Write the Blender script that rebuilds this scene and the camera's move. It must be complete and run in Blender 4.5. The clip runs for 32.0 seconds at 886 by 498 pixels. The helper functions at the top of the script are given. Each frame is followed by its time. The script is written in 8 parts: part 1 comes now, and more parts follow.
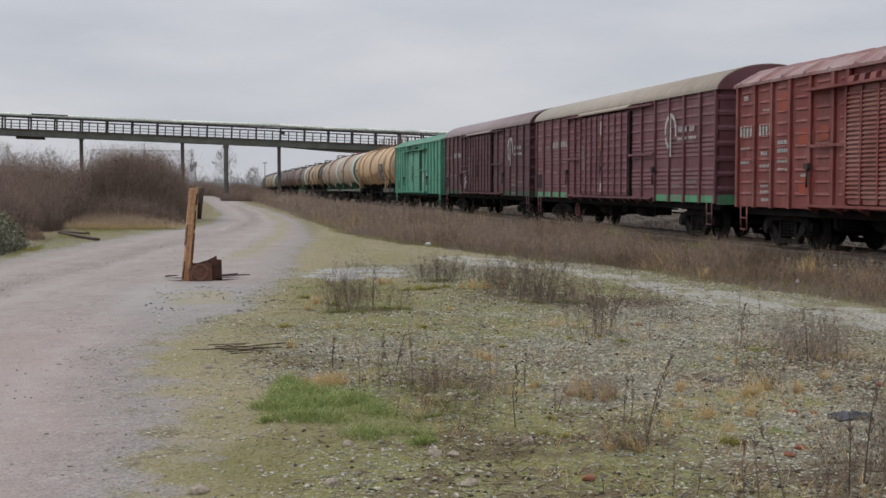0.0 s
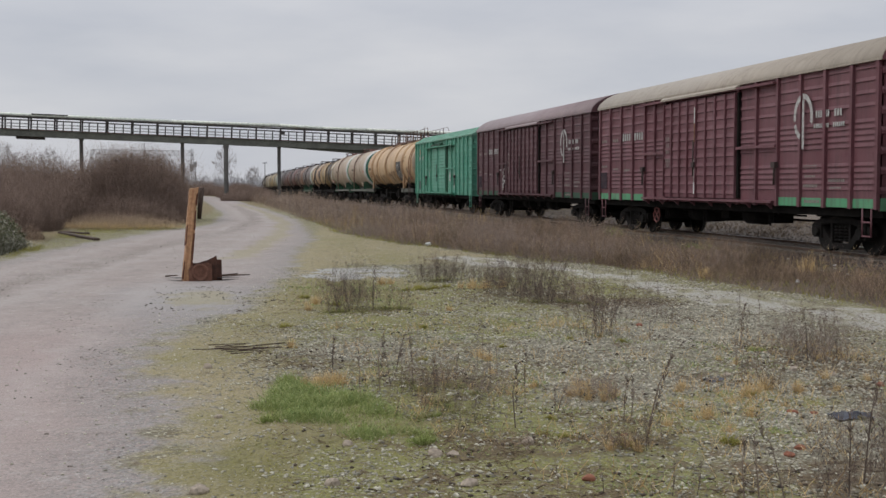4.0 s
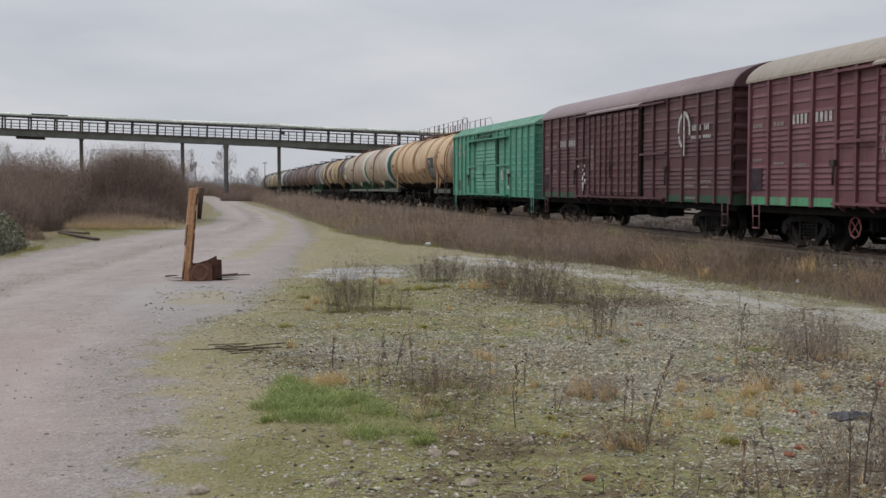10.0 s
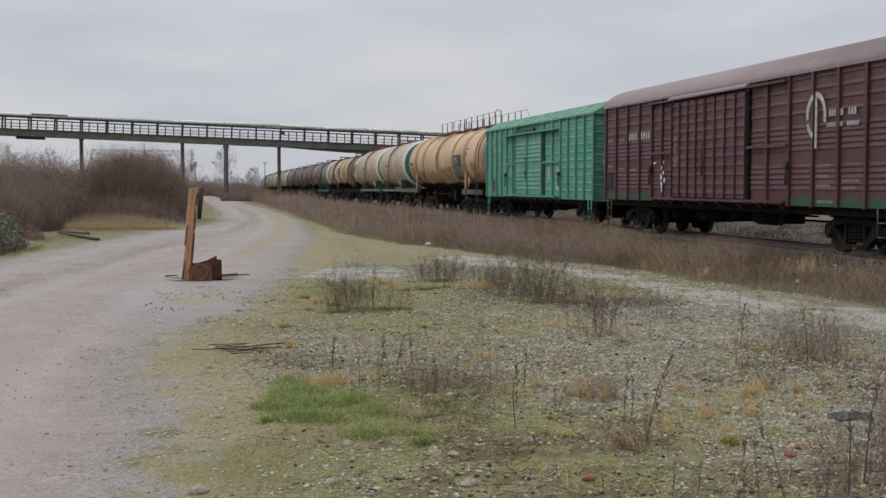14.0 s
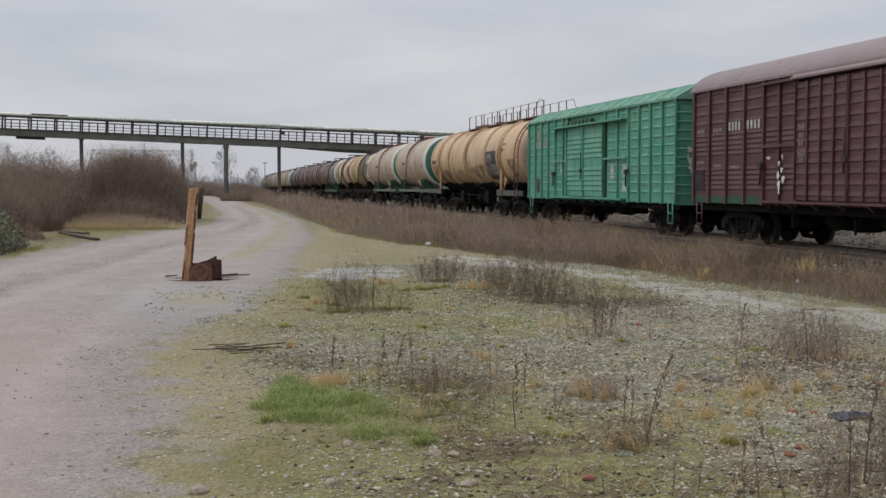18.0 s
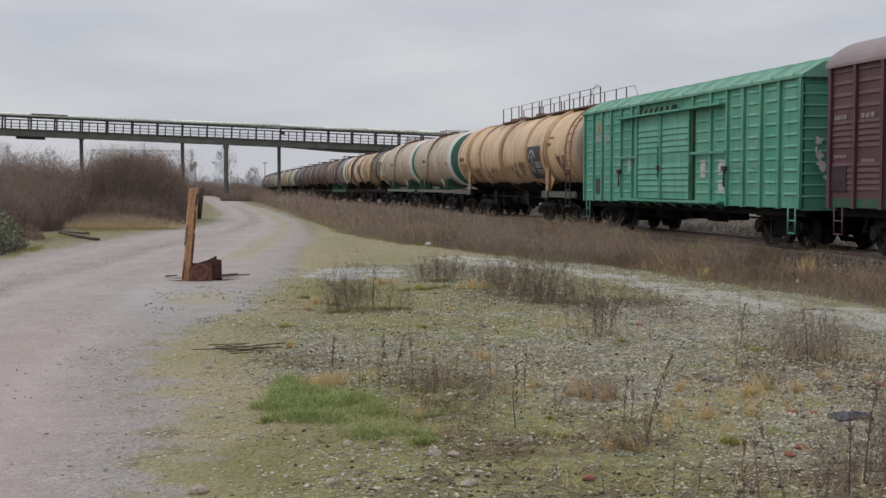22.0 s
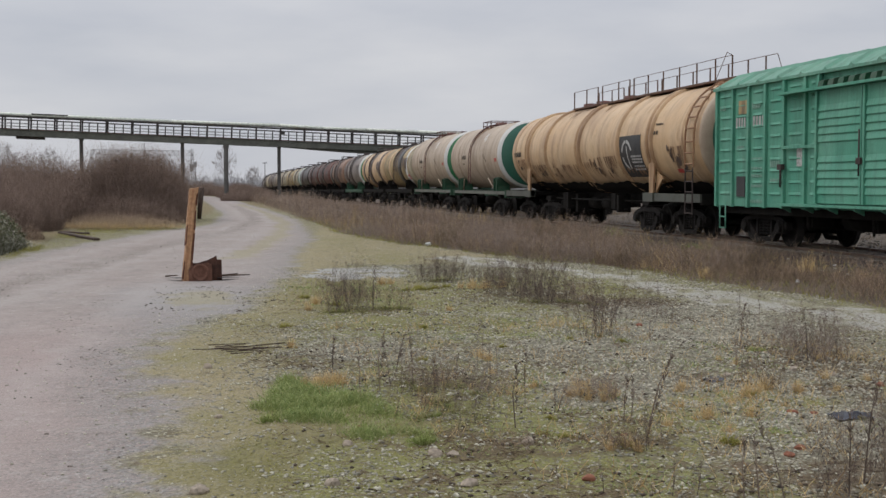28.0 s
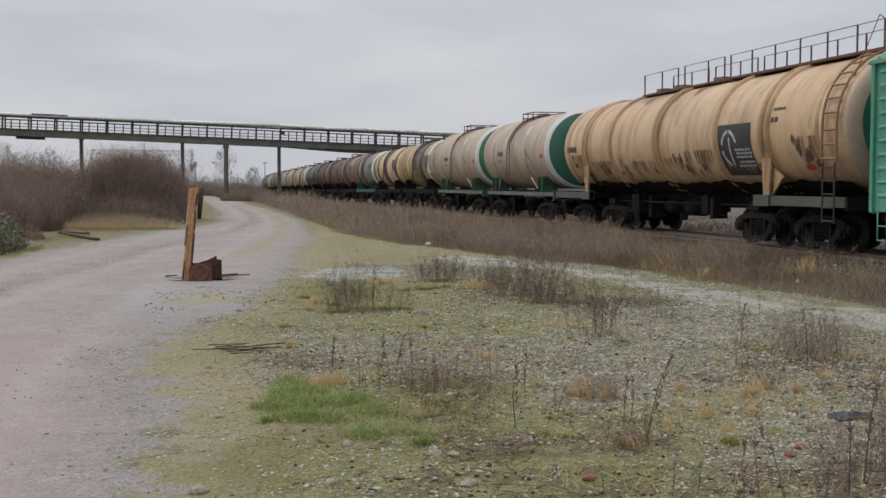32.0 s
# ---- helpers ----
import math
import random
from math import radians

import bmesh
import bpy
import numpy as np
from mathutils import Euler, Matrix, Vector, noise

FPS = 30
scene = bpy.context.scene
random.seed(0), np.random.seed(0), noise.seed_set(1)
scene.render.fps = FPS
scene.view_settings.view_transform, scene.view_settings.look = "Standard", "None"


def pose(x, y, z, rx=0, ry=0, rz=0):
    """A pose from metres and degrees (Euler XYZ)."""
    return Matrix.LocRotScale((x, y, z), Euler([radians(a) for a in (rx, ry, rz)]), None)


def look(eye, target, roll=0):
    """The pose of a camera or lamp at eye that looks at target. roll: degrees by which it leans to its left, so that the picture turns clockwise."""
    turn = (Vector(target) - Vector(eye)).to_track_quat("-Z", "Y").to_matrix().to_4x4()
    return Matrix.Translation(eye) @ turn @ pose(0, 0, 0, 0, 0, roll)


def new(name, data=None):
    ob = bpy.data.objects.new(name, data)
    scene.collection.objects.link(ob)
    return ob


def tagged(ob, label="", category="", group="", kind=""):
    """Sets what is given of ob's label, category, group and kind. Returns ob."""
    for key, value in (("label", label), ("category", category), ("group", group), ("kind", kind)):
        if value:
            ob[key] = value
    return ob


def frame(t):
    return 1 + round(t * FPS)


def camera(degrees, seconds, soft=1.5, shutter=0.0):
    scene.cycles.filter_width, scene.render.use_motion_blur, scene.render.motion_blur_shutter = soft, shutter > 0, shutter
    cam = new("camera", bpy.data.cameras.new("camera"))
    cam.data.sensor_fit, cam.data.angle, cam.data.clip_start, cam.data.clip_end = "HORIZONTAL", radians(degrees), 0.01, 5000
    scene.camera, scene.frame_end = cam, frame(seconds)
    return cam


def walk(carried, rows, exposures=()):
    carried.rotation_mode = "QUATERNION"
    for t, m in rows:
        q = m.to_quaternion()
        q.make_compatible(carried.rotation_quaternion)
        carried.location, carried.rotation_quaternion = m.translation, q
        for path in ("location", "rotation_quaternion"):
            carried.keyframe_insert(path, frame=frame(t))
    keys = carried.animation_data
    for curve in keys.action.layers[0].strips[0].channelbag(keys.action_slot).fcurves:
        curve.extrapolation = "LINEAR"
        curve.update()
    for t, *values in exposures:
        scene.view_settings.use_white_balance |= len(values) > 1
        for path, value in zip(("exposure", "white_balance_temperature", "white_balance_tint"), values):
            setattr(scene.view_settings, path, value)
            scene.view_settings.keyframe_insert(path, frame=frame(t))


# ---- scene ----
cam = camera(41.67, 32.0, soft=1.5)
EYE = 1.70
walk(cam, [(0.0, pose(0, 0, EYE, 86.805, 0, -12.03)), (32.0, pose(0, 0, EYE, 86.805, 0, -12.03))],
     exposures=[(0.0, 0.0), (32.0, 0.0)])

# ---- overcast sky and a weak, wide sun ----
SUN_EL, SUN_ROT = radians(50), radians(-75)
world = bpy.data.worlds.new("overcast_sky")
scene.world = world
world.use_nodes = True
wn, wl = world.node_tree.nodes, world.node_tree.links
wn.clear()
w_out = wn.new("ShaderNodeOutputWorld")
w_add = wn.new("ShaderNodeAddShader")
w_sky = wn.new("ShaderNodeTexSky")
w_sky.sky_type, w_sky.sun_disc, w_sky.sun_elevation, w_sky.sun_rotation = "NISHITA", False, SUN_EL, SUN_ROT
w_bg1, w_bg2 = wn.new("ShaderNodeBackground"), wn.new("ShaderNodeBackground")
w_bg1.inputs["Strength"].default_value = 0.006
wl.new(w_sky.outputs[0], w_bg1.inputs["Color"])
w_co = wn.new("ShaderNodeTexCoord")
w_map = wn.new("ShaderNodeMapping")
w_map.inputs["Scale"].default_value = (1.5, 1.5, 6.0)
w_map.inputs["Location"].default_value = (2.1, 0.3, 0.9)
w_noise = wn.new("ShaderNodeTexNoise")
w_noise.inputs["Scale"].default_value = 2.2
w_noise.inputs["Detail"].default_value = 6.0
w_noise.inputs["Roughness"].default_value = 0.5
w_ramp = wn.new("ShaderNodeValToRGB")
w_ramp.color_ramp.elements[0].position, w_ramp.color_ramp.elements[0].color = 0.30, (0.47, 0.49, 0.545, 1)
w_ramp.color_ramp.elements[1].position, w_ramp.color_ramp.elements[1].color = 0.62, (0.605, 0.61, 0.64, 1)
w_sep = wn.new("ShaderNodeSeparateXYZ")
w_up = wn.new("ShaderNodeMapRange")
w_up.inputs["From Min"].default_value, w_up.inputs["From Max"].default_value = 0.12, 0.8
w_up.inputs["To Min"].default_value, w_up.inputs["To Max"].default_value = 1.0, 1.75
w_mul = wn.new("ShaderNodeMixRGB")
w_mul.blend_type = "MULTIPLY"
w_mul.inputs[0].default_value = 1.0
wl.new(w_co.outputs["Generated"], w_map.inputs["Vector"])
wl.new(w_map.outputs[0], w_noise.inputs["Vector"])
wl.new(w_noise.outputs["Fac"], w_ramp.inputs["Fac"])
wl.new(w_co.outputs["Generated"], w_sep.inputs[0])
wl.new(w_sep.outputs["Z"], w_up.inputs["Value"])
wl.new(w_ramp.outputs["Color"], w_mul.inputs[1])
wl.new(w_up.outputs[0], w_mul.inputs[2])
wl.new(w_mul.outputs[0], w_bg2.inputs["Color"])
wl.new(w_bg1.outputs[0], w_add.inputs[0])
wl.new(w_bg2.outputs[0], w_add.inputs[1])
wl.new(w_add.outputs[0], w_out.inputs["Surface"])

sun = new("sun", bpy.data.lights.new("sun", "SUN"))
sun.data.energy, sun.data.angle, sun.data.color = 0.95, radians(40), (1.0, 0.96, 0.9)
sun.matrix_world = look((-40, 25, 54), (0, 12, 0))


# ---- materials ----
def material(name, build, rough=0.8, metal=0.0):
    mat = bpy.data.materials.new(name)
    mat.use_nodes = True
    nt = mat.node_tree
    b = nt.nodes["Principled BSDF"]
    b.inputs["Roughness"].default_value, b.inputs["Metallic"].default_value = rough, metal
    build(nt, nt.nodes, nt.links, b)
    return mat


def nnoise(nt, co, scale, detail=4.0, rough=0.55, stretch=None):
    n = nt.nodes.new("ShaderNodeTexNoise")
    n.inputs["Scale"].default_value, n.inputs["Detail"].default_value, n.inputs["Roughness"].default_value = scale, detail, rough
    if stretch:
        m = nt.nodes.new("ShaderNodeMapping")
        m.inputs["Scale"].default_value = stretch
        nt.links.new(co, m.inputs["Vector"])
        nt.links.new(m.outputs[0], n.inputs["Vector"])
    else:
        nt.links.new(co, n.inputs["Vector"])
    return n.outputs["Fac"]


def nramp(nt, fac, *stops):
    r = nt.nodes.new("ShaderNodeValToRGB")
    e = r.color_ramp.elements
    while len(e) < len(stops):
        e.new(0.5)
    for k, (p, c) in enumerate(stops):
        e[k].position = p
        e[k].color = (c, c, c, 1) if isinstance(c, (int, float)) else (*c, 1)
    nt.links.new(fac, r.inputs["Fac"])
    return r.outputs["Color"]


def nmix(nt, fac, a, b, mode="MIX"):
    m = nt.nodes.new("ShaderNodeMixRGB")
    m.blend_type = mode
    for sock, v in ((m.inputs[0], fac), (m.inputs[1], a), (m.inputs[2], b)):
        if isinstance(v, (int, float)):
            sock.default_value = v if sock == m.inputs[0] else (v, v, v, 1)
        elif isinstance(v, tuple):
            sock.default_value = (*v, 1)
        else:
            nt.links.new(v, sock)
    return m.outputs[0]


def nmath(nt, op, a, b=0.0, clamp=False):
    m = nt.nodes.new("ShaderNodeMath")
    m.operation, m.use_clamp = op, clamp
    for sock, v in ((m.inputs[0], a), (m.inputs[1], b)):
        if isinstance(v, (int, float)):
            sock.default_value = v
        else:
            nt.links.new(v, sock)
    return m.outputs[0]


def nbump(nt, b, height, strength=0.3, dist=0.02):
    n = nt.nodes.new("ShaderNodeBump")
    n.inputs["Strength"].default_value, n.inputs["Distance"].default_value = strength, dist
    nt.links.new(height, n.inputs["Height"])
    nt.links.new(n.outputs[0], b.inputs["Normal"])


def paint(name, base, worn, rust=0.25, grime=0.5, rough=0.6, streak=1.0, rust_col=(0.16, 0.07, 0.035), grime_col=(0.09, 0.075, 0.065), stain=None):
    """Weathered railway paint: fading, grime running down, rust specks, per-piece shift."""
    def build(nt, nodes, links, b):
        co = nodes.new("ShaderNodeTexCoord").outputs["Object"]
        info = nodes.new("ShaderNodeObjectInfo").outputs["Random"]
        fade = nramp(nt, nnoise(nt, co, 0.9, 5), (0.3, 0.0), (0.75, 1.0))
        col = nmix(nt, fade, base, worn)
        col = nmix(nt, nmath(nt, "MULTIPLY", info, 0.22), col, worn)
        run = nramp(nt, nnoise(nt, co, 2.2, 6, 0.6, (1.0, 3.2, 0.28)), (0.48, 0.0), (0.72, 1.0))
        col = nmix(nt, nmath(nt, "MULTIPLY", run, grime * streak), col, grime_col)
        blot = nramp(nt, nnoise(nt, co, 1.7, 8, 0.65), (0.55, 0.0), (0.72, 1.0))
        col = nmix(nt, nmath(nt, "MULTIPLY", blot, grime * 0.6), col, grime_col)
        spots = nramp(nt, nnoise(nt, co, 5.0, 8, 0.7), (0.60 - rust * 0.08, 0.0), (0.70, 1.0))
        col = nmix(nt, nmath(nt, "MULTIPLY", spots, min(1.0, rust * 2)), col, rust_col)
        if stain:
            where = nramp(nt, nnoise(nt, co, 0.45, 4, 0.6, (1.0, 1.0, 0.8)), (0.40, 0.1), (0.54, 1.0))
            for sc, lo, k in ((0.9, 0.46, 0.6), (3.2, 0.52, 0.4)):
                drip = nramp(nt, nnoise(nt, co, sc, 5, 0.6, (0.6, 2.2, 0.4)), (lo, 0.0), (lo + 0.16, 1.0))
                col = nmix(nt, nmath(nt, "MULTIPLY", nmath(nt, "MULTIPLY", drip, where), k), col, stain)
            film = nramp(nt, nnoise(nt, co, 0.7, 6, 0.6, (0.8, 1.1, 0.7)), (0.48, 0.0), (0.68, 0.5))
            col = nmix(nt, film, col, stain)
        fine = nnoise(nt, co, 40.0, 3)
        col = nmix(nt, 0.25, col, nmix(nt, 1.0, col, nramp(nt, fine, (0.3, 0.55), (0.7, 1.25)), "MULTIPLY"))
        links.new(col, b.inputs["Base Color"])
        links.new(nramp(nt, blot, (0.0, rough), (1.0, min(1.0, rough + 0.25))), b.inputs["Roughness"])
        nbump(nt, b, nnoise(nt, co, 3.0, 4), 0.15, 0.03)
    return material(name, build, rough)


def plain(name, a, c, scale=4.0, rough=0.8, metal=0.0, bump=0.2, stretch=None, island=0.0, dist=0.01, gloss=0.5):
    def build(nt, nodes, links, b):
        co = nodes.new("ShaderNodeTexCoord").outputs["Object"]
        f = nnoise(nt, co, scale, 7, 0.62, stretch)
        col = nmix(nt, nramp(nt, f, (0.32, 0.0), (0.68, 1.0)), a, c)
        g = nnoise(nt, co, scale * 9, 4)
        col = nmix(nt, 0.5, col, nmix(nt, 1.0, col, nramp(nt, g, (0.3, 0.5), (0.7, 1.4)), "MULTIPLY"))
        if island:
            r = nodes.new("ShaderNodeNewGeometry").outputs["Random Per Island"]
            col = nmix(nt, 1.0, col, nramp(nt, r, (0.0, 1.0 - island), (1.0, 1.0 + island)), "MULTIPLY")
        links.new(col, b.inputs["Base Color"])
        b.inputs["Specular IOR Level"].default_value = gloss
        if bump:
            nbump(nt, b, nmath(nt, "ADD", f, g), bump, dist)
    return material(name, build, rough, metal)


def stalks(name, c1, c2, c3, rough=0.9):
    """Dry or green stalks and blades, each one its own shade."""
    def build(nt, nodes, links, b):
        r = nodes.new("ShaderNodeNewGeometry").outputs["Random Per Island"]
        o = nodes.new("ShaderNodeObjectInfo").outputs["Random"]
        mixed = nmath(nt, "FRACT", nmath(nt, "ADD", r, o))
        links.new(nramp(nt, mixed, (0.0, c1), (0.5, c2), (1.0, c3)), b.inputs["Base Color"])
    return material(name, build, rough)


M = {
    "plum": paint("plum_paint", (0.124, 0.039, 0.049), (0.185, 0.082, 0.094), 0.08, 0.5, grime_col=(0.05, 0.03, 0.032)),
    "plum_dark": paint("dark_plum_brown_paint", (0.069, 0.0235, 0.029), (0.115, 0.05, 0.057), 0.08, 0.45, grime_col=(0.035, 0.024, 0.025)),
    "plum_roof": paint("faded_plum_roof_paint", (0.21, 0.15, 0.16), (0.26, 0.2, 0.2), 0.05, 0.2, 0.5),
    "beige_roof": paint("beige_roof_paint", (0.305, 0.262, 0.21), (0.36, 0.312, 0.252), 0.1, 0.3, 0.55),
    "green": paint("turquoise_green_paint", (0.055, 0.27, 0.182), (0.135, 0.345, 0.248), 0.10, 0.55, grime_col=(0.035, 0.125, 0.09)),
    "green_roof": paint("turquoise_green_roof_paint", (0.085, 0.26, 0.18), (0.16, 0.33, 0.245), 0.14, 0.6, grime_col=(0.07, 0.13, 0.10)),
    "green_stripe": paint("leaf_green_sill_paint", (0.06, 0.33, 0.15), (0.13, 0.31, 0.18), 0.2, 0.6),
    "red": paint("faded_red_paint", (0.165, 0.026, 0.023), (0.265, 0.10, 0.09), 0.09, 0.65, rust_col=(0.36, 0.06, 0.02), grime_col=(0.07, 0.03, 0.028)),
    "red_door": paint("patchy_red_door_paint", (0.2, 0.038, 0.028), (0.32, 0.17, 0.15), 0.22, 0.35, rust_col=(0.45, 0.07, 0.02)),
    "red_roof": paint("blotched_red_roof_paint", (0.19, 0.05, 0.046), (0.38, 0.27, 0.26), 0.22, 0.5, 0.5, rust_col=(0.17, 0.035, 0.028), grime_col=(0.06, 0.03, 0.03)),
    "ochre": paint("oily_ochre_tank_paint", (0.56, 0.375, 0.205), (0.62, 0.465, 0.295), 0.12, 0.38, 0.5, 0.35, grime_col=(0.30, 0.18, 0.10), stain=(0.27, 0.16, 0.09)),
    "hoop": paint("rust_streaked_ochre_hoop_paint", (0.46, 0.285, 0.145), (0.53, 0.365, 0.21), 0.2, 0.5, 0.55, grime_col=(0.17, 0.09, 0.045), stain=(0.16, 0.08, 0.04)),
    "pinkgrey": paint("pale_pinkish_grey_tank_paint", (0.455, 0.36, 0.265), (0.49, 0.405, 0.315), 0.08, 0.35, 0.5, 0.35, grime_col=(0.15, 0.11, 0.08), stain=(0.19, 0.125, 0.085)),
    "yellow": paint("yellow_tank_paint", (0.43, 0.28, 0.10), (0.44, 0.34, 0.17), 0.2, 0.75, 0.5, stain=(0.05, 0.038, 0.03)),
    "cream": paint("cream_tank_paint", (0.44, 0.37, 0.23), (0.48, 0.43, 0.32), 0.15, 0.65, 0.5, stain=(0.05, 0.038, 0.03)),
    "rustred": paint("rust_red_tank_paint", (0.12, 0.036, 0.026), (0.17, 0.07, 0.055), 0.2, 0.8, 0.55, stain=(0.025, 0.018, 0.016)),
    "brown": paint("dark_brown_tank_paint", (0.055, 0.034, 0.03), (0.10, 0.066, 0.058), 0.12, 0.5, 0.5),
    "peach": paint("peach_tank_paint", (0.25, 0.12, 0.075), (0.3, 0.18, 0.12), 0.2, 0.7, 0.5, stain=(0.05, 0.038, 0.03)),
    "greytank": paint("grey_tank_paint", (0.21, 0.175, 0.155), (0.29, 0.25, 0.225), 0.15, 0.7, 0.5, stain=(0.05, 0.038, 0.03)),
    "blackband": paint("black_spill_paint", (0.022, 0.02, 0.02), (0.05, 0.045, 0.04), 0.06, 0.3, 0.4),
    "white": paint("white_band_paint", (0.68, 0.68, 0.66), (0.6, 0.6, 0.58), 0.04, 0.25),
    "headgreen": paint("dark_green_head_paint", (0.02, 0.11, 0.075), (0.035, 0.14, 0.1), 0.04, 0.2, 0.45),
    "bandgreen": paint("green_band_paint", (0.02, 0.19, 0.07), (0.05, 0.22, 0.1), 0.04, 0.2, 0.45),
    "framegreen": paint("green_frame_paint", (0.008, 0.062, 0.028), (0.022, 0.085, 0.045), 0.08, 0.5),
    "silldark": paint("dirty_dark_green_sill_paint", (0.055, 0.062, 0.05), (0.09, 0.097, 0.08), 0.15, 0.45),
    "sillgrey": paint("grey_green_sill_paint", (0.105, 0.115, 0.095), (0.16, 0.165, 0.14), 0.15, 0.4),
    "signred": paint("red_sign_paint", (0.5, 0.03, 0.025), (0.42, 0.06, 0.05), 0.05, 0.2),
    "orange": paint("orange_red_touch_up_paint", (0.33, 0.05, 0.018), (0.26, 0.06, 0.035), 0.1, 0.4),
    "slate": plain("slate_blue_touch_up_paint", (0.035, 0.03, 0.037), (0.07, 0.05, 0.058), 5.0, 0.9, bump=0, gloss=0.1),
    "signblack": paint("black_sign_paint", (0.022, 0.023, 0.025), (0.04, 0.04, 0.04), 0.05, 0.15),
    "rustdrip": paint("rusty_drip_stain", (0.30, 0.165, 0.08), (0.24, 0.12, 0.06), 0.3, 0.4, 0.6),
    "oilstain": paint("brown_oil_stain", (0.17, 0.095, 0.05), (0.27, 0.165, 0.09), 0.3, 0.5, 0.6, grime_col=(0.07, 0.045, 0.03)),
    "stencil": plain("white_stencil_paint", (0.54, 0.54, 0.52), (0.26, 0.25, 0.24), 9.0, 0.8, bump=0),
    "stencil_faint": plain("faded_pale_stencil_paint", (0.31, 0.27, 0.25), (0.17, 0.13, 0.12), 18.0, 0.85, bump=0),
    "stencil_green": plain("weathered_pale_green_stencil_paint", (0.30, 0.44, 0.37), (0.12, 0.27, 0.2), 14.0, 0.85, bump=0),
    "stencil_dark": plain("dark_stencil_paint", (0.05, 0.04, 0.03), (0.1, 0.075, 0.05), 14.0, 0.8, bump=0),
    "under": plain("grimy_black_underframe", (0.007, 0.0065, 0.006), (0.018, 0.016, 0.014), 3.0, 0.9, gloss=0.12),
    "bogie": plain("oily_dark_cast_steel", (0.0085, 0.008, 0.0075), (0.023, 0.02, 0.018), 4.0, 0.75, gloss=0.14),
    "wheel": plain("dark_rolled_wheel_steel", (0.009, 0.0085, 0.008), (0.022, 0.019, 0.017), 6.0, 0.7, 0.0, gloss=0.18),
    "tread": plain("worn_bright_steel", (0.2, 0.19, 0.18), (0.3, 0.28, 0.26), 8.0, 0.4, 0.8),
    "rail": plain("rusty_rail_steel", (0.11, 0.065, 0.045), (0.17, 0.12, 0.095), 5.0, 0.7, 0.2),
    "sleeper": plain("weathered_concrete_sleeper", (0.13, 0.115, 0.095), (0.24, 0.215, 0.19), 3.0, 0.95),
    "rustiron": plain("rusty_brown_ironwork", (0.075, 0.042, 0.03), (0.16, 0.09, 0.06), 6.0, 0.8, 0.1),
    "iron": plain("dark_iron", (0.035, 0.026, 0.024), (0.07, 0.05, 0.045), 6.0, 0.7, 0.2),
    "girder": plain("mossy_grey_green_girder", (0.085, 0.09, 0.078), (0.145, 0.15, 0.13), 0.7, 0.9),
    "bridge_dark": plain("rusty_dark_bridge_steel", (0.035, 0.034, 0.035), (0.07, 0.06, 0.058), 1.2, 0.85),
    "pipe": plain("pale_green_grey_pipe_cladding", (0.62, 0.66, 0.58), (0.74, 0.77, 0.70), 0.35, 0.55),
    "pillar": plain("weathered_concrete_pillar", (0.07, 0.07, 0.067), (0.125, 0.12, 0.115), 0.8, 0.95),
    "gantry": plain("grey_galvanised_lattice", (0.28, 0.28, 0.29), (0.36, 0.36, 0.37), 1.0, 0.7),
    "wood": plain("weathered_orange_brown_timber", (0.34, 0.17, 0.085), (0.50, 0.30, 0.165), 2.4, 0.85, stretch=(11, 11, 0.6), bump=0.6),
    "wood_end": plain("fresh_split_timber", (0.5, 0.33, 0.18), (0.6, 0.42, 0.25), 6.0, 0.85),
    "rustbox": plain("thick_rust", (0.10, 0.042, 0.027), (0.20, 0.10, 0.068), 5.0, 0.9, bump=0.5),
    "rustdark": plain("dark_flaking_rust", (0.045, 0.02, 0.014), (0.11, 0.048, 0.03), 6.0, 0.9, bump=0.5),
    "bark": plain("dark_red_brown_bark", (0.075, 0.026, 0.016), (0.16, 0.065, 0.035), 7.0, 0.9, bump=0.6),
    "dark_wood": plain("rotten_dark_timber", (0.04, 0.026, 0.02), (0.09, 0.06, 0.045), 4.0, 0.9, stretch=(5, 5, 0.8), bump=0.5),
    "stone": plain("pale_limestone_chips", (0.285, 0.268, 0.208), (0.45, 0.43, 0.352), 7.0, 0.95, island=0.5, bump=0.3),
    "ballast": plain("oily_brown_ballast_stone", (0.045, 0.036, 0.031), (0.12, 0.098, 0.085), 7.0, 0.95, island=0.5, bump=0.3),
    "pebble": plain("dull_brown_grey_pebble", (0.10, 0.085, 0.075), (0.22, 0.19, 0.165), 7.0, 0.95, island=0.45, bump=0.3),
    "clod": plain("dark_rotten_litter", (0.035, 0.026, 0.02), (0.085, 0.062, 0.045), 7.0, 0.95, island=0.5, bump=0.3),
    "boulder": plain("buff_limestone", (0.27, 0.225, 0.175), (0.40, 0.34, 0.275), 5.0, 0.95, bump=0.6),
    "brick": plain("broken_red_brick", (0.2, 0.075, 0.045), (0.3, 0.13, 0.08), 7.0, 0.95, bump=0.5),
    "rag": plain("blue_black_plastic_rag", (0.03, 0.034, 0.048), (0.10, 0.108, 0.135), 9.0, 0.45, bump=0.6),
    "weed": stalks("dry_weed_stalks", (0.058, 0.043, 0.035), (0.115, 0.084, 0.067), (0.21, 0.155, 0.12)),
    "verge": stalks("brown_verge_stalks", (0.11, 0.077, 0.058), (0.26, 0.18, 0.128), (0.47, 0.345, 0.235)),
    "verge_grey": stalks("greyish_verge_stalks", (0.13, 0.10, 0.083), (0.255, 0.20, 0.165), (0.43, 0.35, 0.29)),
    "dry_grass": stalks("pale_brown_dry_grass", (0.20, 0.14, 0.095), (0.34, 0.25, 0.17), (0.50, 0.385, 0.26)),
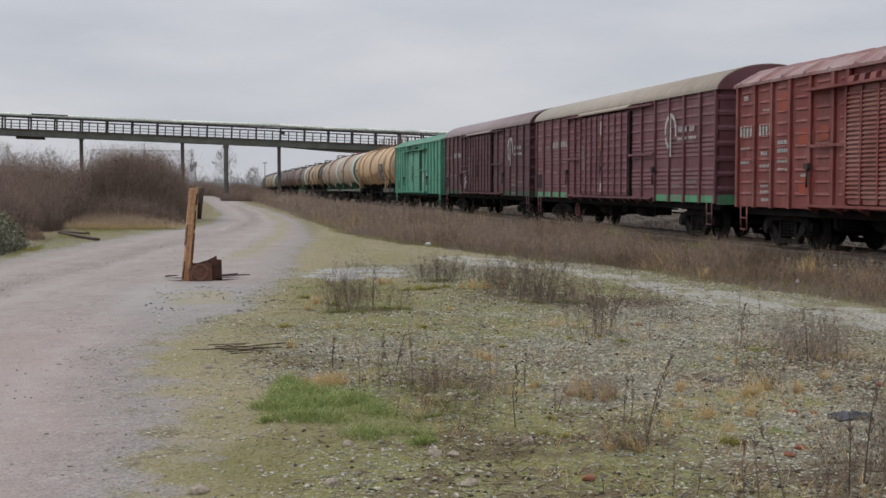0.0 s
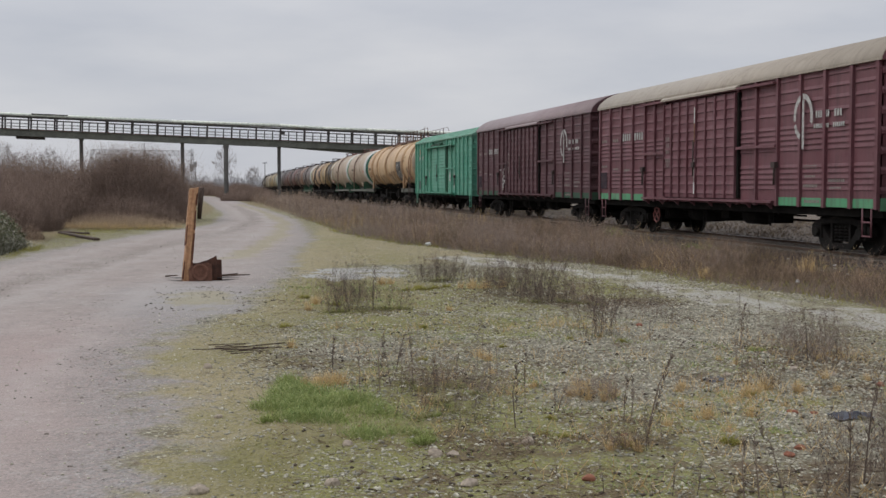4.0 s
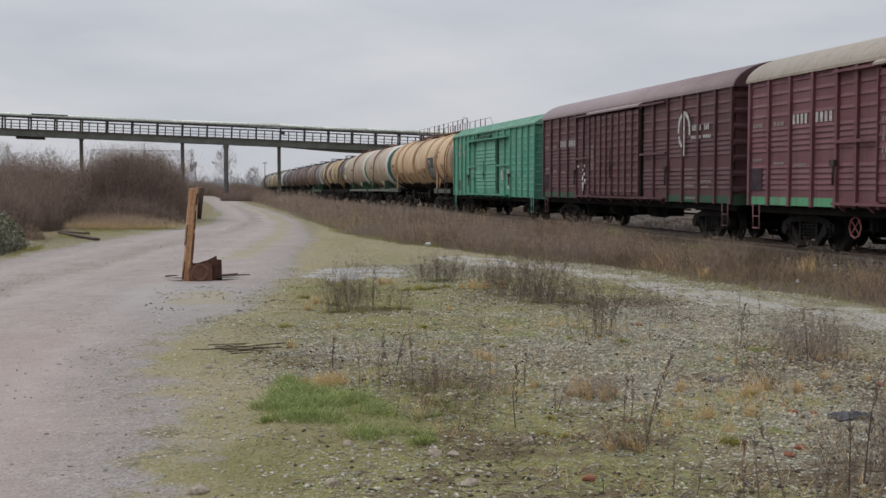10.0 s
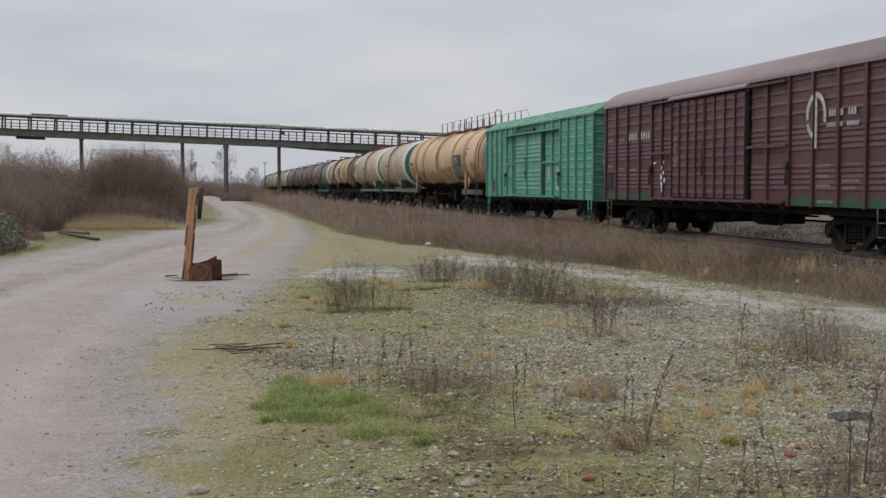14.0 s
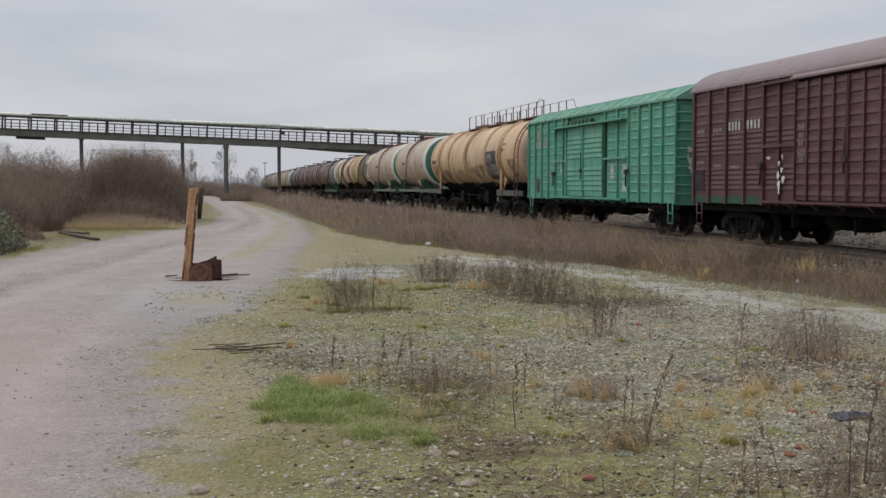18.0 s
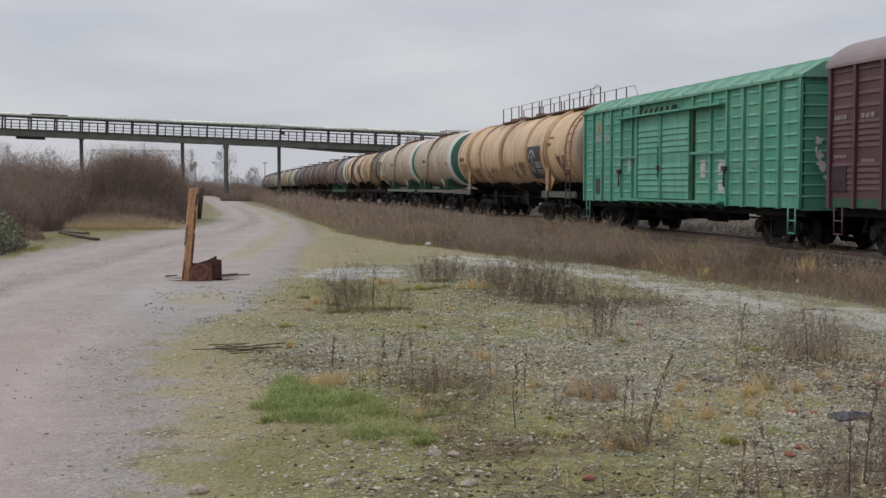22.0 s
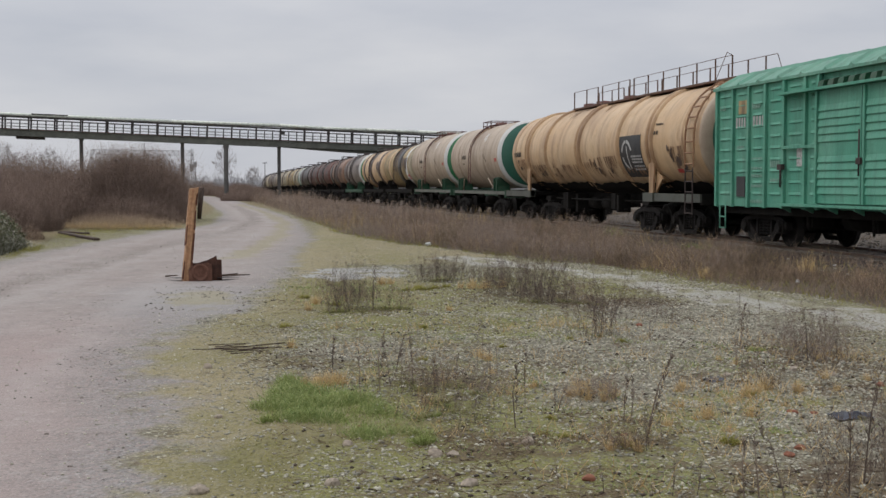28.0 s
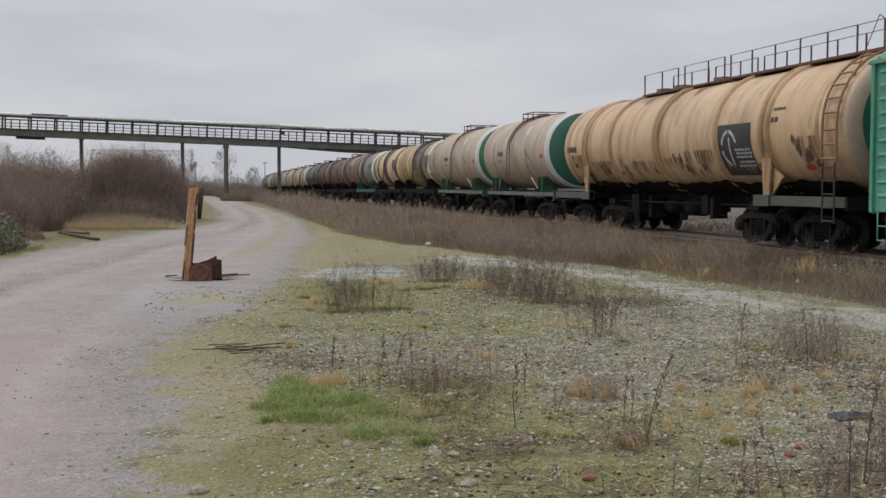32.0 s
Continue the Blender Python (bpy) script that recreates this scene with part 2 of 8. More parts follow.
    "pit": plain("black_hole_patch", (0.012, 0.011, 0.01), (0.03, 0.026, 0.022), 6.0, 0.8),
    "litter": stalks("brown_plant_litter", (0.07, 0.045, 0.03), (0.13, 0.09, 0.055), (0.22, 0.16, 0.09)),
    "twig": stalks("bare_brown_twigs", (0.10, 0.069, 0.055), (0.19, 0.134, 0.106), (0.33, 0.24, 0.19)),
    # distance haze is put into the next two pale twig colours
    "far_twig": stalks("far_twigs_painted_haze", (0.2, 0.18, 0.175), (0.26, 0.235, 0.23), (0.32, 0.29, 0.28)),
    "haze": stalks("far_woods_painted_haze", (0.25, 0.25, 0.26), (0.29, 0.29, 0.3), (0.33, 0.32, 0.33)),
    "grass": stalks("fresh_green_grass", (0.125, 0.165, 0.036), (0.215, 0.27, 0.068), (0.38, 0.41, 0.155)),
    "lush": stalks("long_grass_blades", (0.14, 0.20, 0.055), (0.24, 0.32, 0.105), (0.44, 0.45, 0.22)),
    "moss": stalks("olive_moss_tuft", (0.17, 0.165, 0.03), (0.25, 0.235, 0.05), (0.34, 0.30, 0.08)),
    "herb": stalks("low_dark_green_herb", (0.10, 0.115, 0.03), (0.19, 0.20, 0.06), (0.33, 0.29, 0.12)),
    "straw": stalks("straw_coloured_dry_grass", (0.38, 0.235, 0.09), (0.53, 0.37, 0.165), (0.66, 0.52, 0.29)),
    "leaf": stalks("mixed_green_and_pale_leaves", (0.075, 0.082, 0.035), (0.13, 0.135, 0.065), (0.36, 0.345, 0.28)),
    "dark_green": stalks("dark_bramble_leaves", (0.045, 0.045, 0.025), (0.10, 0.10, 0.055), (0.36, 0.35, 0.30)),
}


# ---- mesh helpers ----
def box(bm, x0, x1, y0, y1, z0, z1):
    v = [bm.verts.new((x, y, z)) for x in (x0, x1) for y in (y0, y1) for z in (z0, z1)]
    for f in ((0, 1, 3, 2), (4, 6, 7, 5), (0, 4, 5, 1), (2, 3, 7, 6), (0, 2, 6, 4), (1, 5, 7, 3)):
        bm.faces.new([v[i] for i in f])
    return bm


def tube(bm, p, q, r0, r1=None, seg=8, caps=True):
    r1 = r0 if r1 is None else r1
    p, q = Vector(p), Vector(q)
    d = (q - p).normalized()
    a = d.orthogonal().normalized()
    c = d.cross(a)
    rings = []
    for o, r in ((p, r0), (q, r1)):
        rings.append([bm.verts.new(o + (a * math.cos(k * math.tau / seg) + c * math.sin(k * math.tau / seg)) * r) for k in range(seg)])
    for k in range(seg):
        bm.faces.new((rings[0][k], rings[0][(k + 1) % seg], rings[1][(k + 1) % seg], rings[1][k])).smooth = seg > 5
    if caps:
        bm.faces.new(rings[0][::-1])
        bm.faces.new(rings[1])
    return bm


def lathe(bm, profile, zc=0.0, seg=48, axis="y", smooth=True):
    """Turns a profile of (along, radius) about the y axis (or x) through height zc."""
    rings = []
    for along, r in profile:
        ring = []
        for k in range(seg):
            a = k * math.tau / seg
            u, w = math.cos(a) * r, math.sin(a) * r
            ring.append(bm.verts.new((u, along, zc + w) if axis == "y" else (along, u, zc + w)))
        rings.append(ring)
    for a, b in zip(rings, rings[1:]):
        for k in range(seg):
            bm.faces.new((a[k], a[(k + 1) % seg], b[(k + 1) % seg], b[k])).smooth = smooth
    return bm


def patch(bm, y0, y1, a0, a1, r, zc, n=8):
    """A curved plate on the near side of a tank, angles in degrees from the horizontal."""
    for k in range(n):
        t0, t1 = (radians(a0 + (a1 - a0) * j / n) for j in (k, k + 1))
        q = [(-r * math.cos(t), y, zc + r * math.sin(t)) for t, y in ((t0, y0), (t0, y1), (t1, y1), (t1, y0))]
        bm.faces.new([bm.verts.new(v) for v in q]).smooth = True
    return bm


def prism(bm, outline, x0, x1):
    """An outline of (y, z) points pushed from x0 to x1."""
    a = [bm.verts.new((x0, y, z)) for y, z in outline]
    b = [bm.verts.new((x1, y, z)) for y, z in outline]
    bm.faces.new(a)
    bm.faces.new(b[::-1])
    for k in range(len(a)):
        bm.faces.new((a[k], b[k], b[(k + 1) % len(a)], a[(k + 1) % len(a)]))
    return bm


def push_y(bm, outline, y0, y1):
    """A closed outline of (x, z) points pushed from y0 to y1."""
    a = [bm.verts.new((x, y0, z)) for x, z in outline]
    b = [bm.verts.new((x, y1, z)) for x, z in outline]
    bm.faces.new(a)
    bm.faces.new(b[::-1])
    for k in range(len(a)):
        bm.faces.new((a[k], b[k], b[(k + 1) % len(a)], a[(k + 1) % len(a)]))
    return bm


def sheet_outline(x_in, x_out, z0, z1, ribs, s, depth, height, flat=0.55):
    """The cut through a pressed sheet: flat at the back, ribs standing out at the given heights."""
    pts = [(s * x_in, z0), (s * x_out, z0)]
    for z in ribs:
        pts += [(s * x_out, z), (s * (x_out + depth), z + 0.012), (s * (x_out + depth), z + height * flat), (s * x_out, z + height)]
    return pts + [(s * x_out, z1), (s * x_in, z1)]


def pressed_panel(bm, s, x_in, x_out, y0, y1, z0, z1, ribs, depth, height, inset):
    """A wall sheet whose pressed ribs stop short of both edges; one closed skin."""
    ys = [(y0, 0), (y0 + inset, 0), (y0 + inset + 0.04, 1), (y1 - inset - 0.04, 1), (y1 - inset, 0), (y1, 0)]
    zs = [(z0, 0)]
    for z in ribs:
        zs += [(z, 0), (z + 0.006, 1), (z + height * 0.22, 1), (z + height, 0)]
    zs.append((z1, 0))
    g = [[bm.verts.new((s * (x_out + depth * fy * fz), y, z)) for y, fy in ys] for z, fz in zs]
    for i in range(len(zs) - 1):
        for j in range(len(ys) - 1):
            bm.faces.new((g[i][j], g[i][j + 1], g[i + 1][j + 1], g[i + 1][j]))
    rim = g[0] + [row[-1] for row in g[1:]] + g[-1][-2::-1] + [row[0] for row in g[-2:0:-1]]
    back = [bm.verts.new((s * x_in, v.co.y, v.co.z)) for v in rim]
    for k in range(len(rim)):
        q = (k + 1) % len(rim)
        bm.faces.new((rim[k], rim[q], back[q], back[k]))
    bm.faces.new(back)
    return bm


def mesh_of(name, bm, mat):
    bmesh.ops.recalc_face_normals(bm, faces=bm.faces)
    me = bpy.data.meshes.new(name)
    bm.to_mesh(me)
    bm.free()
    me.materials.append(M[mat])
    return me


def part(name, bm, mat, parent, label="", m=None):
    ob = new(name, bm if isinstance(bm, bpy.types.Mesh) else mesh_of(name, bm, mat))
    ob.parent = parent
    if m is not None:
        ob.matrix_basis = m
    return tagged(ob, label)


def thing(name, label, category, m=None, group="", kind=""):
    ob = new(name)
    ob.empty_display_size = 0.1
    if m is not None:
        ob.matrix_basis = m
    return tagged(ob, label, category, group, kind)


def B():
    return bmesh.new()


def raw_mesh(name, verts, faces, mat):
    """A mesh from numpy arrays; faces all have the same number of corners."""
    me = bpy.data.meshes.new(name)
    n = faces.shape[1]
    me.vertices.add(len(verts))
    me.vertices.foreach_set("co", np.ascontiguousarray(verts, dtype=np.float32).ravel())
    me.loops.add(faces.size)
    me.loops.foreach_set("vertex_index", np.ascontiguousarray(faces, dtype=np.int32).ravel())
    me.polygons.add(len(faces))
    me.polygons.foreach_set("loop_start", np.arange(0, faces.size, n, dtype=np.int32))
    me.update(calc_edges=True)
    me.materials.append(M[mat])
    return me


def blades(name, root, tip, width, mat, rng, bend=0.0):
    """Thin tapering stalks from root to tip (n x 3 arrays), each a three-sided spike bent in the middle."""
    n = len(root)
    d = tip - root
    ln = np.linalg.norm(d, axis=1, keepdims=True)
    side = np.cross(d, rng.normal(size=(n, 3)))
    side /= np.linalg.norm(side, axis=1, keepdims=True) + 1e-9
    oth = np.cross(d / (ln + 1e-9), side)
    w = np.asarray(width).reshape(-1, 1) * np.ones((n, 1))
    mid = root + d * 0.55 + side * ln * bend * rng.normal(size=(n, 1))
    v = np.empty((n, 7, 3))
    for k in range(3):
        a = k * math.tau / 3
        o = side * math.cos(a) + oth * math.sin(a)
        v[:, k] = root + o * w * 0.5
        v[:, 3 + k] = mid + o * w * 0.36
    v[:, 6] = tip
    f = []
    for k in range(3):
        j = (k + 1) % 3
        f += [(k, j, 3 + j), (k, 3 + j, 3 + k), (3 + k, 3 + j, 6)]
    f = np.array(f)[None] + (np.arange(n) * 7)[:, None, None]
    return raw_mesh(name, v.reshape(-1, 3), f.reshape(-1, 3), mat)


def branchy(rng, centres, height, spread, twigs, lean=0.25, width=0.006, lift=0.5):
    """Roots, tips and widths of many small branching plants."""
    n = len(centres)
    h = height * rng.uniform(0.55, 1.15, n)
    lean_v = rng.normal(0, lean, (n, 2)) * h[:, None]
    top = np.c_[centres[:, :2] + lean_v, centres[:, 2] + h]
    roots, tips, ws = [centres], [top], [np.full(n, width)]
    for _ in range(twigs):
        s = rng.uniform(0.25, 0.95, (n, 1))
        r = centres + (top - centres) * s
        ln = (h * rng.uniform(0.18, 0.5, n))[:, None] * spread
        az = rng.uniform(0, math.tau, n)
        t = r + np.c_[np.cos(az) * 0.55, np.sin(az) * 0.55, rng.uniform(lift, 1.0, n)] * ln
        roots.append(r), tips.append(t), ws.append(np.full(n, width * 0.6))
    return np.concatenate(roots), np.concatenate(tips), np.concatenate(ws)

TRACK_X, BEND_Y, BEND_R, RAIL_Z = 15.55, 215.0, 1200.0, 0.12

# ---- ground: one sheet with road, moss, gravel and verge ----
ROAD = [(-30, -60), (-30, 17), (-14, 20), (-4.54, 24.98), (-3.67, 31.65), (-2.87, 35.7), (-1.65, 42), (0.6, 49.6), (1.5, 66), (1.1, 99), (0.2, 150), (-6, 210),
        (-3, 210), (3.84, 148.8), (4.74, 80.5), (4.75, 55), (3.75, 37.3), (2.4, 28.4), (1.66, 21.4), (0.75, 16.2), (-0.35, 13.85), (-0.5, 11.4),
        (-0.22, 9.5), (-0.21, 7.5), (-0.28, 6.2), (-0.3, 3), (-0.6, -60)]
MOSS = [(-0.9, -60), (-0.5, 3), (-0.4, 9), (-0.6, 12), (-0.2, 14), (0.7, 16.4), (1.6, 21.4), (2.4, 28.4), (3.75, 37), (5.2, 51), (4.95, 40), (5.7, 33), (7.0, 27), (5.2, 24.2),
        (3.2, 24.5), (3.9, 19.5), (3.2, 17), (1.9, 16), (1.05, 12.8), (0.7, 10), (1.6, 7.9), (0.8, 7.3), (0.5, 6.2), (0.6, 3), (0.4, -60)]
PATH = [(9.5, -60), (9.5, 9), (9.05, 13.2), (8.6, 15.6), (8.1, 17.5), (7.8, 20.8), (7.2, 24.5), (6.2, 27), (5.2, 26.5), (5.4, 23.9), (6.7, 22.4), (7.2, 19.8), (7.0, 16.8),
        (7.0, 15.2), (7.4, 13.6), (7.8, 12), (8, 9), (8.1, -60)]
SLAB = [(1.84, 21.2), (2.5, 23.4), (3.87, 23.4), (4.0, 21.6), (3.0, 20.9), (2.4, 20.3)]
VERGE = [(9.6, -60), (9.4, 5), (9.29, 14.3), (9.2, 16), (8.7, 17.8), (8.45, 23), (7.06, 27), (5.68, 33.2), (4.93, 40.6), (5.19, 50.9), (5.3, 72), (5.5, 111), (5.0, 162),
         (2, 230), (60, 320), (15, 230), (13.2, 200), (13.2, -60)]
LAWN = [(0.42, 8.35), (0.48, 9.0), (0.58, 9.65), (0.73, 10.1), (0.83, 9.85), (0.89, 9.5), (1.11, 9.25), (1.26, 8.95), (1.38, 8.4), (1.5, 8.2), (1.5, 7.65), (1.38, 7.74), (1.11, 7.67), (0.95, 7.86), (0.82, 8.12), (0.59, 8.22)]


def inside(px, py, poly):
    ins = np.zeros(px.shape, bool)
    for (x0, y0), (x1, y1) in zip(poly, poly[1:] + poly[:1]):
        c = (y0 > py) != (y1 > py)
        with np.errstate(divide="ignore", invalid="ignore"):
            ins ^= c & (px < (x1 - x0) * (py - y0) / (y1 - y0 + 1e-12) + x0)
    return ins


def zone(px, py, poly, soft=0.35):
    """1 inside an outline, 0 outside, with an even ramp over the soft width."""
    d = np.full(px.shape, 1e9)
    for (x0, y0), (x1, y1) in zip(poly, poly[1:] + poly[:1]):
        ex, ey = x1 - x0, y1 - y0
        t = np.clip(((px - x0) * ex + (py - y0) * ey) / (ex * ex + ey * ey), 0, 1)
        d = np.minimum(d, np.hypot(px - x0 - t * ex, py - y0 - t * ey))
    d = np.where(inside(px, py, poly), d, -d)
    return np.clip(0.5 + d / (2 * soft), 0, 1)


def waves(px, py, s, seed):
    """Cheap smooth noise from sums of sines, about -1 to 1."""
    r = np.random.default_rng(seed)
    out = 0
    for k in range(7):
        a, ph = r.uniform(0, math.tau), r.uniform(0, math.tau)
        q = s * r.uniform(0.6, 2.2)
        out = out + np.sin((px * math.cos(a) + py * math.sin(a)) * q + ph + 1.3 * np.sin(py * q * 0.7 + ph))
    return out / 4.0


def fall(along):
    """The line drops gently beyond the near stretch."""
    d = np.maximum(0.0, np.asarray(along, dtype=float) - 70.0)
    return -0.0056 * d * d / (d + 14.0)


# where the yard is filmed with green, bare pale gravel, or strewn with brown litter: centre, radii, weight
FILM = ((3.3, 8.4, 0.55, 0.35, 0.9), (3.7, 8.1, 0.5, 0.3, 0.8), (4.6, 8.2, 0.5, 0.3, 0.6), (6.6, 18.6, 1.0, 2.6, 0.6), (2.2, 17.6, 1.2, 2.2, 1.0), (2.6, 19.6, 0.8, 0.9, 0.8), (3.0, 14.2, 1.6, 1.4, 0.8), (1.9, 8.9, 0.6, 1.2, 1.0), (1.2, 7.0, 1.0, 0.8, 0.75), (2.2, 6.0, 0.9, 0.7, 0.6), (3.6, 8.4, 0.9, 0.7, 0.6), (5.0, 18.5, 1.6, 1.6, 0.5), (2.6, 7.9, 0.5, 0.7, 0.6), (4.4, 10.4, 0.6, 1.2, 0.35), (4.4, 13.7, 1.0, 1.0, 0.7), (0.7, 7.1, 0.6, 1.1, 1.0), (1.6, 6.6, 0.8, 0.5, 0.5), (3.0, 10.2, 0.35, 0.5, 0.8), (2.6, 9.4, 0.4, 0.5, 0.9), (3.4, 9.6, 0.3, 0.4, 0.7), (3.9, 7.4, 0.4, 0.3, 0.8), (4.2, 8.2, 0.4, 0.35, 0.8), (3.2, 7.6, 0.4, 0.4, 0.8), (4.9, 11.0, 0.4, 0.4, 0.6), (3.6, 12.6, 0.6, 0.5, 0.7))
BARE = ((6.3, 14.6, 0.9, 1.8, 0.6), (5.2, 12.0, 1.3, 2.4, 1.0), (3.9, 8.6, 0.9, 1.0, 0.7), (1.75, 11.6, 0.5, 0.7, 0.9), (3.0, 9.3, 0.7, 1.2, 0.8), (4.5, 7.3, 0.8, 0.9, 0.9), (1.0, 6.7, 0.5, 0.35, 0.7), (3.5, 6.3, 0.8, 0.6, 0.4), (3.8, 11.4, 1.0, 0.9, 0.35))
LITTER = ((4.42, 9.28, 0.25, 0.2, 0.8), (5.81, 10.97, 0.35, 0.4, 1.0), (6.19, 15.69, 0.4, 0.6, 0.9), (6.22, 13.8, 0.4, 0.5, 0.9), (2.9, 8.13, 0.3, 0.25, 0.9), (5.3, 8.38, 0.5, 0.4, 0.8), (3.35, 10.63, 0.3, 0.3, 0.7), (5.4, 15.8, 0.7, 0.8, 1.0), (1.97, 7.22, 0.4, 0.3, 0.8), (5.05, 9.91, 0.4, 0.3, 0.7), (2.0, 6.2, 1.2, 0.5, 0.35), (3.3, 6.0, 0.8, 0.5, 0.45), (1.2, 6.3, 0.8, 0.4, 0.25), (6.0, 10.2, 0.9, 1.0, 1.0), (1.7, 7.3, 0.3, 0.5, 0.8), (2.7, 7.2, 0.4, 0.35, 0.8), (1.1, 11.1, 0.3, 0.4, 0.7), (2.2, 9.5, 0.5, 0.6, 0.7), (5.0, 17.0, 0.9, 1.2, 0.7), (4.2, 6.0, 0.8, 0.7, 0.7), (2.3, 15.6, 0.6, 0.7, 0.6))


def yard_cover(px, py):
    jx, jy = px + 0.22 * waves(px, py, 2.6, 41), py + 0.3 * waves(px, py, 2.0, 42)
    return [np.clip(sum(w * np.exp(-((jx - x) / rx) ** 2 - ((jy - y) / ry) ** 2) for x, y, rx, ry, w in spots), 0, 1) for spots in (FILM, BARE, LITTER)]


def ground_z(px, py):
    near = np.clip(1 - np.hypot(px, py - 10) / 120, 0, 1)
    z = near * (0.02 * waves(px, py, 1.1, 3) + 0.012 * waves(px, py, 4.0, 4))
    gravel = np.clip((px - 0.5) / 1.5, 0, 1) * np.clip((9 - px) / 1.0, 0, 1) * np.clip((24 - py) / 4, 0, 1)
    z = z + gravel * (0.025 * waves(px, py, 2.6, 9) + 0.014 * waves(px, py, 7.0, 10))
    bed = np.clip(1 - np.abs(px - 15.5) / 3.2, 0, 1)
    z = z * (1 - np.clip(bed * 3, 0, 1)) + 0.03 * np.clip(bed * 3, 0, 1)
    berm = np.clip((px - 17.5) / 3.5, 0, 1) * np.clip((300 - py) / 60, 0, 1)
    low = fall(np.minimum(py, 400.0)) * np.clip((px - 4.5) / 6.0, 0, 1)
    z = z + 0.42 * np.exp(-((px + 5.25) / 0.6) ** 2 - ((py - 32.5) / 3.2) ** 2)
    return z + low + berm * (0.22 + 0.08 * waves(px, py, 0.9, 6))


def grown(a, b, step, ratio, far):
    out = list(np.arange(a, b, step))
    s, v = step, out[-1]
    while v < far:
        s *= ratio
        v += s
        out.append(v)
    return out


# lines of loose dark pebbles between the wheel tracks
PEBBLES = [(-3.4, 16), (-3.1, 19.9), (-2.87, 22.2), (-2.37, 24), (-1.52, 29.9), (-0.26, 36.2), (1.4, 43.3), (2.6, 53.5), (3.1, 67), (3.0, 95)]
CROWN = [(0.9, 27), (1.9, 33), (2.9, 41), (3.9, 52), (4.1, 70), (3.6, 100)]
TYRES = [(-0.5, 5), (-0.6, 7), (-0.65, 8), (-0.75, 10), (-1.05, 12.4), (-1.4, 15.7), (-1.5, 18)]
RUT_A = [(-1.6, -60), (-1.5, 3), (-1.35, 9), (-1.2, 14), (-0.6, 20), (0.9, 31), (2.6, 44), (3.6, 60), (3.6, 90), (2.9, 140)]
RUT_B = [(-3.4, -60), (-3.3, 3), (-3.2, 12), (-2.6, 19), (-1.2, 28), (0.6, 40), (2.2, 55), (2.6, 80), (2.0, 130)]
RUT_C = [(-5.5, 14), (-4.2, 21), (-2.6, 30), (-1.0, 40), (1.2, 52)]


def near_line(px, py, line, width):
    d = np.full(px.shape, 1e9)
    for (x0, y0), (x1, y1) in zip(line, line[1:]):
        ex, ey = x1 - x0, y1 - y0
        t = np.clip(((px - x0) * ex + (py - y0) * ey) / (ex * ex + ey * ey), 0, 1)
        d = np.minimum(d, np.hypot(px - x0 - t * ex, py - y0 - t * ey))
    return np.clip(1 - d / width, 0, 1)


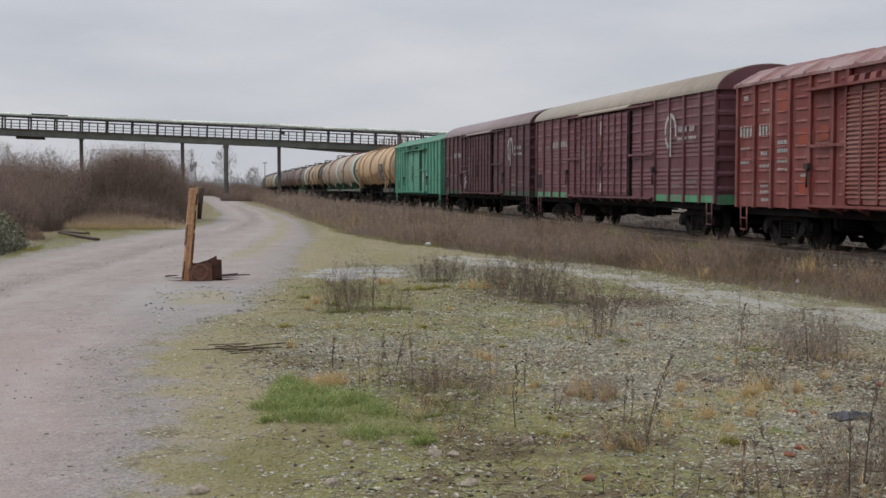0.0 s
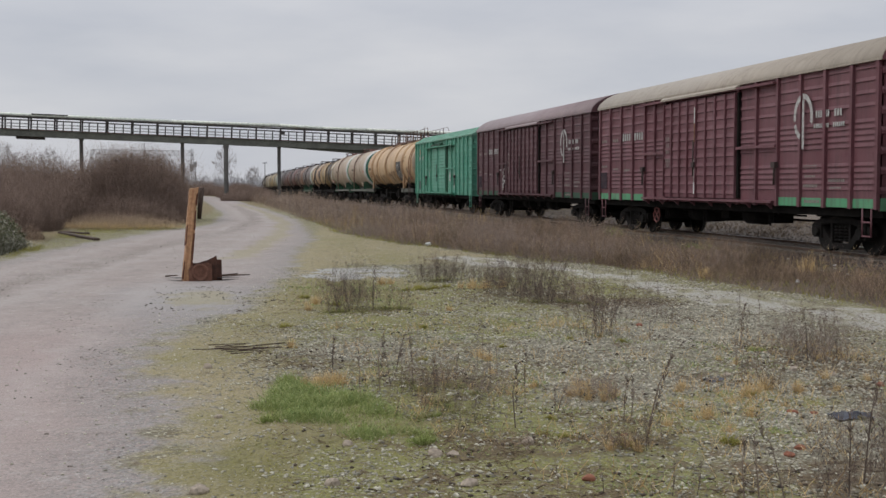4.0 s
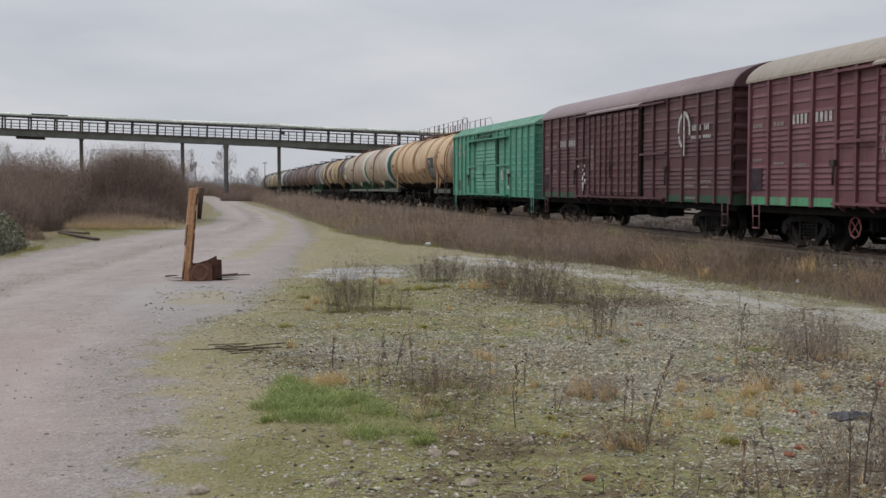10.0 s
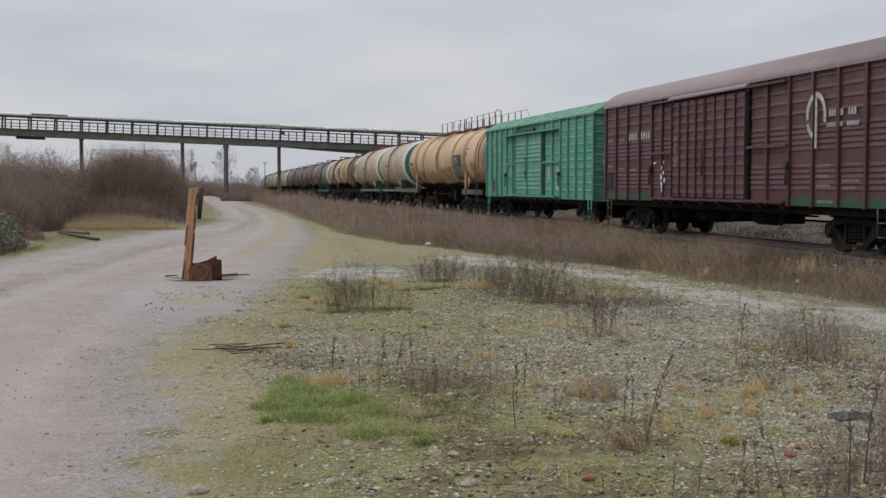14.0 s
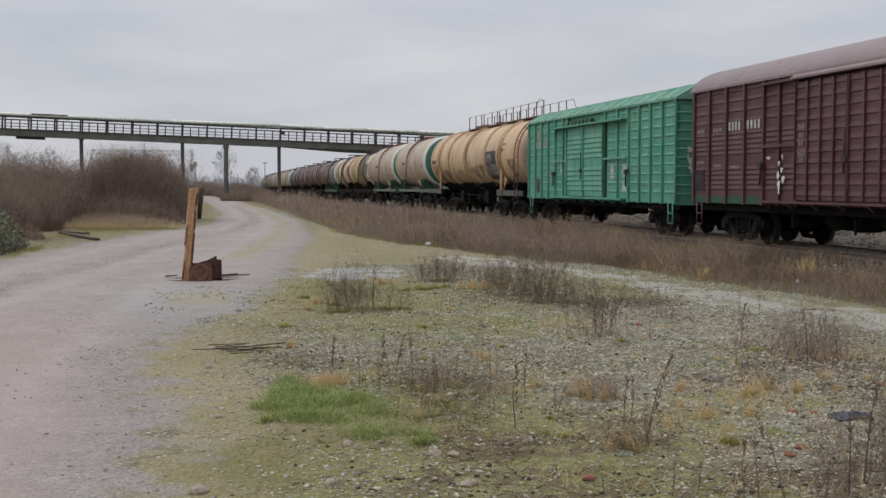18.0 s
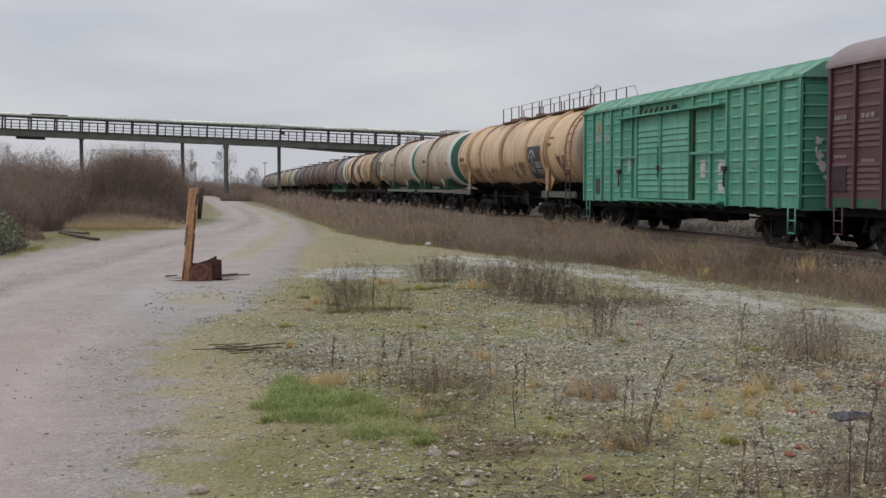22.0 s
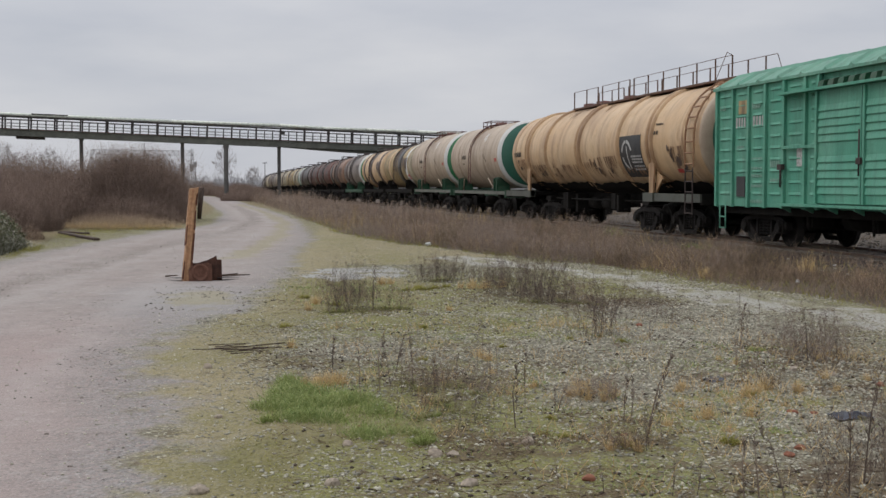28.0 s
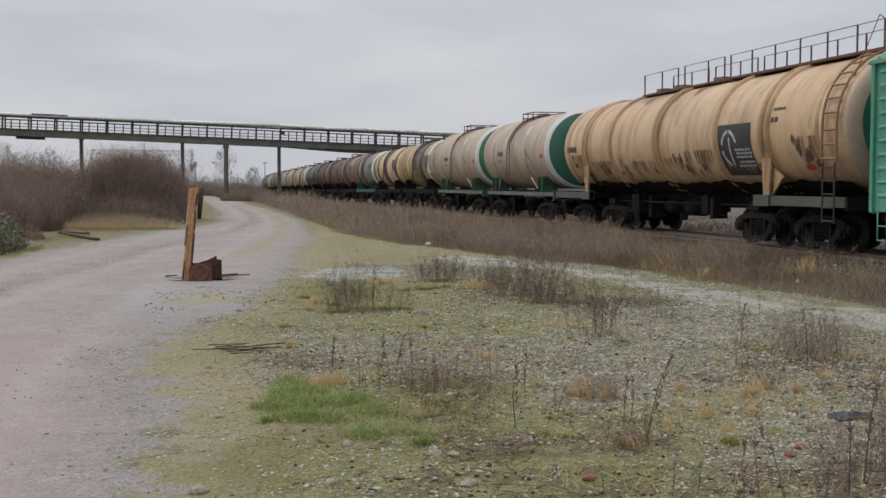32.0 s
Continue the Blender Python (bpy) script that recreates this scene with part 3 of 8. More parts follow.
def make_ground():
    xs = np.array(sorted([-v for v in grown(6, 6.2, 0.1, 1.22, 2600)] + grown(-6, 10.5, 0.1, 1.2, 2600)))
    ys = np.array(sorted([-v for v in grown(-4, -3.9, 0.1, 1.3, 600)] + grown(4.1, 26, 0.1, 1.045, 3500)))
    gx, gy = np.meshgrid(xs, ys)
    px, py = gx.ravel(), gy.ravel()
    v = np.c_[px, py, ground_z(px, py)]
    nx, ny = len(xs), len(ys)
    i = (np.arange(ny - 1)[:, None] * nx + np.arange(nx - 1)[None]).ravel()
    f = np.c_[i, i + 1, i + nx + 1, i + nx]
    me = raw_mesh("ground", v, f, "stone")
    jx, jy = px + 0.18 * waves(px, py, 3.0, 11), py + 0.3 * waves(px, py, 2.2, 12)
    a = np.ones((len(px), 4), np.float32)
    a[:, 0], a[:, 1], a[:, 2] = zone(jx, jy, ROAD, 0.9), zone(jx, jy, MOSS, 0.45), zone(jx, jy, PATH, 0.3)
    b = np.ones((len(px), 4), np.float32)
    b[:, 0] = zone(jx, jy, VERGE, 0.25)
    b[:, 1] = np.clip((np.hypot(px, py) - 45) / 40, 0, 1) + np.clip((-px - 3.6) / 1.5, 0, 1) * np.clip((py - 26) / 3, 0, 1)
    b[:, 1] = np.clip(b[:, 1], 0, 1) * (1 - a[:, 0]) * np.clip((13 - px) / 1.0, 0, 1)
    b[:, 2] = np.clip((px - 12.9) / 0.6, 0, 1) * np.clip((60 - px) / 10, 0, 1)
    c = np.ones((len(px), 4), np.float32)
    c[:, 0] = 0
    d = np.ones((len(px), 4), np.float32)
    d[:, 0] = zone(jx, jy, SLAB, 0.2)
    for line in (RUT_A, RUT_B, RUT_C):
        c[:, 0] = np.maximum(c[:, 0], near_line(jx, jy, line, 0.45))
    c[:, 1] = np.clip((-0.2 - jx + 0.02 * (jy - 8)) / 1.2, 0, 1) * np.clip((17 - jy) / 5, 0, 1)
    c[:, 2] = np.clip(1 - np.hypot((jx + 0.1) / 1.6, (jy - 17.5) / 4.5), 0, 1)
    d[:, 1], d[:, 2] = near_line(jx, jy, PEBBLES, 0.5), np.maximum(near_line(jx, jy, CROWN, 0.6), 0.9 * np.clip(1.3 - np.hypot((jx - 0.1) / 0.75, (jy - 17.6) / 1.6), 0, 1))
    e = np.ones((len(px), 4), np.float32)
    f5 = np.ones((len(px), 4), np.float32)
    f5[:, 0] = near_line(jx, py, TYRES, 0.5)
    e[:, 0], e[:, 1], e[:, 2] = yard_cover(px, py)
    for name, arr in (("zone_a", a), ("zone_b", b), ("zone_c", c), ("zone_d", d), ("zone_e", e), ("zone_f", f5)):
        at = me.attributes.new(name, "FLOAT_COLOR", "POINT")
        at.data.foreach_set("color", arr.ravel())
    me.polygons.foreach_set("use_smooth", np.ones(len(f), bool))

    def build(nt, nodes, links, bs):
        co = nodes.new("ShaderNodeTexCoord").outputs["Object"]
        za, zb = nodes.new("ShaderNodeAttribute"), nodes.new("ShaderNodeAttribute")
        za.attribute_name, zb.attribute_name = "zone_a", "zone_b"
        zc_at, sc = nodes.new("ShaderNodeAttribute"), nodes.new("ShaderNodeSeparateColor")
        zc_at.attribute_name = "zone_c"
        links.new(zc_at.outputs["Color"], sc.inputs[0])
        sa, sb = nodes.new("ShaderNodeSeparateColor"), nodes.new("ShaderNodeSeparateColor")
        links.new(za.outputs["Color"], sa.inputs[0])
        links.new(zb.outputs["Color"], sb.inputs[0])
        big, mid = nnoise(nt, co, 0.55, 6, 0.6), nnoise(nt, co, 2.4, 8, 0.68)
        fine, grit = nnoise(nt, co, 14.0, 6, 0.7), nnoise(nt, co, 60.0, 3, 0.6)

        def cells(scale):
            vor = nodes.new("ShaderNodeTexVoronoi")
            vor.inputs["Scale"].default_value = scale
            links.new(co, vor.inputs["Vector"])
            sep = nodes.new("ShaderNodeSeparateColor")
            links.new(vor.outputs["Color"], sep.inputs[0])
            return vor.outputs["Distance"], sep.outputs[0], sep.outputs[1]
        d1, c1, c1b = cells(19.0)
        d2, c2, c2b = cells(46.0)
        chips = nmath(nt, "ADD", nramp(nt, d1, (0.1, 1.0), (0.55, 0.0)), nmath(nt, "MULTIPLY", nramp(nt, d2, (0.1, 1.0), (0.55, 0.0)), 0.5))

        def over(zone_val, detail, k=0.7):
            e = nmath(nt, "ADD", zone_val, nmath(nt, "MULTIPLY", nmath(nt, "SUBTRACT", detail, 0.5), k))
            return nramp(nt, e, (0.40, 0.0), (0.60, 1.0))
        # gravel: grey chips of many shades over brown fines, olive film in ragged patches, brown litter
        zd_at, sd = nodes.new("ShaderNodeAttribute"), nodes.new("ShaderNodeSeparateColor")
        zd_at.attribute_name = "zone_d"
        links.new(zd_at.outputs["Color"], sd.inputs[0])
        ze_at, se = nodes.new("ShaderNodeAttribute"), nodes.new("ShaderNodeSeparateColor")
        ze_at.attribute_name = "zone_e"
        links.new(ze_at.outputs["Color"], se.inputs[0])
        tone = nmix(nt, nramp(nt, c2b, (0.45, 0.0), (0.55, 1.0)), c1, c2)
        gravel = nramp(nt, tone, (0.0, (0.17, 0.15, 0.095)), (0.35, (0.32, 0.295, 0.205)), (0.75, (0.44, 0.41, 0.305)), (1.0, (0.58, 0.55, 0.445)))
        gravel = nmix(nt, nramp(nt, d1, (0.25, 0.0), (0.52, 0.85)), gravel, (0.125, 0.108, 0.066))
        gravel = nmix(nt, nmath(nt, "MULTIPLY", nmath(nt, "MULTIPLY", se.outputs[1], nramp(nt, mid, (0.35, 0.2), (0.6, 1.0))), 0.5), gravel, (0.42, 0.395, 0.315))
        film = nmath(nt, "ADD", nmath(nt, "ADD", nmath(nt, "MULTIPLY", mid, 0.6), nmath(nt, "MULTIPLY", fine, 0.4)), nmath(nt, "MULTIPLY", nmath(nt, "SUBTRACT", se.outputs[0], se.outputs[1]), 0.24))
        green = nmix(nt, nmix(nt, 0.5, fine, grit), (0.125, 0.124, 0.03), (0.315, 0.31, 0.105))
        gravel = nmix(nt, nmath(nt, "MULTIPLY", nramp(nt, film, (0.44, 0.0), (0.56, 0.92)), nramp(nt, c2, (0.5, 1.0), (0.85, 0.25))), gravel, green)
        strewn = nmath(nt, "ADD", nnoise(nt, co, 3.6, 8, 0.72), nmath(nt, "MULTIPLY", se.outputs[2], 0.16))
        gravel = nmix(nt, nramp(nt, strewn, (0.53, 0.0), (0.64, 0.8)), gravel, (0.13, 0.088, 0.05))
        # moss over fine grit
        moss = nmix(nt, mid, (0.245, 0.206, 0.098), (0.33, 0.28, 0.16))
        moss = nmix(nt, nramp(nt, big, (0.45, 0.0), (0.62, 0.8)), moss, (0.22, 0.20, 0.078))
        moss = nmix(nt, nmath(nt, "MULTIPLY", nramp(nt, fine, (0.42, 0.0), (0.62, 1.0)), nramp(nt, c2, (0.55, 0.0), (0.75, 0.8))), moss, (0.36, 0.33, 0.275))
        moss = nmix(nt, nramp(nt, nnoise(nt, co, 5.5, 7, 0.7), (0.57, 0.0), (0.67, 0.6)), moss, (0.13, 0.10, 0.055))
        moss = nmix(nt, nmath(nt, "MULTIPLY", se.outputs[0], nramp(nt, mid, (0.35, 0.5), (0.6, 0.95))), moss, nmix(nt, fine, (0.12, 0.112, 0.034), (0.225, 0.205, 0.075)))
        patchy = nmath(nt, "MULTIPLY", sa.outputs[1], nramp(nt, nmath(nt, "ADD", nmath(nt, "MULTIPLY", nnoise(nt, co, 1.1, 8, 0.7), 0.6), nmath(nt, "MULTIPLY", fine, 0.4)), (0.36, 0.25), (0.52, 1.0)))
        col = nmix(nt, over(patchy, mid, 1.1), gravel, moss)
        # damp road: pinkish grey dust with darker wheel marks
        road = nmix(nt, nramp(nt, big, (0.3, 0.0), (0.7, 1.0)), (0.28, 0.232, 0.21), (0.325, 0.288, 0.265))
        road = nmix(nt, nramp(nt, nnoise(nt, co, 1.6, 8, 0.7, (1.3, 0.8, 1)), (0.52, 0.0), (0.68, 0.55)), road, (0.205, 0.178, 0.168))
        road = nmix(nt, nramp(nt, fine, (0.5, 0.0), (0.75, 0.2)), road, (0.19, 0.155, 0.138))
        road = nmix(nt, nramp(nt, nnoise(nt, co, 26, 4, 0.6), (0.60, 0.0), (0.66, 0.35)), road, (0.15, 0.135, 0.125))
        road = nmix(nt, nramp(nt, c2, (0.9, 0.0), (0.93, 0.35)), road, (0.14, 0.115, 0.10))
        road = nmix(nt, nramp(nt, c1, (0.94, 0.0), (0.96, 0.5)), road, (0.42, 0.4, 0.37))
        road = nmix(nt, nmath(nt, "MULTIPLY", sc.outputs[1], 0.6), road, (0.33, 0.255, 0.235))
        road = nmix(nt, nmath(nt, "MULTIPLY", sc.outputs[2], 0.8), road, (0.275, 0.275, 0.275))
        rut = nmath(nt, "ADD", sc.outputs[0], nmath(nt, "MULTIPLY", nmath(nt, "SUBTRACT", fine, 0.5), 1.2))
        road = nmix(nt, nramp(nt, rut, (0.25, 0.0), (0.95, 0.35)), road, (0.36, 0.325, 0.305))
        loose = nmath(nt, "MULTIPLY", nmath(nt, "SUBTRACT", 1.0, sc.outputs[0], True), nramp(nt, mid, (0.46, 0.0), (0.6, 1.0)))
        road = nmix(nt, nmath(nt, "MULTIPLY", loose, nramp(nt, c2, (0.35, 0.0), (0.6, 0.45))), road, nmix(nt, c2b, (0.13, 0.11, 0.10), (0.27, 0.235, 0.21)))
        shoulder = nmath(nt, "MULTIPLY", nramp(nt, sa.outputs[0], (0.55, 1.0), (1.0, 0.0)), nramp(nt, c2, (0.3, 0.0), (0.5, 0.8)))
        road = nmix(nt, shoulder, road, nmix(nt, c2b, (0.17, 0.16, 0.15), (0.34, 0.33, 0.315)))
        peb = nmath(nt, "MULTIPLY", nramp(nt, sd.outputs[1], (0.0, 0.0), (0.7, 1.0)), nramp(nt, nmath(nt, "ADD", nmath(nt, "MULTIPLY", c2, 0.5), nmath(nt, "MULTIPLY", mid, 0.5)), (0.42, 0.0), (0.55, 0.85)))
        road = nmix(nt, peb, road, nmix(nt, c2b, (0.12, 0.10, 0.085), (0.25, 0.22, 0.19)))
        crown = nramp(nt, nmath(nt, "ADD", sd.outputs[2], nmath(nt, "MULTIPLY", nmath(nt, "SUBTRACT", mid, 0.5), 2.2)), (0.35, 0.0), (0.75, 0.75))
        road = nmix(nt, crown, road, nmix(nt, fine, (0.22, 0.195, 0.11), (0.32, 0.285, 0.19)))
        zf_at, sf = nodes.new("ShaderNodeAttribute"), nodes.new("ShaderNodeSeparateColor")
        zf_at.attribute_name = "zone_f"
        links.new(zf_at.outputs["Color"], sf.inputs[0])
        tread = nmath(nt, "MULTIPLY", nramp(nt, sf.outputs[0], (0.0, 0.0), (0.6, 1.0)), nramp(nt, nnoise(nt, co, 5.0, 6, 0.65, (0.8, 2.6, 1)), (0.53, 0.0), (0.62, 0.4)))
        road = nmix(nt, tread, road, (0.165, 0.14, 0.128))
        col = nmix(nt, over(sa.outputs[0], mid, 1.0), col, road)
        pale = nmix(nt, mid, (0.34, 0.325, 0.28), (0.45, 0.435, 0.39))
        pale = nmix(nt, nramp(nt, fine, (0.48, 0.0), (0.66, 0.4)), pale, (0.25, 0.23, 0.14))
        pale = nmix(nt, nramp(nt, nnoise(nt, co, 1.3, 7, 0.68, (1.6, 0.6, 1)), (0.47, 0.0), (0.58, 0.8)), pale, (0.225, 0.205, 0.105))
        col = nmix(nt, over(sa.outputs[2], nmath(nt, "ADD", nmath(nt, "MULTIPLY", mid, 0.7), nmath(nt, "MULTIPLY", fine, 0.3)), 1.25), col, pale)
        chalk = nmix(nt, fine, (0.29, 0.285, 0.265), (0.46, 0.455, 0.43))
        col = nmix(nt, over(nmath(nt, "MULTIPLY", sd.outputs[0], nramp(nt, nnoise(nt, co, 1.7, 7, 0.7), (0.38, 0.2), (0.5, 1.0))), fine, 1.0), col, chalk)
        soil = nmix(nt, mid, (0.075, 0.054, 0.036), (0.15, 0.112, 0.07))
        col = nmix(nt, over(sb.outputs[0], fine, 0.4), col, soil)
        turf = nmix(nt, big, (0.15, 0.125, 0.06), (0.25, 0.19, 0.10))
        turf = nmix(nt, nramp(nt, mid, (0.5, 0.0), (0.7, 0.6)), turf, (0.13, 0.14, 0.055))
        col = nmix(nt, over(sb.outputs[1], mid), col, turf)
        ballast = nmix(nt, c1b, (0.04, 0.031, 0.026), (0.10, 0.08, 0.068))
        # oily bed, darker under the wagons: their shade is put into its colour too
        ground_xyz = nodes.new("ShaderNodeSeparateXYZ")
        links.new(co, ground_xyz.inputs[0])
        mid_x = nmath(nt, "ABSOLUTE", nmath(nt, "SUBTRACT", ground_xyz.outputs[0], 15.55))
        ballast = nmix(nt, nramp(nt, nmath(nt, "ADD", nmath(nt, "MULTIPLY", mid_x, 0.3), nmath(nt, "MULTIPLY", mid, 0.15)), (0.5, 1.0), (0.72, 0.0)), ballast, (0.035, 0.029, 0.025))
        bank = nmix(nt, nmath(nt, "MULTIPLY", nmath(nt, "ADD", c1b, fine), 0.5), (0.075, 0.058, 0.044), (0.21, 0.172, 0.135))
        ballast = nmix(nt, nramp(nt, nmath(nt, "ADD", nmath(nt, "MULTIPLY", nmath(nt, "SUBTRACT", ground_xyz.outputs[0], 15.55), 0.25), nmath(nt, "MULTIPLY", mid, 0.2)), (0.5, 0.0), (0.62, 1.0)), ballast, bank)
        col = nmix(nt, sb.outputs[2], col, ballast)
        col = nmix(nt, 0.55, col, nmix(nt, 1.0, col, nramp(nt, grit, (0.3, 0.6), (0.7, 1.4)), "MULTIPLY"))
        links.new(col, bs.inputs["Base Color"])
        wet = nmath(nt, "MULTIPLY", sa.outputs[0], nramp(nt, nnoise(nt, co, 0.35, 4), (0.42, 0.0), (0.62, 1.0)))
        links.new(nramp(nt, wet, (0.0, 0.92), (1.0, 0.72)), bs.inputs["Roughness"])
        rough_zone = nmath(nt, "SUBTRACT", 1.15, sa.outputs[0])
        nbump(nt, bs, nmath(nt, "MULTIPLY", nmath(nt, "ADD", nmath(nt, "ADD", chips, fine), mid), rough_zone), 0.7, 0.035)
    me.materials.clear()
    me.materials.append(material("ground_of_road_moss_and_gravel", build, 0.9))
    return tagged(new("ground", me), "damp gravel yard with a dirt road, moss and chippings", "ground", kind="structure")


make_ground()

# ---- railway track: straight, then a wide bend away to the right ----


def on_track(along):
    """Place and heading (radians, turned to the right) at a distance along the track."""
    if along <= BEND_Y:
        return TRACK_X, along, 0.0
    a = (along - BEND_Y) / BEND_R
    return TRACK_X + BEND_R * (1 - math.cos(a)), BEND_Y + BEND_R * math.sin(a), a


def make_track():
    track = thing("railway_track", "rusty railway track on concrete sleepers among weeds", "railway track", kind="structure")
    stops = [-60, -20, 20, 60, 70, 80, 90, 100, 120, 140, 180] + list(range(215, 560, 12))
    profile = [(-0.07, -0.18), (0.07, -0.18), (0.07, -0.165), (0.012, -0.145), (0.012, -0.04), (0.036, -0.03), (0.036, 0), (-0.036, 0), (-0.036, -0.03), (-0.012, -0.04), (-0.012, -0.145), (-0.07, -0.165)]
    for off in (-0.76, 0.76):
        bm = B()
        rings = []
        for s in stops:
            x, y, a = on_track(s)
            rings.append([bm.verts.new((x + (off + u) * math.cos(a), y - (off + u) * math.sin(a), RAIL_Z + w + float(fall(s)))) for u, w in profile])
        for r0, r1 in zip(rings, rings[1:]):
            for k in range(len(profile)):
                j = (k + 1) % len(profile)
                bm.faces.new((r0[k], r0[j], r1[j], r1[k]))
        part("rail", bm, "rail", track)
        bm = B()
        for s0, s1 in zip(stops, stops[1:]):
            q = []
            for s, u in ((s0, -0.028), (s0, 0.028), (s1, 0.028), (s1, -0.028)):
                x, y, a = on_track(s)
                q.append(bm.verts.new((x + (off + u) * math.cos(a), y - (off + u) * math.sin(a), RAIL_Z + 0.004 + float(fall(s)))))
            bm.faces.new(q)
        part("running_surface", bm, "tread", track, "bright worn steel on top of the rail")
    bm = box(B(), -1.35, 1.35, -0.14, 0.14, -0.22, -0.062)
    me = mesh_of("sleeper", bm, "sleeper")
    for k in range(150):
        x, y, a = on_track(8 + k * 0.56)
        part("sleeper", me, "sleeper", track, m=pose(x, y, RAIL_Z + float(fall(y)), 0, 0, -math.degrees(a)))


make_track()

# ---- running gear shared by all wagons (wagon space: y along the track, -x towards the road, z from the rail head) ----
WHEEL_R = 0.475
SPEED = (1.975, -0.259 / 32, 0.147 / 1024)


def run(t):
    """Metres that the train has run towards the camera by t seconds."""
    return SPEED[0] * t + SPEED[1] * t * t + SPEED[2] * t ** 3


def gear_meshes():
    g = {}
    bm = lathe(B(), [(-0.065, 0.10), (-0.07, 0.14), (-0.03, 0.18), (-0.02, 0.38), (-0.065, 0.41), (-0.065, 0.475), (0.045, 0.48), (0.05, 0.505), (0.075, 0.505), (0.08, 0.41), (0.02, 0.38), (0.02, 0.18), (0.08, 0.14), (0.075, 0.10)], 0, 28, "x")
    g["wheel"] = mesh_of("wheel", bm, "wheel")
    bm = tube(B(), (-0.98, 0, 0), (0.98, 0, 0), 0.075, seg=10)
    for s in (-1, 1):
        tube(bm, (s * 0.93, 0, 0), (s * 1.12, 0, 0), 0.15, 0.13, seg=12)
    for k in range(3):
        a = k * math.tau / 3
        tube(bm, (-1.125, 0.07 * math.cos(a), 0.07 * math.sin(a)), (-1.14, 0.07 * math.cos(a), 0.07 * math.sin(a)), 0.018, seg=6)
    g["axle"] = mesh_of("wheelset", bm, "bogie")
    bm = B()
    # cast side frame: an arched bar with two windows
    prism(bm, [(-1.22, 0.42), (-1.22, 0.62), (-0.95, 0.74), (-0.45, 0.83), (0.45, 0.83), (0.95, 0.74), (1.22, 0.62), (1.22, 0.42), (1.0, 0.58), (0.45, 0.68), (-0.45, 0.68), (-1.0, 0.58)], -0.09, 0.09)
    prism(bm, [(-0.98, 0.60), (-0.78, 0.62), (-0.34, 0.22), (0.34, 0.22), (0.78, 0.62), (0.98, 0.60), (0.46, 0.10), (-0.46, 0.10)], -0.08, 0.08)
    for s in (-1, 1):
        prism(bm, [(s * 0.34, 0.2), (s * 0.42, 0.2), (s * 0.42, 0.72), (s * 0.34, 0.72)], -0.07, 0.07)
        box(bm, -0.12, 0.1, s * 0.925 - 0.17, s * 0.925 + 0.17, 0.33, 0.66)
        tube(bm, (-0.2, s * 0.925, 0.475), (-0.1, s * 0.925, 0.475), 0.12, 0.13, seg=12)
    g["frame"] = mesh_of("side_frame", bm, "bogie")
    bm = B()
    for yy in (-0.2, 0.0, 0.2):
        for k in range(5):
            z = 0.27 + k * 0.075
            lathe_ring = [(0.085 * math.cos(j * math.tau / 10), yy + 0.085 * math.sin(j * math.tau / 10)) for j in range(10)]
            lo = [bm.verts.new((x, y, z)) for x, y in lathe_ring]
            hi = [bm.verts.new((x, y, z + 0.045)) for x, y in lathe_ring]
            for j in range(10):
                bm.faces.new((lo[j], lo[(j + 1) % 10], hi[(j + 1) % 10], hi[j])).smooth = True
            bm.faces.new(hi)
            bm.faces.new(lo[::-1])
    g["spring"] = mesh_of("spring_nest", bm, "bogie")
    bm = box(B(), -0.98, 0.98, -0.09, 0.09, 0.30, 0.52)
    for q in (-1, 1):
        tube(bm, (-0.9, q * 0.36, 0.36), (0.9, q * 0.36, 0.36), 0.05, seg=6)
        for x in (-0.79, 0.79):
            prism(bm, [(q * 0.33, 0.28), (q * 0.43, 0.3), (q * 0.46, 0.45), (q * 0.45, 0.62), (q * 0.35, 0.66), (q * 0.33, 0.48)], x - 0.05, x + 0.05)
        prism(bm, [(q * 0.3, 0.32), (q * 0.4, 0.32), (q * 0.16, 0.95), (q * 0.06, 0.95)], -0.08, 0.0)
    g["brakes"] = mesh_of("brake_rigging", bm, "under")
    bm = box(B(), -1.05, 1.05, -0.24, 0.24, 0.55, 0.88)
    box(bm, -0.3, 0.3, -0.3, 0.3, 0.86, 0.98)
    g["bolster"] = mesh_of("bolster", bm, "under")
    bm = box(B(), -0.16, 0.16, -0.55, 0.05, 0.92, 1.15)
    box(bm, -0.2, 0.2, -0.9, -0.55, 0.9, 1.2)
    box(bm, 0.04, 0.2, -1.02, -0.9, 0.95, 1.15)
    tube(bm, (-0.1, -0.6, 0.9), (-0.35, -0.75, 0.45), 0.03, seg=6)
    tube(bm, (-0.35, -0.75, 0.45), (-0.4, -1.0, 0.5), 0.03, seg=6)
    box(bm, -0.28, 0.28, -0.12, 0.3, 0.8, 1.2)
    g["coupler"] = mesh_of("coupler", bm, "bogie")
    return g


GEAR = gear_meshes()
ROLLING = []      # wheelsets to turn: (object, y in wagon)
WAGONS = []       # wagons to run: (object, distance along the track at 0 s)


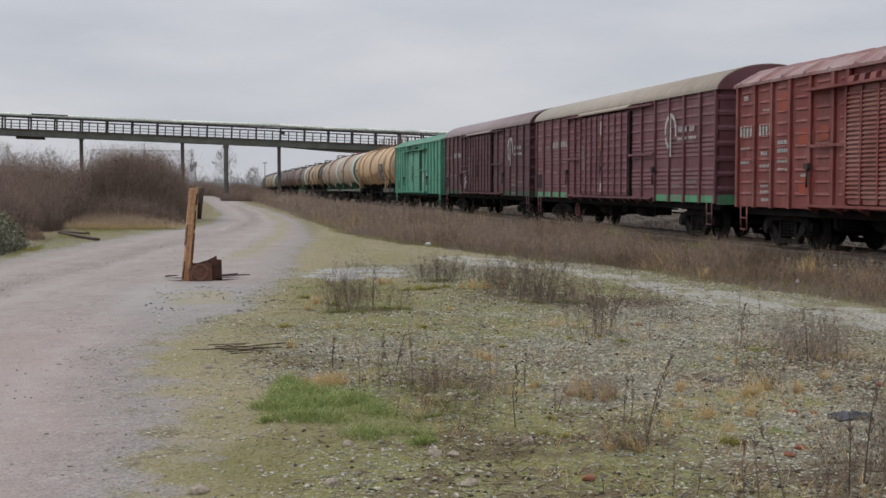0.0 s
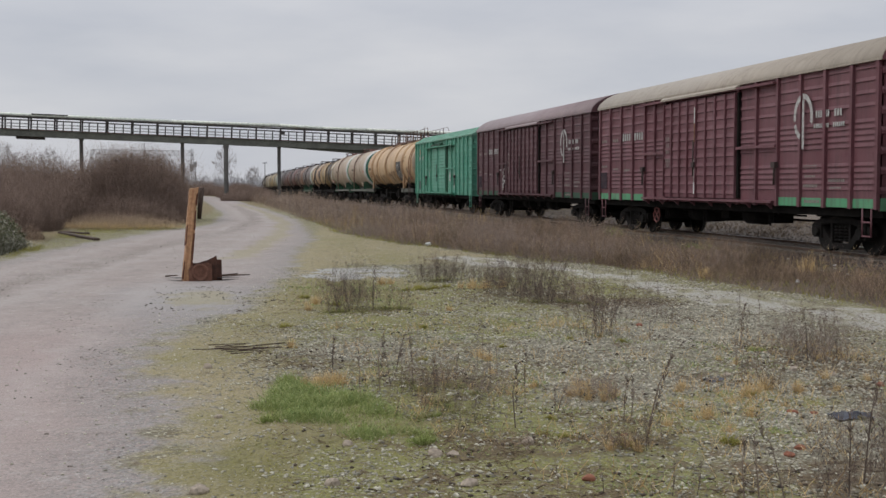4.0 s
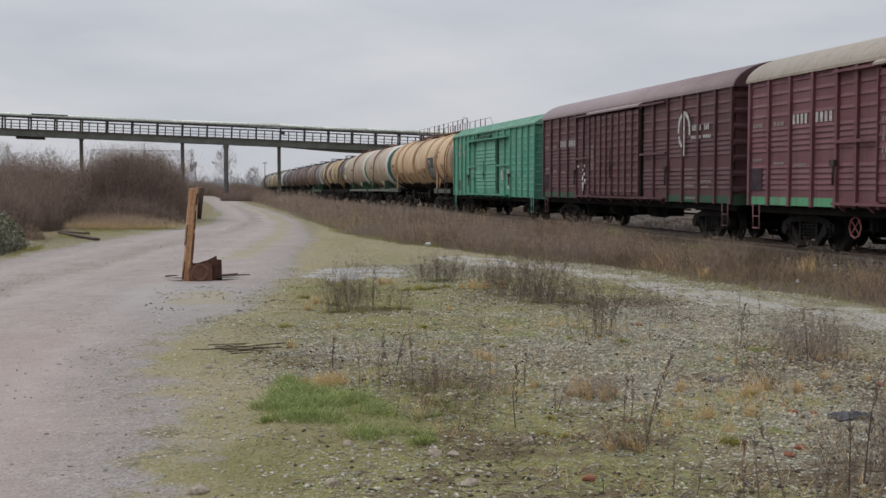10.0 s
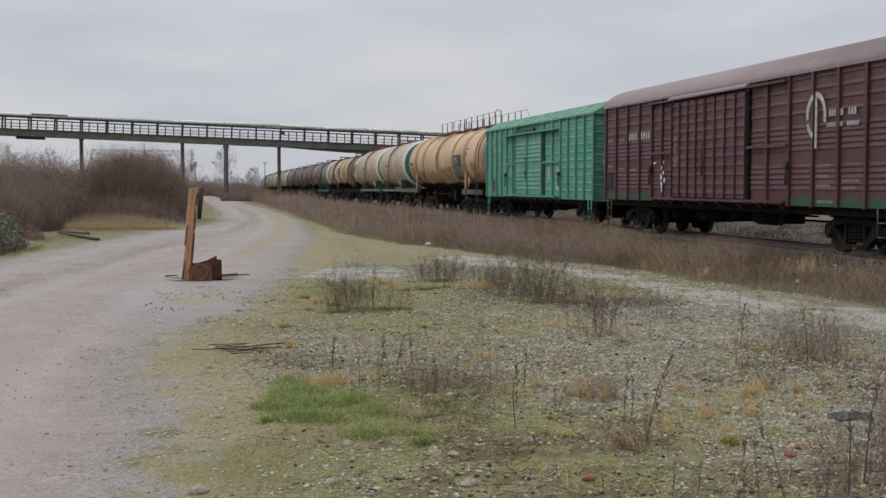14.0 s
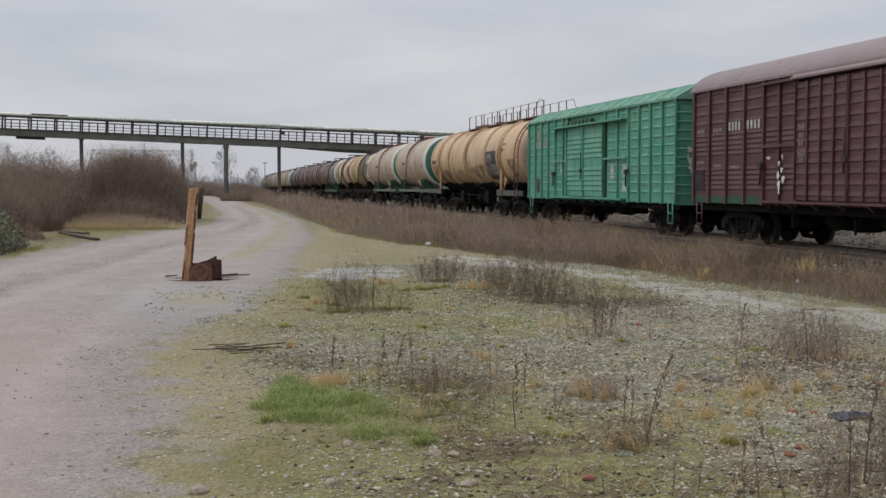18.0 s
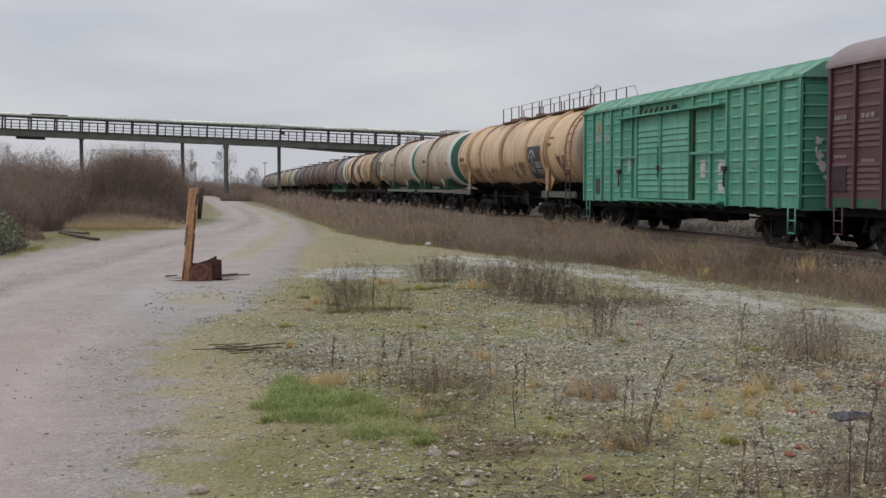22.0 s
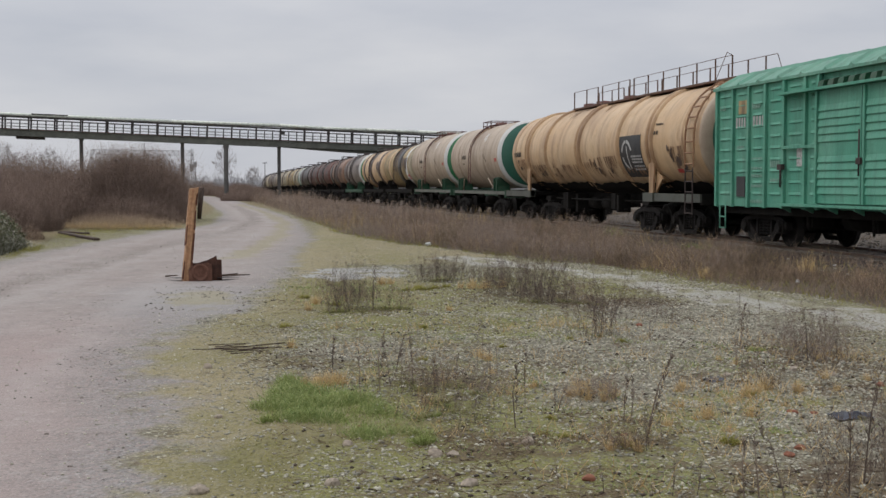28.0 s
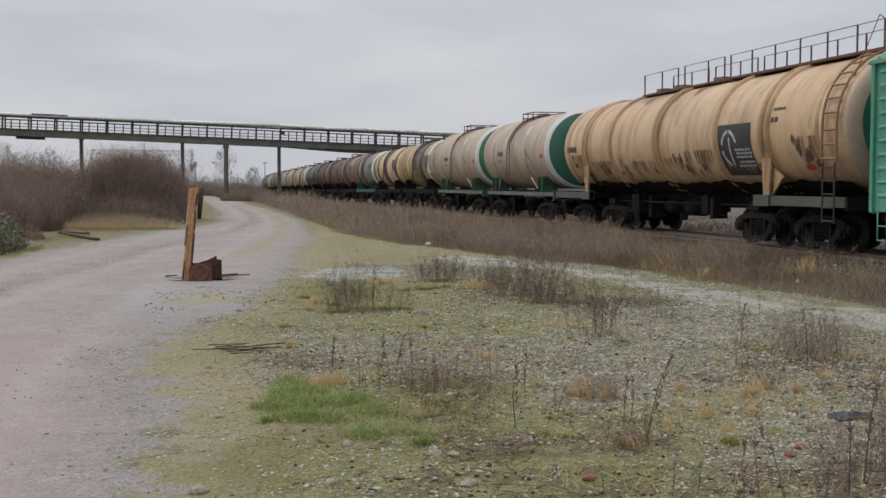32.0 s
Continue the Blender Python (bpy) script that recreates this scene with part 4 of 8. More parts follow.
def bogie(car, yc, detail=True):
    for dy in (-0.925, 0.925):
        ws = part("wheelset", GEAR["axle"], "bogie", car, m=pose(0, yc + dy, WHEEL_R))
        ROLLING.append((ws, yc + dy))
        part("wheel", GEAR["wheel"], "wheel", ws, m=pose(-0.79, 0, 0, 0, 0, 0))
        part("wheel", GEAR["wheel"], "wheel", ws, m=pose(0.79, 0, 0, 0, 0, 180))
    for s in (-1, 1):
        fr = part("side_frame", GEAR["frame"], "bogie", car, m=pose(s * 1.02, yc, 0, 0, 0, 0 if s < 0 else 180))
        if detail:
            part("spring_nest", GEAR["spring"], "bogie", fr)
    part("bolster", GEAR["bolster"], "under", car, m=pose(0, yc, 0))
    if detail:
        bm = prism(B(), [(yc - 0.26, 0.9), (yc + 0.26, 0.9), (yc + 0.3, 1.08), (yc - 0.3, 1.08)], -1.2, 1.2)
        box(bm, -0.42, 0.42, yc - 1.3, yc + 1.3, 0.86, 1.05)
        part("body_bolster", bm, "under", car)
        part("brake_rigging", GEAR["brakes"], "under", car, m=pose(0, yc, 0))


def coupler(car, y_end, s):
    part("coupler", GEAR["coupler"], "bogie", car, m=pose(0, y_end, 0, 0, 0, 0 if s < 0 else 180))


def wagon_thing(name, label, category, along):
    car = thing(name, label, category, group="wagons of the freight train")
    WAGONS.append((car, along))
    return car


def bars(bm, x, y0, z0, w, h, n, gap=0.25):
    """A row of n upright bars in place of lettering, on the near side."""
    step = w / n
    for k in range(n):
        box(bm, x - 0.004, x, y0 - (k + 1) * step + step * gap, y0 - k * step, z0, z0 + h)
    return bm


def boxcar(label, along_far, posts, door, colour, roof, smooth_roof, door_style, sill, door_mat=None, stripe=None):
    """A covered goods wagon. posts and door: distances from its far end; door = (frame start, leaf start, middle, leaf end, frame end)."""
    length = posts[-1]
    h2 = length / 2
    car = wagon_thing("covered_goods_wagon", label, "goods wagon", along_far - h2)
    zb, zt, hw = sill, (4.19 if smooth_roof else 4.11), 1.52
    u2y = lambda u: h2 - u
    fs, ds, dm, de, fe = door
    # wall panels between the posts, each with pressed ribs
    ribs = [1.44 + 0.13 * k for k in range(5)] + [2.37 + 0.13 * k for k in range(5)] + [3.23 + 0.265 * k for k in range(4)]
    if door_style == "louvre":
        ribs = [1.31 + 0.287 * k for k in range(10)]
    pieces = [(a, b) for a, b in zip(posts, posts[1:]) if not (a >= ds - 0.01 and b <= de + 0.01)]
    for s in (-1, 1):
        side = lambda d: (s * (hw + d))
        for a, b in pieces:
            y1, y0 = u2y(a), u2y(b)
            bm = pressed_panel(B(), s, hw - 0.05, hw, y0, y1, zb, zt, ribs, 0.024 if door_style == "ribbed" else 0.03, 0.09 if door_style == "ribbed" else 0.075, 0.06 if door_style == "ribbed" else 0.2)
            part("wall_panel", bm, colour, car)
            if stripe and not (a >= fs - 0.01 and b <= fe + 0.01):
                bm = box(B(), *sorted((side(0.0), side(0.012))), y0 + 0.04, y1 - 0.04, zb, zb + 0.2)
                part("sill_stripe", bm, stripe, car, "green painted stripe along the sill")
        for u in posts:
            if ds + 0.05 < u < de - 0.05:
                continue
            y = u2y(min(max(u, 0.05), length - 0.05))
            bm = box(B(), *sorted((side(0.0), side(0.075))), y - 0.055, y + 0.055, zb - 0.02, zt)
            part("post", bm, colour, car)
        # door opening: back panel, two leaves, rails
        bm = box(B(), *sorted((side(-0.08), side(-0.05))), u2y(de), u2y(ds), zb, zt)
        part("wall_panel", bm, colour, car)
        dz0, dz1 = zb + 0.14, zt - (0.22 if door_style == "ribbed" else 0.42)
        for a, b, lead in ((ds, dm, 1), (dm, de, 0)):
            y1, y0 = u2y(a) - 0.015, u2y(b) + 0.015
            x0, x1 = sorted((side(0.09), side(0.15)))
            if door_style == "ribbed":
                cuts = [dz0 + (dz1 - dz0) * (k + 0.4) / 11 for k in range(11)]
                bm = push_y(B(), sheet_outline(hw + 0.03, hw + 0.09, dz0, dz1, cuts, s, 0.022, 0.12, 0.2), y0, y1)
                stiles = [(max(y0, yy - 0.035), min(y1, yy + 0.035)) for yy in (y0 + (y1 - y0) * k / 4 for k in range(5))]
            else:
                n = 24
                cuts = [dz0 + 0.12 + (dz1 - dz0 - 0.2) * k / n for k in range(n)] if door_mat else [dz0 + 0.2 + 0.18 * k for k in range(5)] + [dz0 + 1.38 + 0.175 * k for k in range(5)]
                bm = push_y(B(), sheet_outline(hw + 0.03, hw + 0.09, dz0, dz1, cuts, s, 0.045 if door_mat else 0.028, 0.07 if door_mat else 0.15, 0.55 if door_mat else 0.2), y0, y1)
                stiles = [(y0, y0 + 0.08), (y1 - 0.08, y1)] + ([(y0 + (y1 - y0) * q / 3 - 0.035, y0 + (y1 - y0) * q / 3 + 0.035) for q in (1, 2)] if door_mat else [])
            leaf = part("door", bm, door_mat or colour, car)
            # dark strip beside the near leaf: the gap's shade put into colour
            if not lead and not door_mat:
                part("door_seal", box(B(), *sorted((side(0.0), side(0.085))), y0 - 0.11, y0 - 0.02, dz0, dz1), "under" if door_style == "ribbed" else "framegreen", leaf, "dark strip painting the shade beside the door's edge")
            for ya, yb in stiles:
                part("stile", box(B(), x0, x1, ya, yb, dz0, dz1), colour, leaf)
            if s < 0 and lead:
                hb = tube(B(), (side(0.16), y0 + 0.06, zb + 0.75), (side(0.16), y0 + 0.06, zb + 1.75), 0.02, seg=6)
                box(hb, side(0.2), side(0.12), y0 - 0.06, y0 + 0.12, zb + 1.0, zb + 1.14)
                part("door_handle", hb, "iron", leaf)
        # lower rail on brackets, upper rail with roller hooks on the louvred wagons
        reach = 0.17 if door_style == "ribbed" else 0.27
        x0, x1 = sorted((side(0.02), side(reach)))
        part("door_rail", box(B(), x0, x1, u2y(fe) + 0.05, u2y(fs) - 0.02, zb + 0.05, zb + 0.11), colour, car)
        for k in range(8):
            yy = u2y(fs) - 0.3 - (fe - fs - 0.6) * k / 7
            bm = push_y(B(), [(side(0.0), zb + 0.05), (side(reach - 0.03), zb + 0.05), (side(reach - 0.05), zb + 0.0), (side(0.0), zb - 0.1)], yy - 0.04, yy + 0.04)
            part("rail_bracket", bm, colour, car)
        zr = zt - (0.16 if door_style == "ribbed" else 0.40)
        part("door_rail", box(B(), x0, x1, u2y(fe) + 0.02, u2y(fs) - 0.02, zr, zr + 0.06), colour, car)
        if door_style == "louvre":
            for k in range(7):
                yy = u2y(ds) - 0.3 - k * 0.42
                bm = push_y(B(), [(side(0.02), zr + 0.06), (side(0.2), zr + 0.06), (side(0.16), zr + 0.2), (side(0.02), zr + 0.24)], yy - 0.11, yy + 0.11)
                part("roller_hook", bm, colour if door_mat else "framegreen", car)
        if smooth_roof:
            hood = push_y(B(), [(side(0.0), zt - 0.14), (side(0.2), zt - 0.14), (side(0.2), zt - 0.09), (side(0.05), zt + 0.0), (side(0.0), zt + 0.0)], u2y(de) - 0.1, u2y(ds) + 0.1)
            part("door_hood", hood, roof, car)
        for a, b in ((fs, ds), (de, fe)):
            part("brace", box(B(), *sorted((side(0.075), side(0.12))), u2y(b), u2y(a), zb + 1.42, zb + 1.49), colour, car)
            y = u2y(b if b == fe else a) + 0.0
            lk = box(B(), *sorted((side(0.06), side(0.16))), y - 0.1, y + 0.1, zb + 0.92, zb + 1.06)
            tube(lk, (side(0.12), y, zb + 0.5), (side(0.12), y, zb + 0.98), 0.025, seg=6)
            part("door_latch", lk, "iron", car)
    # ends with pressed ribs
    for e in (-1, 1):
        y = e * h2
        cuts = [zb + 0.3 + 0.42 * k for k in range(7)] if door_style == "ribbed" else [zb + 0.25 + 0.27 * k for k in range(11)]
        bm = prism(B(), sheet_outline(h2 - 0.05, h2, zb - 0.05, zt, cuts, e, *((0.032, 0.16) if door_style == "ribbed" else (0.02, 0.06))), -hw + 0.01, hw - 0.01)
        part("end_wall", bm, colour, car)
        if stripe:
            part("sill_stripe", box(B(), -hw + 0.02, hw - 0.02, *sorted((y, y + e * 0.012)), zb - 0.05, zb + 0.22), stripe, car)
        for s in (-1, 1):
            st = B()
            for dy in (0.0, 0.34):
                tube(st, (s * (hw + 0.02), y - e * (0.25 + dy), zb), (s * (hw + 0.02), y - e * (0.25 + dy), zb - 0.62), 0.02, seg=6)
            for z in (zb - 0.6, zb - 0.3):
                tube(st, (s * (hw + 0.02), y - e * 0.25, z), (s * (hw + 0.02), y - e * 0.59, z), 0.02, seg=6)
            part("step", st, colour, car)
        coupler(car, y, e)
    # roof
    over = 0.09
    if smooth_roof:
        pts = [(-hw - over, zt - 0.03)] + [((hw + over) * math.sin(radians(a)) / math.sin(radians(80)), zt + 0.03 + 0.67 * (math.cos(radians(a)) - math.cos(radians(80))) / (1 - math.cos(radians(80)))) for a in range(-80, 81, 10)] + [(hw + over, zt - 0.03)]
    else:
        pts = [(-hw - over, zt - 0.02), (-hw - over, zt + 0.05), (-hw * 0.72, zt + 0.34), (-hw * 0.35, zt + 0.47), (0, zt + 0.51), (hw * 0.35, zt + 0.47), (hw * 0.72, zt + 0.34), (hw + over, zt + 0.05), (hw + over, zt - 0.02)]
    bm = B()
    ya, yb = -h2 - 0.12, h2 + 0.12
    ra = [bm.verts.new((x, ya, z)) for x, z in pts]
    rb = [bm.verts.new((x, yb, z)) for x, z in pts]
    for k in range(len(pts)):
        bm.faces.new((ra[k], ra[(k + 1) % len(pts)], rb[(k + 1) % len(pts)], rb[k])).smooth = smooth_roof and 0 < k < len(pts) - 2
    bm.faces.new(ra)
    bm.faces.new(rb[::-1])
    top = part("roof", bm, roof, car)
    if smooth_roof:
        for e in (-1, 1):
            inner = [(x * 0.985, zt - 0.03 + (z - zt + 0.03) * 0.97) for x, z in pts]
            bm = B()
            lo = [bm.verts.new((x, e * (h2 + 0.118), z)) for x, z in inner]
            hi = [bm.verts.new((x, e * (h2 + 0.126), z)) for x, z in inner]
            for k in range(len(lo)):
                q = (k + 1) % len(lo)
                bm.faces.new((lo[k], lo[q], hi[q], hi[k]))
            bm.faces.new(hi)
            part("roof_gable", bm, colour, top, "dark painted gable under the curved roof")
    if not smooth_roof:
        for k in range(15):
            y = -h2 + 0.3 + (length - 0.6) * k / 14
            bm = B()
            for (x0, z0), (x1, z1) in zip(pts[1:7], pts[2:8]):
                q = [(x0, y - 0.1, z0), (x1, y - 0.1, z1), (x1, y, z1 + 0.07), (x0, y, z0 + 0.07), (x0, y + 0.1, z0), (x1, y + 0.1, z1)]
                q = [bm.verts.new(c) for c in q]
                bm.faces.new(q[:4])
                bm.faces.new((q[3], q[2], q[5], q[4]))
                bm.faces.new((q[0], q[3], q[4]))
                bm.faces.new((q[1], q[5], q[2]))
            part("roof_rib", bm, roof, top)
    # underframe
    bm = box(B(), -1.35, 1.35, -h2 + 0.02, h2 - 0.02, zb - 0.07, zb + 0.02)
    part("floor_frame", bm, "under", car)
    part("centre_sill", box(B(), -0.22, 0.22, -h2, h2, 0.96, zb), "under", car)
    for k in (-1.7, 1.9):
        bm = lathe(B(), [(k - 0.5, 0.01), (k - 0.5, 0.24), (k + 0.45, 0.24), (k + 0.5, 0.01)], 0.74, 16)
        for v in bm.verts:
            v.co.x -= 0.75
        part("air_tank", bm, "under", car)
    for s in (-1, 1):
        bm = prism(B(), [(-h2 + 0.1, zb - 0.04), (h2 - 0.1, zb - 0.04), (h2 - 0.1, zb - 0.2), (3.4, zb - 0.2), (-3.4, zb - 0.2), (-h2 + 0.1, zb - 0.2)], s * 1.26, s * 1.36)
        part("side_sill", bm, "under", car)
    for k in range(9):
        part("floor_bearer", box(B(), -1.26, 1.26, -h2 + 1.0 + (length - 2.0) * k / 8 - 0.06, -h2 + 1.0 + (length - 2.0) * k / 8 + 0.06, zb - 0.24, zb - 0.07), "under", car)
    part("brake_lever", box(B(), -0.9, 0.9, 1.1, 1.18, 0.5, 0.85), "under", car)
    bm = box(B(), -1.0, -0.5, -0.5, 0.0, 0.62, 0.95)
    tube(bm, (-0.9, -4.5, 0.8), (-0.9, 4.5, 0.8), 0.025, seg=6)
    tube(bm, (-0.4, -4.5, 0.66), (-0.4, 4.5, 0.66), 0.03, seg=6)
    part("brake_gear", bm, "under", car)
    for y, w, z in ((3.5, 0.16, 0.55), (-3.2, 0.14, 0.58), (0.75, 0.12, 0.5)):
        bm = box(B(), -1.15, -0.6, y - w, y + w, z, zb - 0.2)
        tube(bm, (-1.2, y - w * 0.4, z - 0.06), (-1.2, y - w * 0.4, zb - 0.2), 0.03, seg=5)
        part("hanging_gear", bm, "under", car)
    for s in (-1, 1):
        bogie(car, s * (h2 - (2.2 if smooth_roof else 1.9)))
    return car, h2


plum_posts = [0, 1.05, 2.1, 3.15, 4.2, 5.0, 5.9, 8.2, 10.7, 11.7, 12.8, 13.9, 15.0, 16.1, 17.15]
plum_door = (4.2, 5.9, 8.2, 10.7, 12.8)
green_posts = [0, 1.0, 1.9, 2.8, 3.75, 4.75, 5.35, 7.3, 9.5, 10.7, 11.7, 12.65, 13.6, 14.55, 15.62]
green_door = (3.75, 5.35, 7.3, 9.5, 11.7)


def blot(seed, w, h):
    """A ragged blot as (across, up) points round its middle."""
    g = random.Random(seed)
    out = []
    for k in range(13):
        a = k * math.tau / 13
        m = g.uniform(0.35, 1.0)
        out.append((0.5 * w * m * math.cos(a), 0.5 * h * m * math.sin(a) - (0.25 * h if 8 < k < 11 else 0)))
    return out


def plum_marks(car, h2, faint):
    for u, w, n in ((2.2, 0.75, 4), (3.25, 0.8, 4)):
        part("stencil_marking", bars(B(), -1.536, h2 - u, 3.0, w, 0.24, n, 0.42), "stencil", car, "white stencilled marks")
    for u, w, n in ((0.2, 0.5, 4), (1.25, 0.55, 3)):
        part("stencil_marking", bars(B(), -1.536, h2 - u, 3.0, w, 0.1, n), "stencil_faint", car, "faint white stencilled marks")
    for k, (u, z, w) in enumerate(((0.2, 2.15, 0.5), (1.3, 2.05, 0.5), (2.3, 2.0, 0.55), (14.05, 1.95, 0.6), (14.1, 1.72, 0.5), (14.05, 1.5, 0.65), (15.15, 1.62, 0.7), (15.2, 1.45, 0.5), (14.1, 1.14, 0.7))):
        part("stencil_marking", bars(B(), -1.536, h2 - u, z, w, 0.07, 6 + k % 4, 0.3), "stencil_faint", car, "faint white stencilled marks")
    part("paint_patch", box(B(), -1.552, -1.535, h2 - 0.72, h2 - 0.12, 1.42, 1.98), "slate", car, "dark slate touched-up paint patch")
    for u, z, w, n in ((6.1, 2.86, 0.3, 3), (6.15, 2.66, 0.2, 2), (6.12, 2.48, 0.25, 2), (6.1, 2.22, 0.35, 3), (6.15, 2.08, 0.2, 2)):
        part("stencil_marking", bars(B(), -1.647, h2 - u, z, w, 0.12, n, 0.5), "stencil_faint", car, "faint chalked marks on the door")
    # broken ring with a slim upright, and a block of bars beside it
    bm = B()
    cy, cz, r = h2 - 14.1, 3.14, 0.55
    for a0, a1 in ((-18, 95), (110, 190), (200, 250)):
        n = 10
        for k in range(n):
            t0, t1 = (radians(a0 + (a1 - a0) * j / n) for j in (k, k + 1))
            q = [(-1.60, cy - 0.8 * rr * math.cos(t), cz + rr * math.sin(t)) for rr, t in ((r, t0), (r - 0.13, t0), (r - 0.13, t1), (r, t1))]
            bm.faces.new([bm.verts.new(c) for c in q])
    box(bm, -1.604, -1.60, cy - 0.05, cy + 0.04, cz - 0.75, cz + 0.4)
    part("painted_emblem", bm, "stencil", car, "white broken ring emblem")
    for dy, dz, w, h, n in ((0.5, -0.04, 0.62, 0.16, 6), (1.3, -0.04, 0.34, 0.16, 3), (0.42, -0.28, 0.68, 0.1, 8), (1.25, -0.28, 0.5, 0.1, 6)):
        part("emblem_bars", bars(B(), -1.56, cy - dy, cz + dz, w, h, n, 0.36), "stencil", car, "white bars beside the emblem")
    if not faint:
        for u, z, w, h in ((5.1, 1.42, 0.2, 0.26), (5.3, 1.62, 0.18, 0.18), (5.05, 1.72, 0.16, 0.16), (5.22, 1.86, 0.15, 0.14), (5.1, 2.02, 0.1, 0.13), (5.25, 2.2, 0.08, 0.12), (4.55, 2.2, 0.25, 0.07)):
            bm = B()
            bm.faces.new([bm.verts.new((-1.6, h2 - u + a, z + h / 2 + b)) for a, b in blot(int(z * 100), w * 1.25, h * 1.3)])
            part("paint_splash", bm, "white", car, "splashed white paint")


car, h2 = boxcar("plum-brown covered goods wagon with pale beige curved roof", 46.9, plum_posts, plum_door, "plum", "beige_roof", True, "ribbed", 1.06, stripe="green_stripe")
plum_marks(car, h2, True)
for z0, z1, w, mat in ((1.3, 1.62, 0.05, "white"), (1.62, 2.3, 0.03, "stencil_faint"), (2.75, 3.3, 0.03, "rustdrip"), (3.3, 3.75, 0.035, "white")):
    part("paint_splash", box(B(), -1.685, -1.672, h2 - 8.2 - w * 0.6, h2 - 8.2 + w * 0.6, z0, z1), mat, car, "pale drips on the middle door bar")
bm = B()
for k in range(8):
    a0, a1 = k * math.tau / 8, (k + 1) * math.tau / 8
    tube(bm, (-1.3, h2 - 4.6 + 0.24 * math.cos(a0), 0.62 + 0.24 * math.sin(a0)), (-1.3, h2 - 4.6 + 0.24 * math.cos(a1), 0.62 + 0.24 * math.sin(a1)), 0.022, seg=5)
    if k % 2:
        tube(bm, (-1.3, h2 - 4.6, 0.62), (-1.3, h2 - 4.6 + 0.24 * math.cos(a0), 0.62 + 0.24 * math.sin(a0)), 0.018, seg=5)
part("brake_wheel", bm, "red", car, "small red spoked brake wheel")
car, h2 = boxcar("dark plum-brown covered goods wagon with faded mauve curved roof", 65.0, plum_posts, plum_door, "plum_dark", "plum_roof", True, "ribbed", 1.06, stripe="framegreen")
plum_marks(car, h2, False)
car, h2 = boxcar("turquoise green covered goods wagon with ribbed pitched roof", 81.85, green_posts, green_door, "green", "green_roof", False, "louvre", 1.0)
for u, w in ((1.15, 0.6), (2.1, 0.65)):
    part("stencil_marking", bars(B(), -1.536, h2 - u, 3.05, w, 0.26, 4, 0.45), "stencil", car, "white stencilled marks")
for k, (u, z, w, h) in enumerate(((0.2, 3.55, 0.35, 0.22), (2.05, 3.5, 0.45, 0.26), (1.2, 2.45, 0.4, 0.24), (0.15, 2.15, 0.5, 0.1), (0.15, 1.85, 0.5, 0.12), (2.05, 2.2, 0.6, 0.1), (2.05, 1.95, 0.6, 0.12), (2.05, 1.75, 0.6, 0.14), (2.05, 1.5, 0.6, 0.12), (3.05, 2.0, 0.5, 0.28),
                                  (3.05, 1.6, 0.45, 0.2), (13.1, 1.95, 0.6, 0.2), (13.05, 1.55, 0.7, 0.16), (12.1, 2.0, 0.4, 0.2), (2.0, 1.1, 0.7, 0.14), (11.0, 2.3, 0.5, 0.1))):
    part("stencil_marking", bars(B(), -1.536, h2 - u, z, w, h * 0.55, 5 + k % 3, 0.42), "stencil_green", car, "pale stencilled marks")
for u, z, w, h in ((10.0, 1.75, 0.35, 0.5), (11.15, 1.82, 0.5, 0.42), (11.15, 1.3, 0.5, 0.38), (4.35, 2.0, 0.34, 0.42)):
    part("notice_plate", box(B(), -1.54, -1.535, h2 - u - w, h2 - u, z, z + h), "stencil", car, "worn white notice plate")
part("data_plate", box(B(), -1.56, -1.535, h2 - 1.72, h2 - 1.25, 1.25, 1.78), "signblack", car, "dark louvred data plate")
part("yellow_plate", box(B(), -1.545, -1.535, h2 - 1.85, h2 - 1.3, 3.4, 3.75), "yellow", car, "faded yellow plate")
for k, (x, z, w, h) in enumerate(((-1.12, 2.62, 0.32, 0.2), (-1.1, 2.28, 0.3, 0.2), (-1.02, 2.02, 0.42, 0.34), (-0.92, 1.74, 0.26, 0.14), (-1.2, 2.42, 0.12, 0.2))):
    bm = B()
    bm.faces.new([bm.verts.new((x + a, -h2 - 0.056, z + b)) for a, b in blot(40 + k, w, h)])
    part("paint_splash", bm, "white", car, "splashed white paint")
car, h2 = boxcar("faded patchy red covered goods wagon with ribbed roof", 28.5, green_posts, green_door, "red", "red_roof", False, "louvre", 1.0, "red_door")
for u, w in ((0.15, 0.72), (1.2, 0.68)):
    part("stencil_marking", bars(B(), -1.536, h2 - u, 2.8, w, 0.28, 4, 0.42), "stencil", car, "white stencilled marks")
for k, (u, z, w, h) in enumerate(((0.35, 3.72, 0.25, 0.2), (1.4, 3.4, 0.5, 0.08), (2.15, 2.55, 0.55, 0.14), (2.15, 2.35, 0.55, 0.14), (2.15, 2.1, 0.55, 0.14), (2.15, 1.9, 0.55, 0.1), (1.3, 2.3, 0.35, 0.14), (1.25, 2.0, 0.5, 0.1), (1.3, 1.5, 0.4, 0.08), (1.3, 1.35, 0.45, 0.1), (0.2, 2.45, 0.5, 0.1), (0.2, 2.1, 0.5, 0.12), (3.3, 1.75, 0.3, 0.1), (1.35, 1.15, 0.4, 0.1))):
    part("stencil_marking", bars(B(), -1.536, h2 - u, z, w, h * 0.7, 5 + k % 3, 0.4), "stencil", car, "faint white stencilled marks")
bm = B()
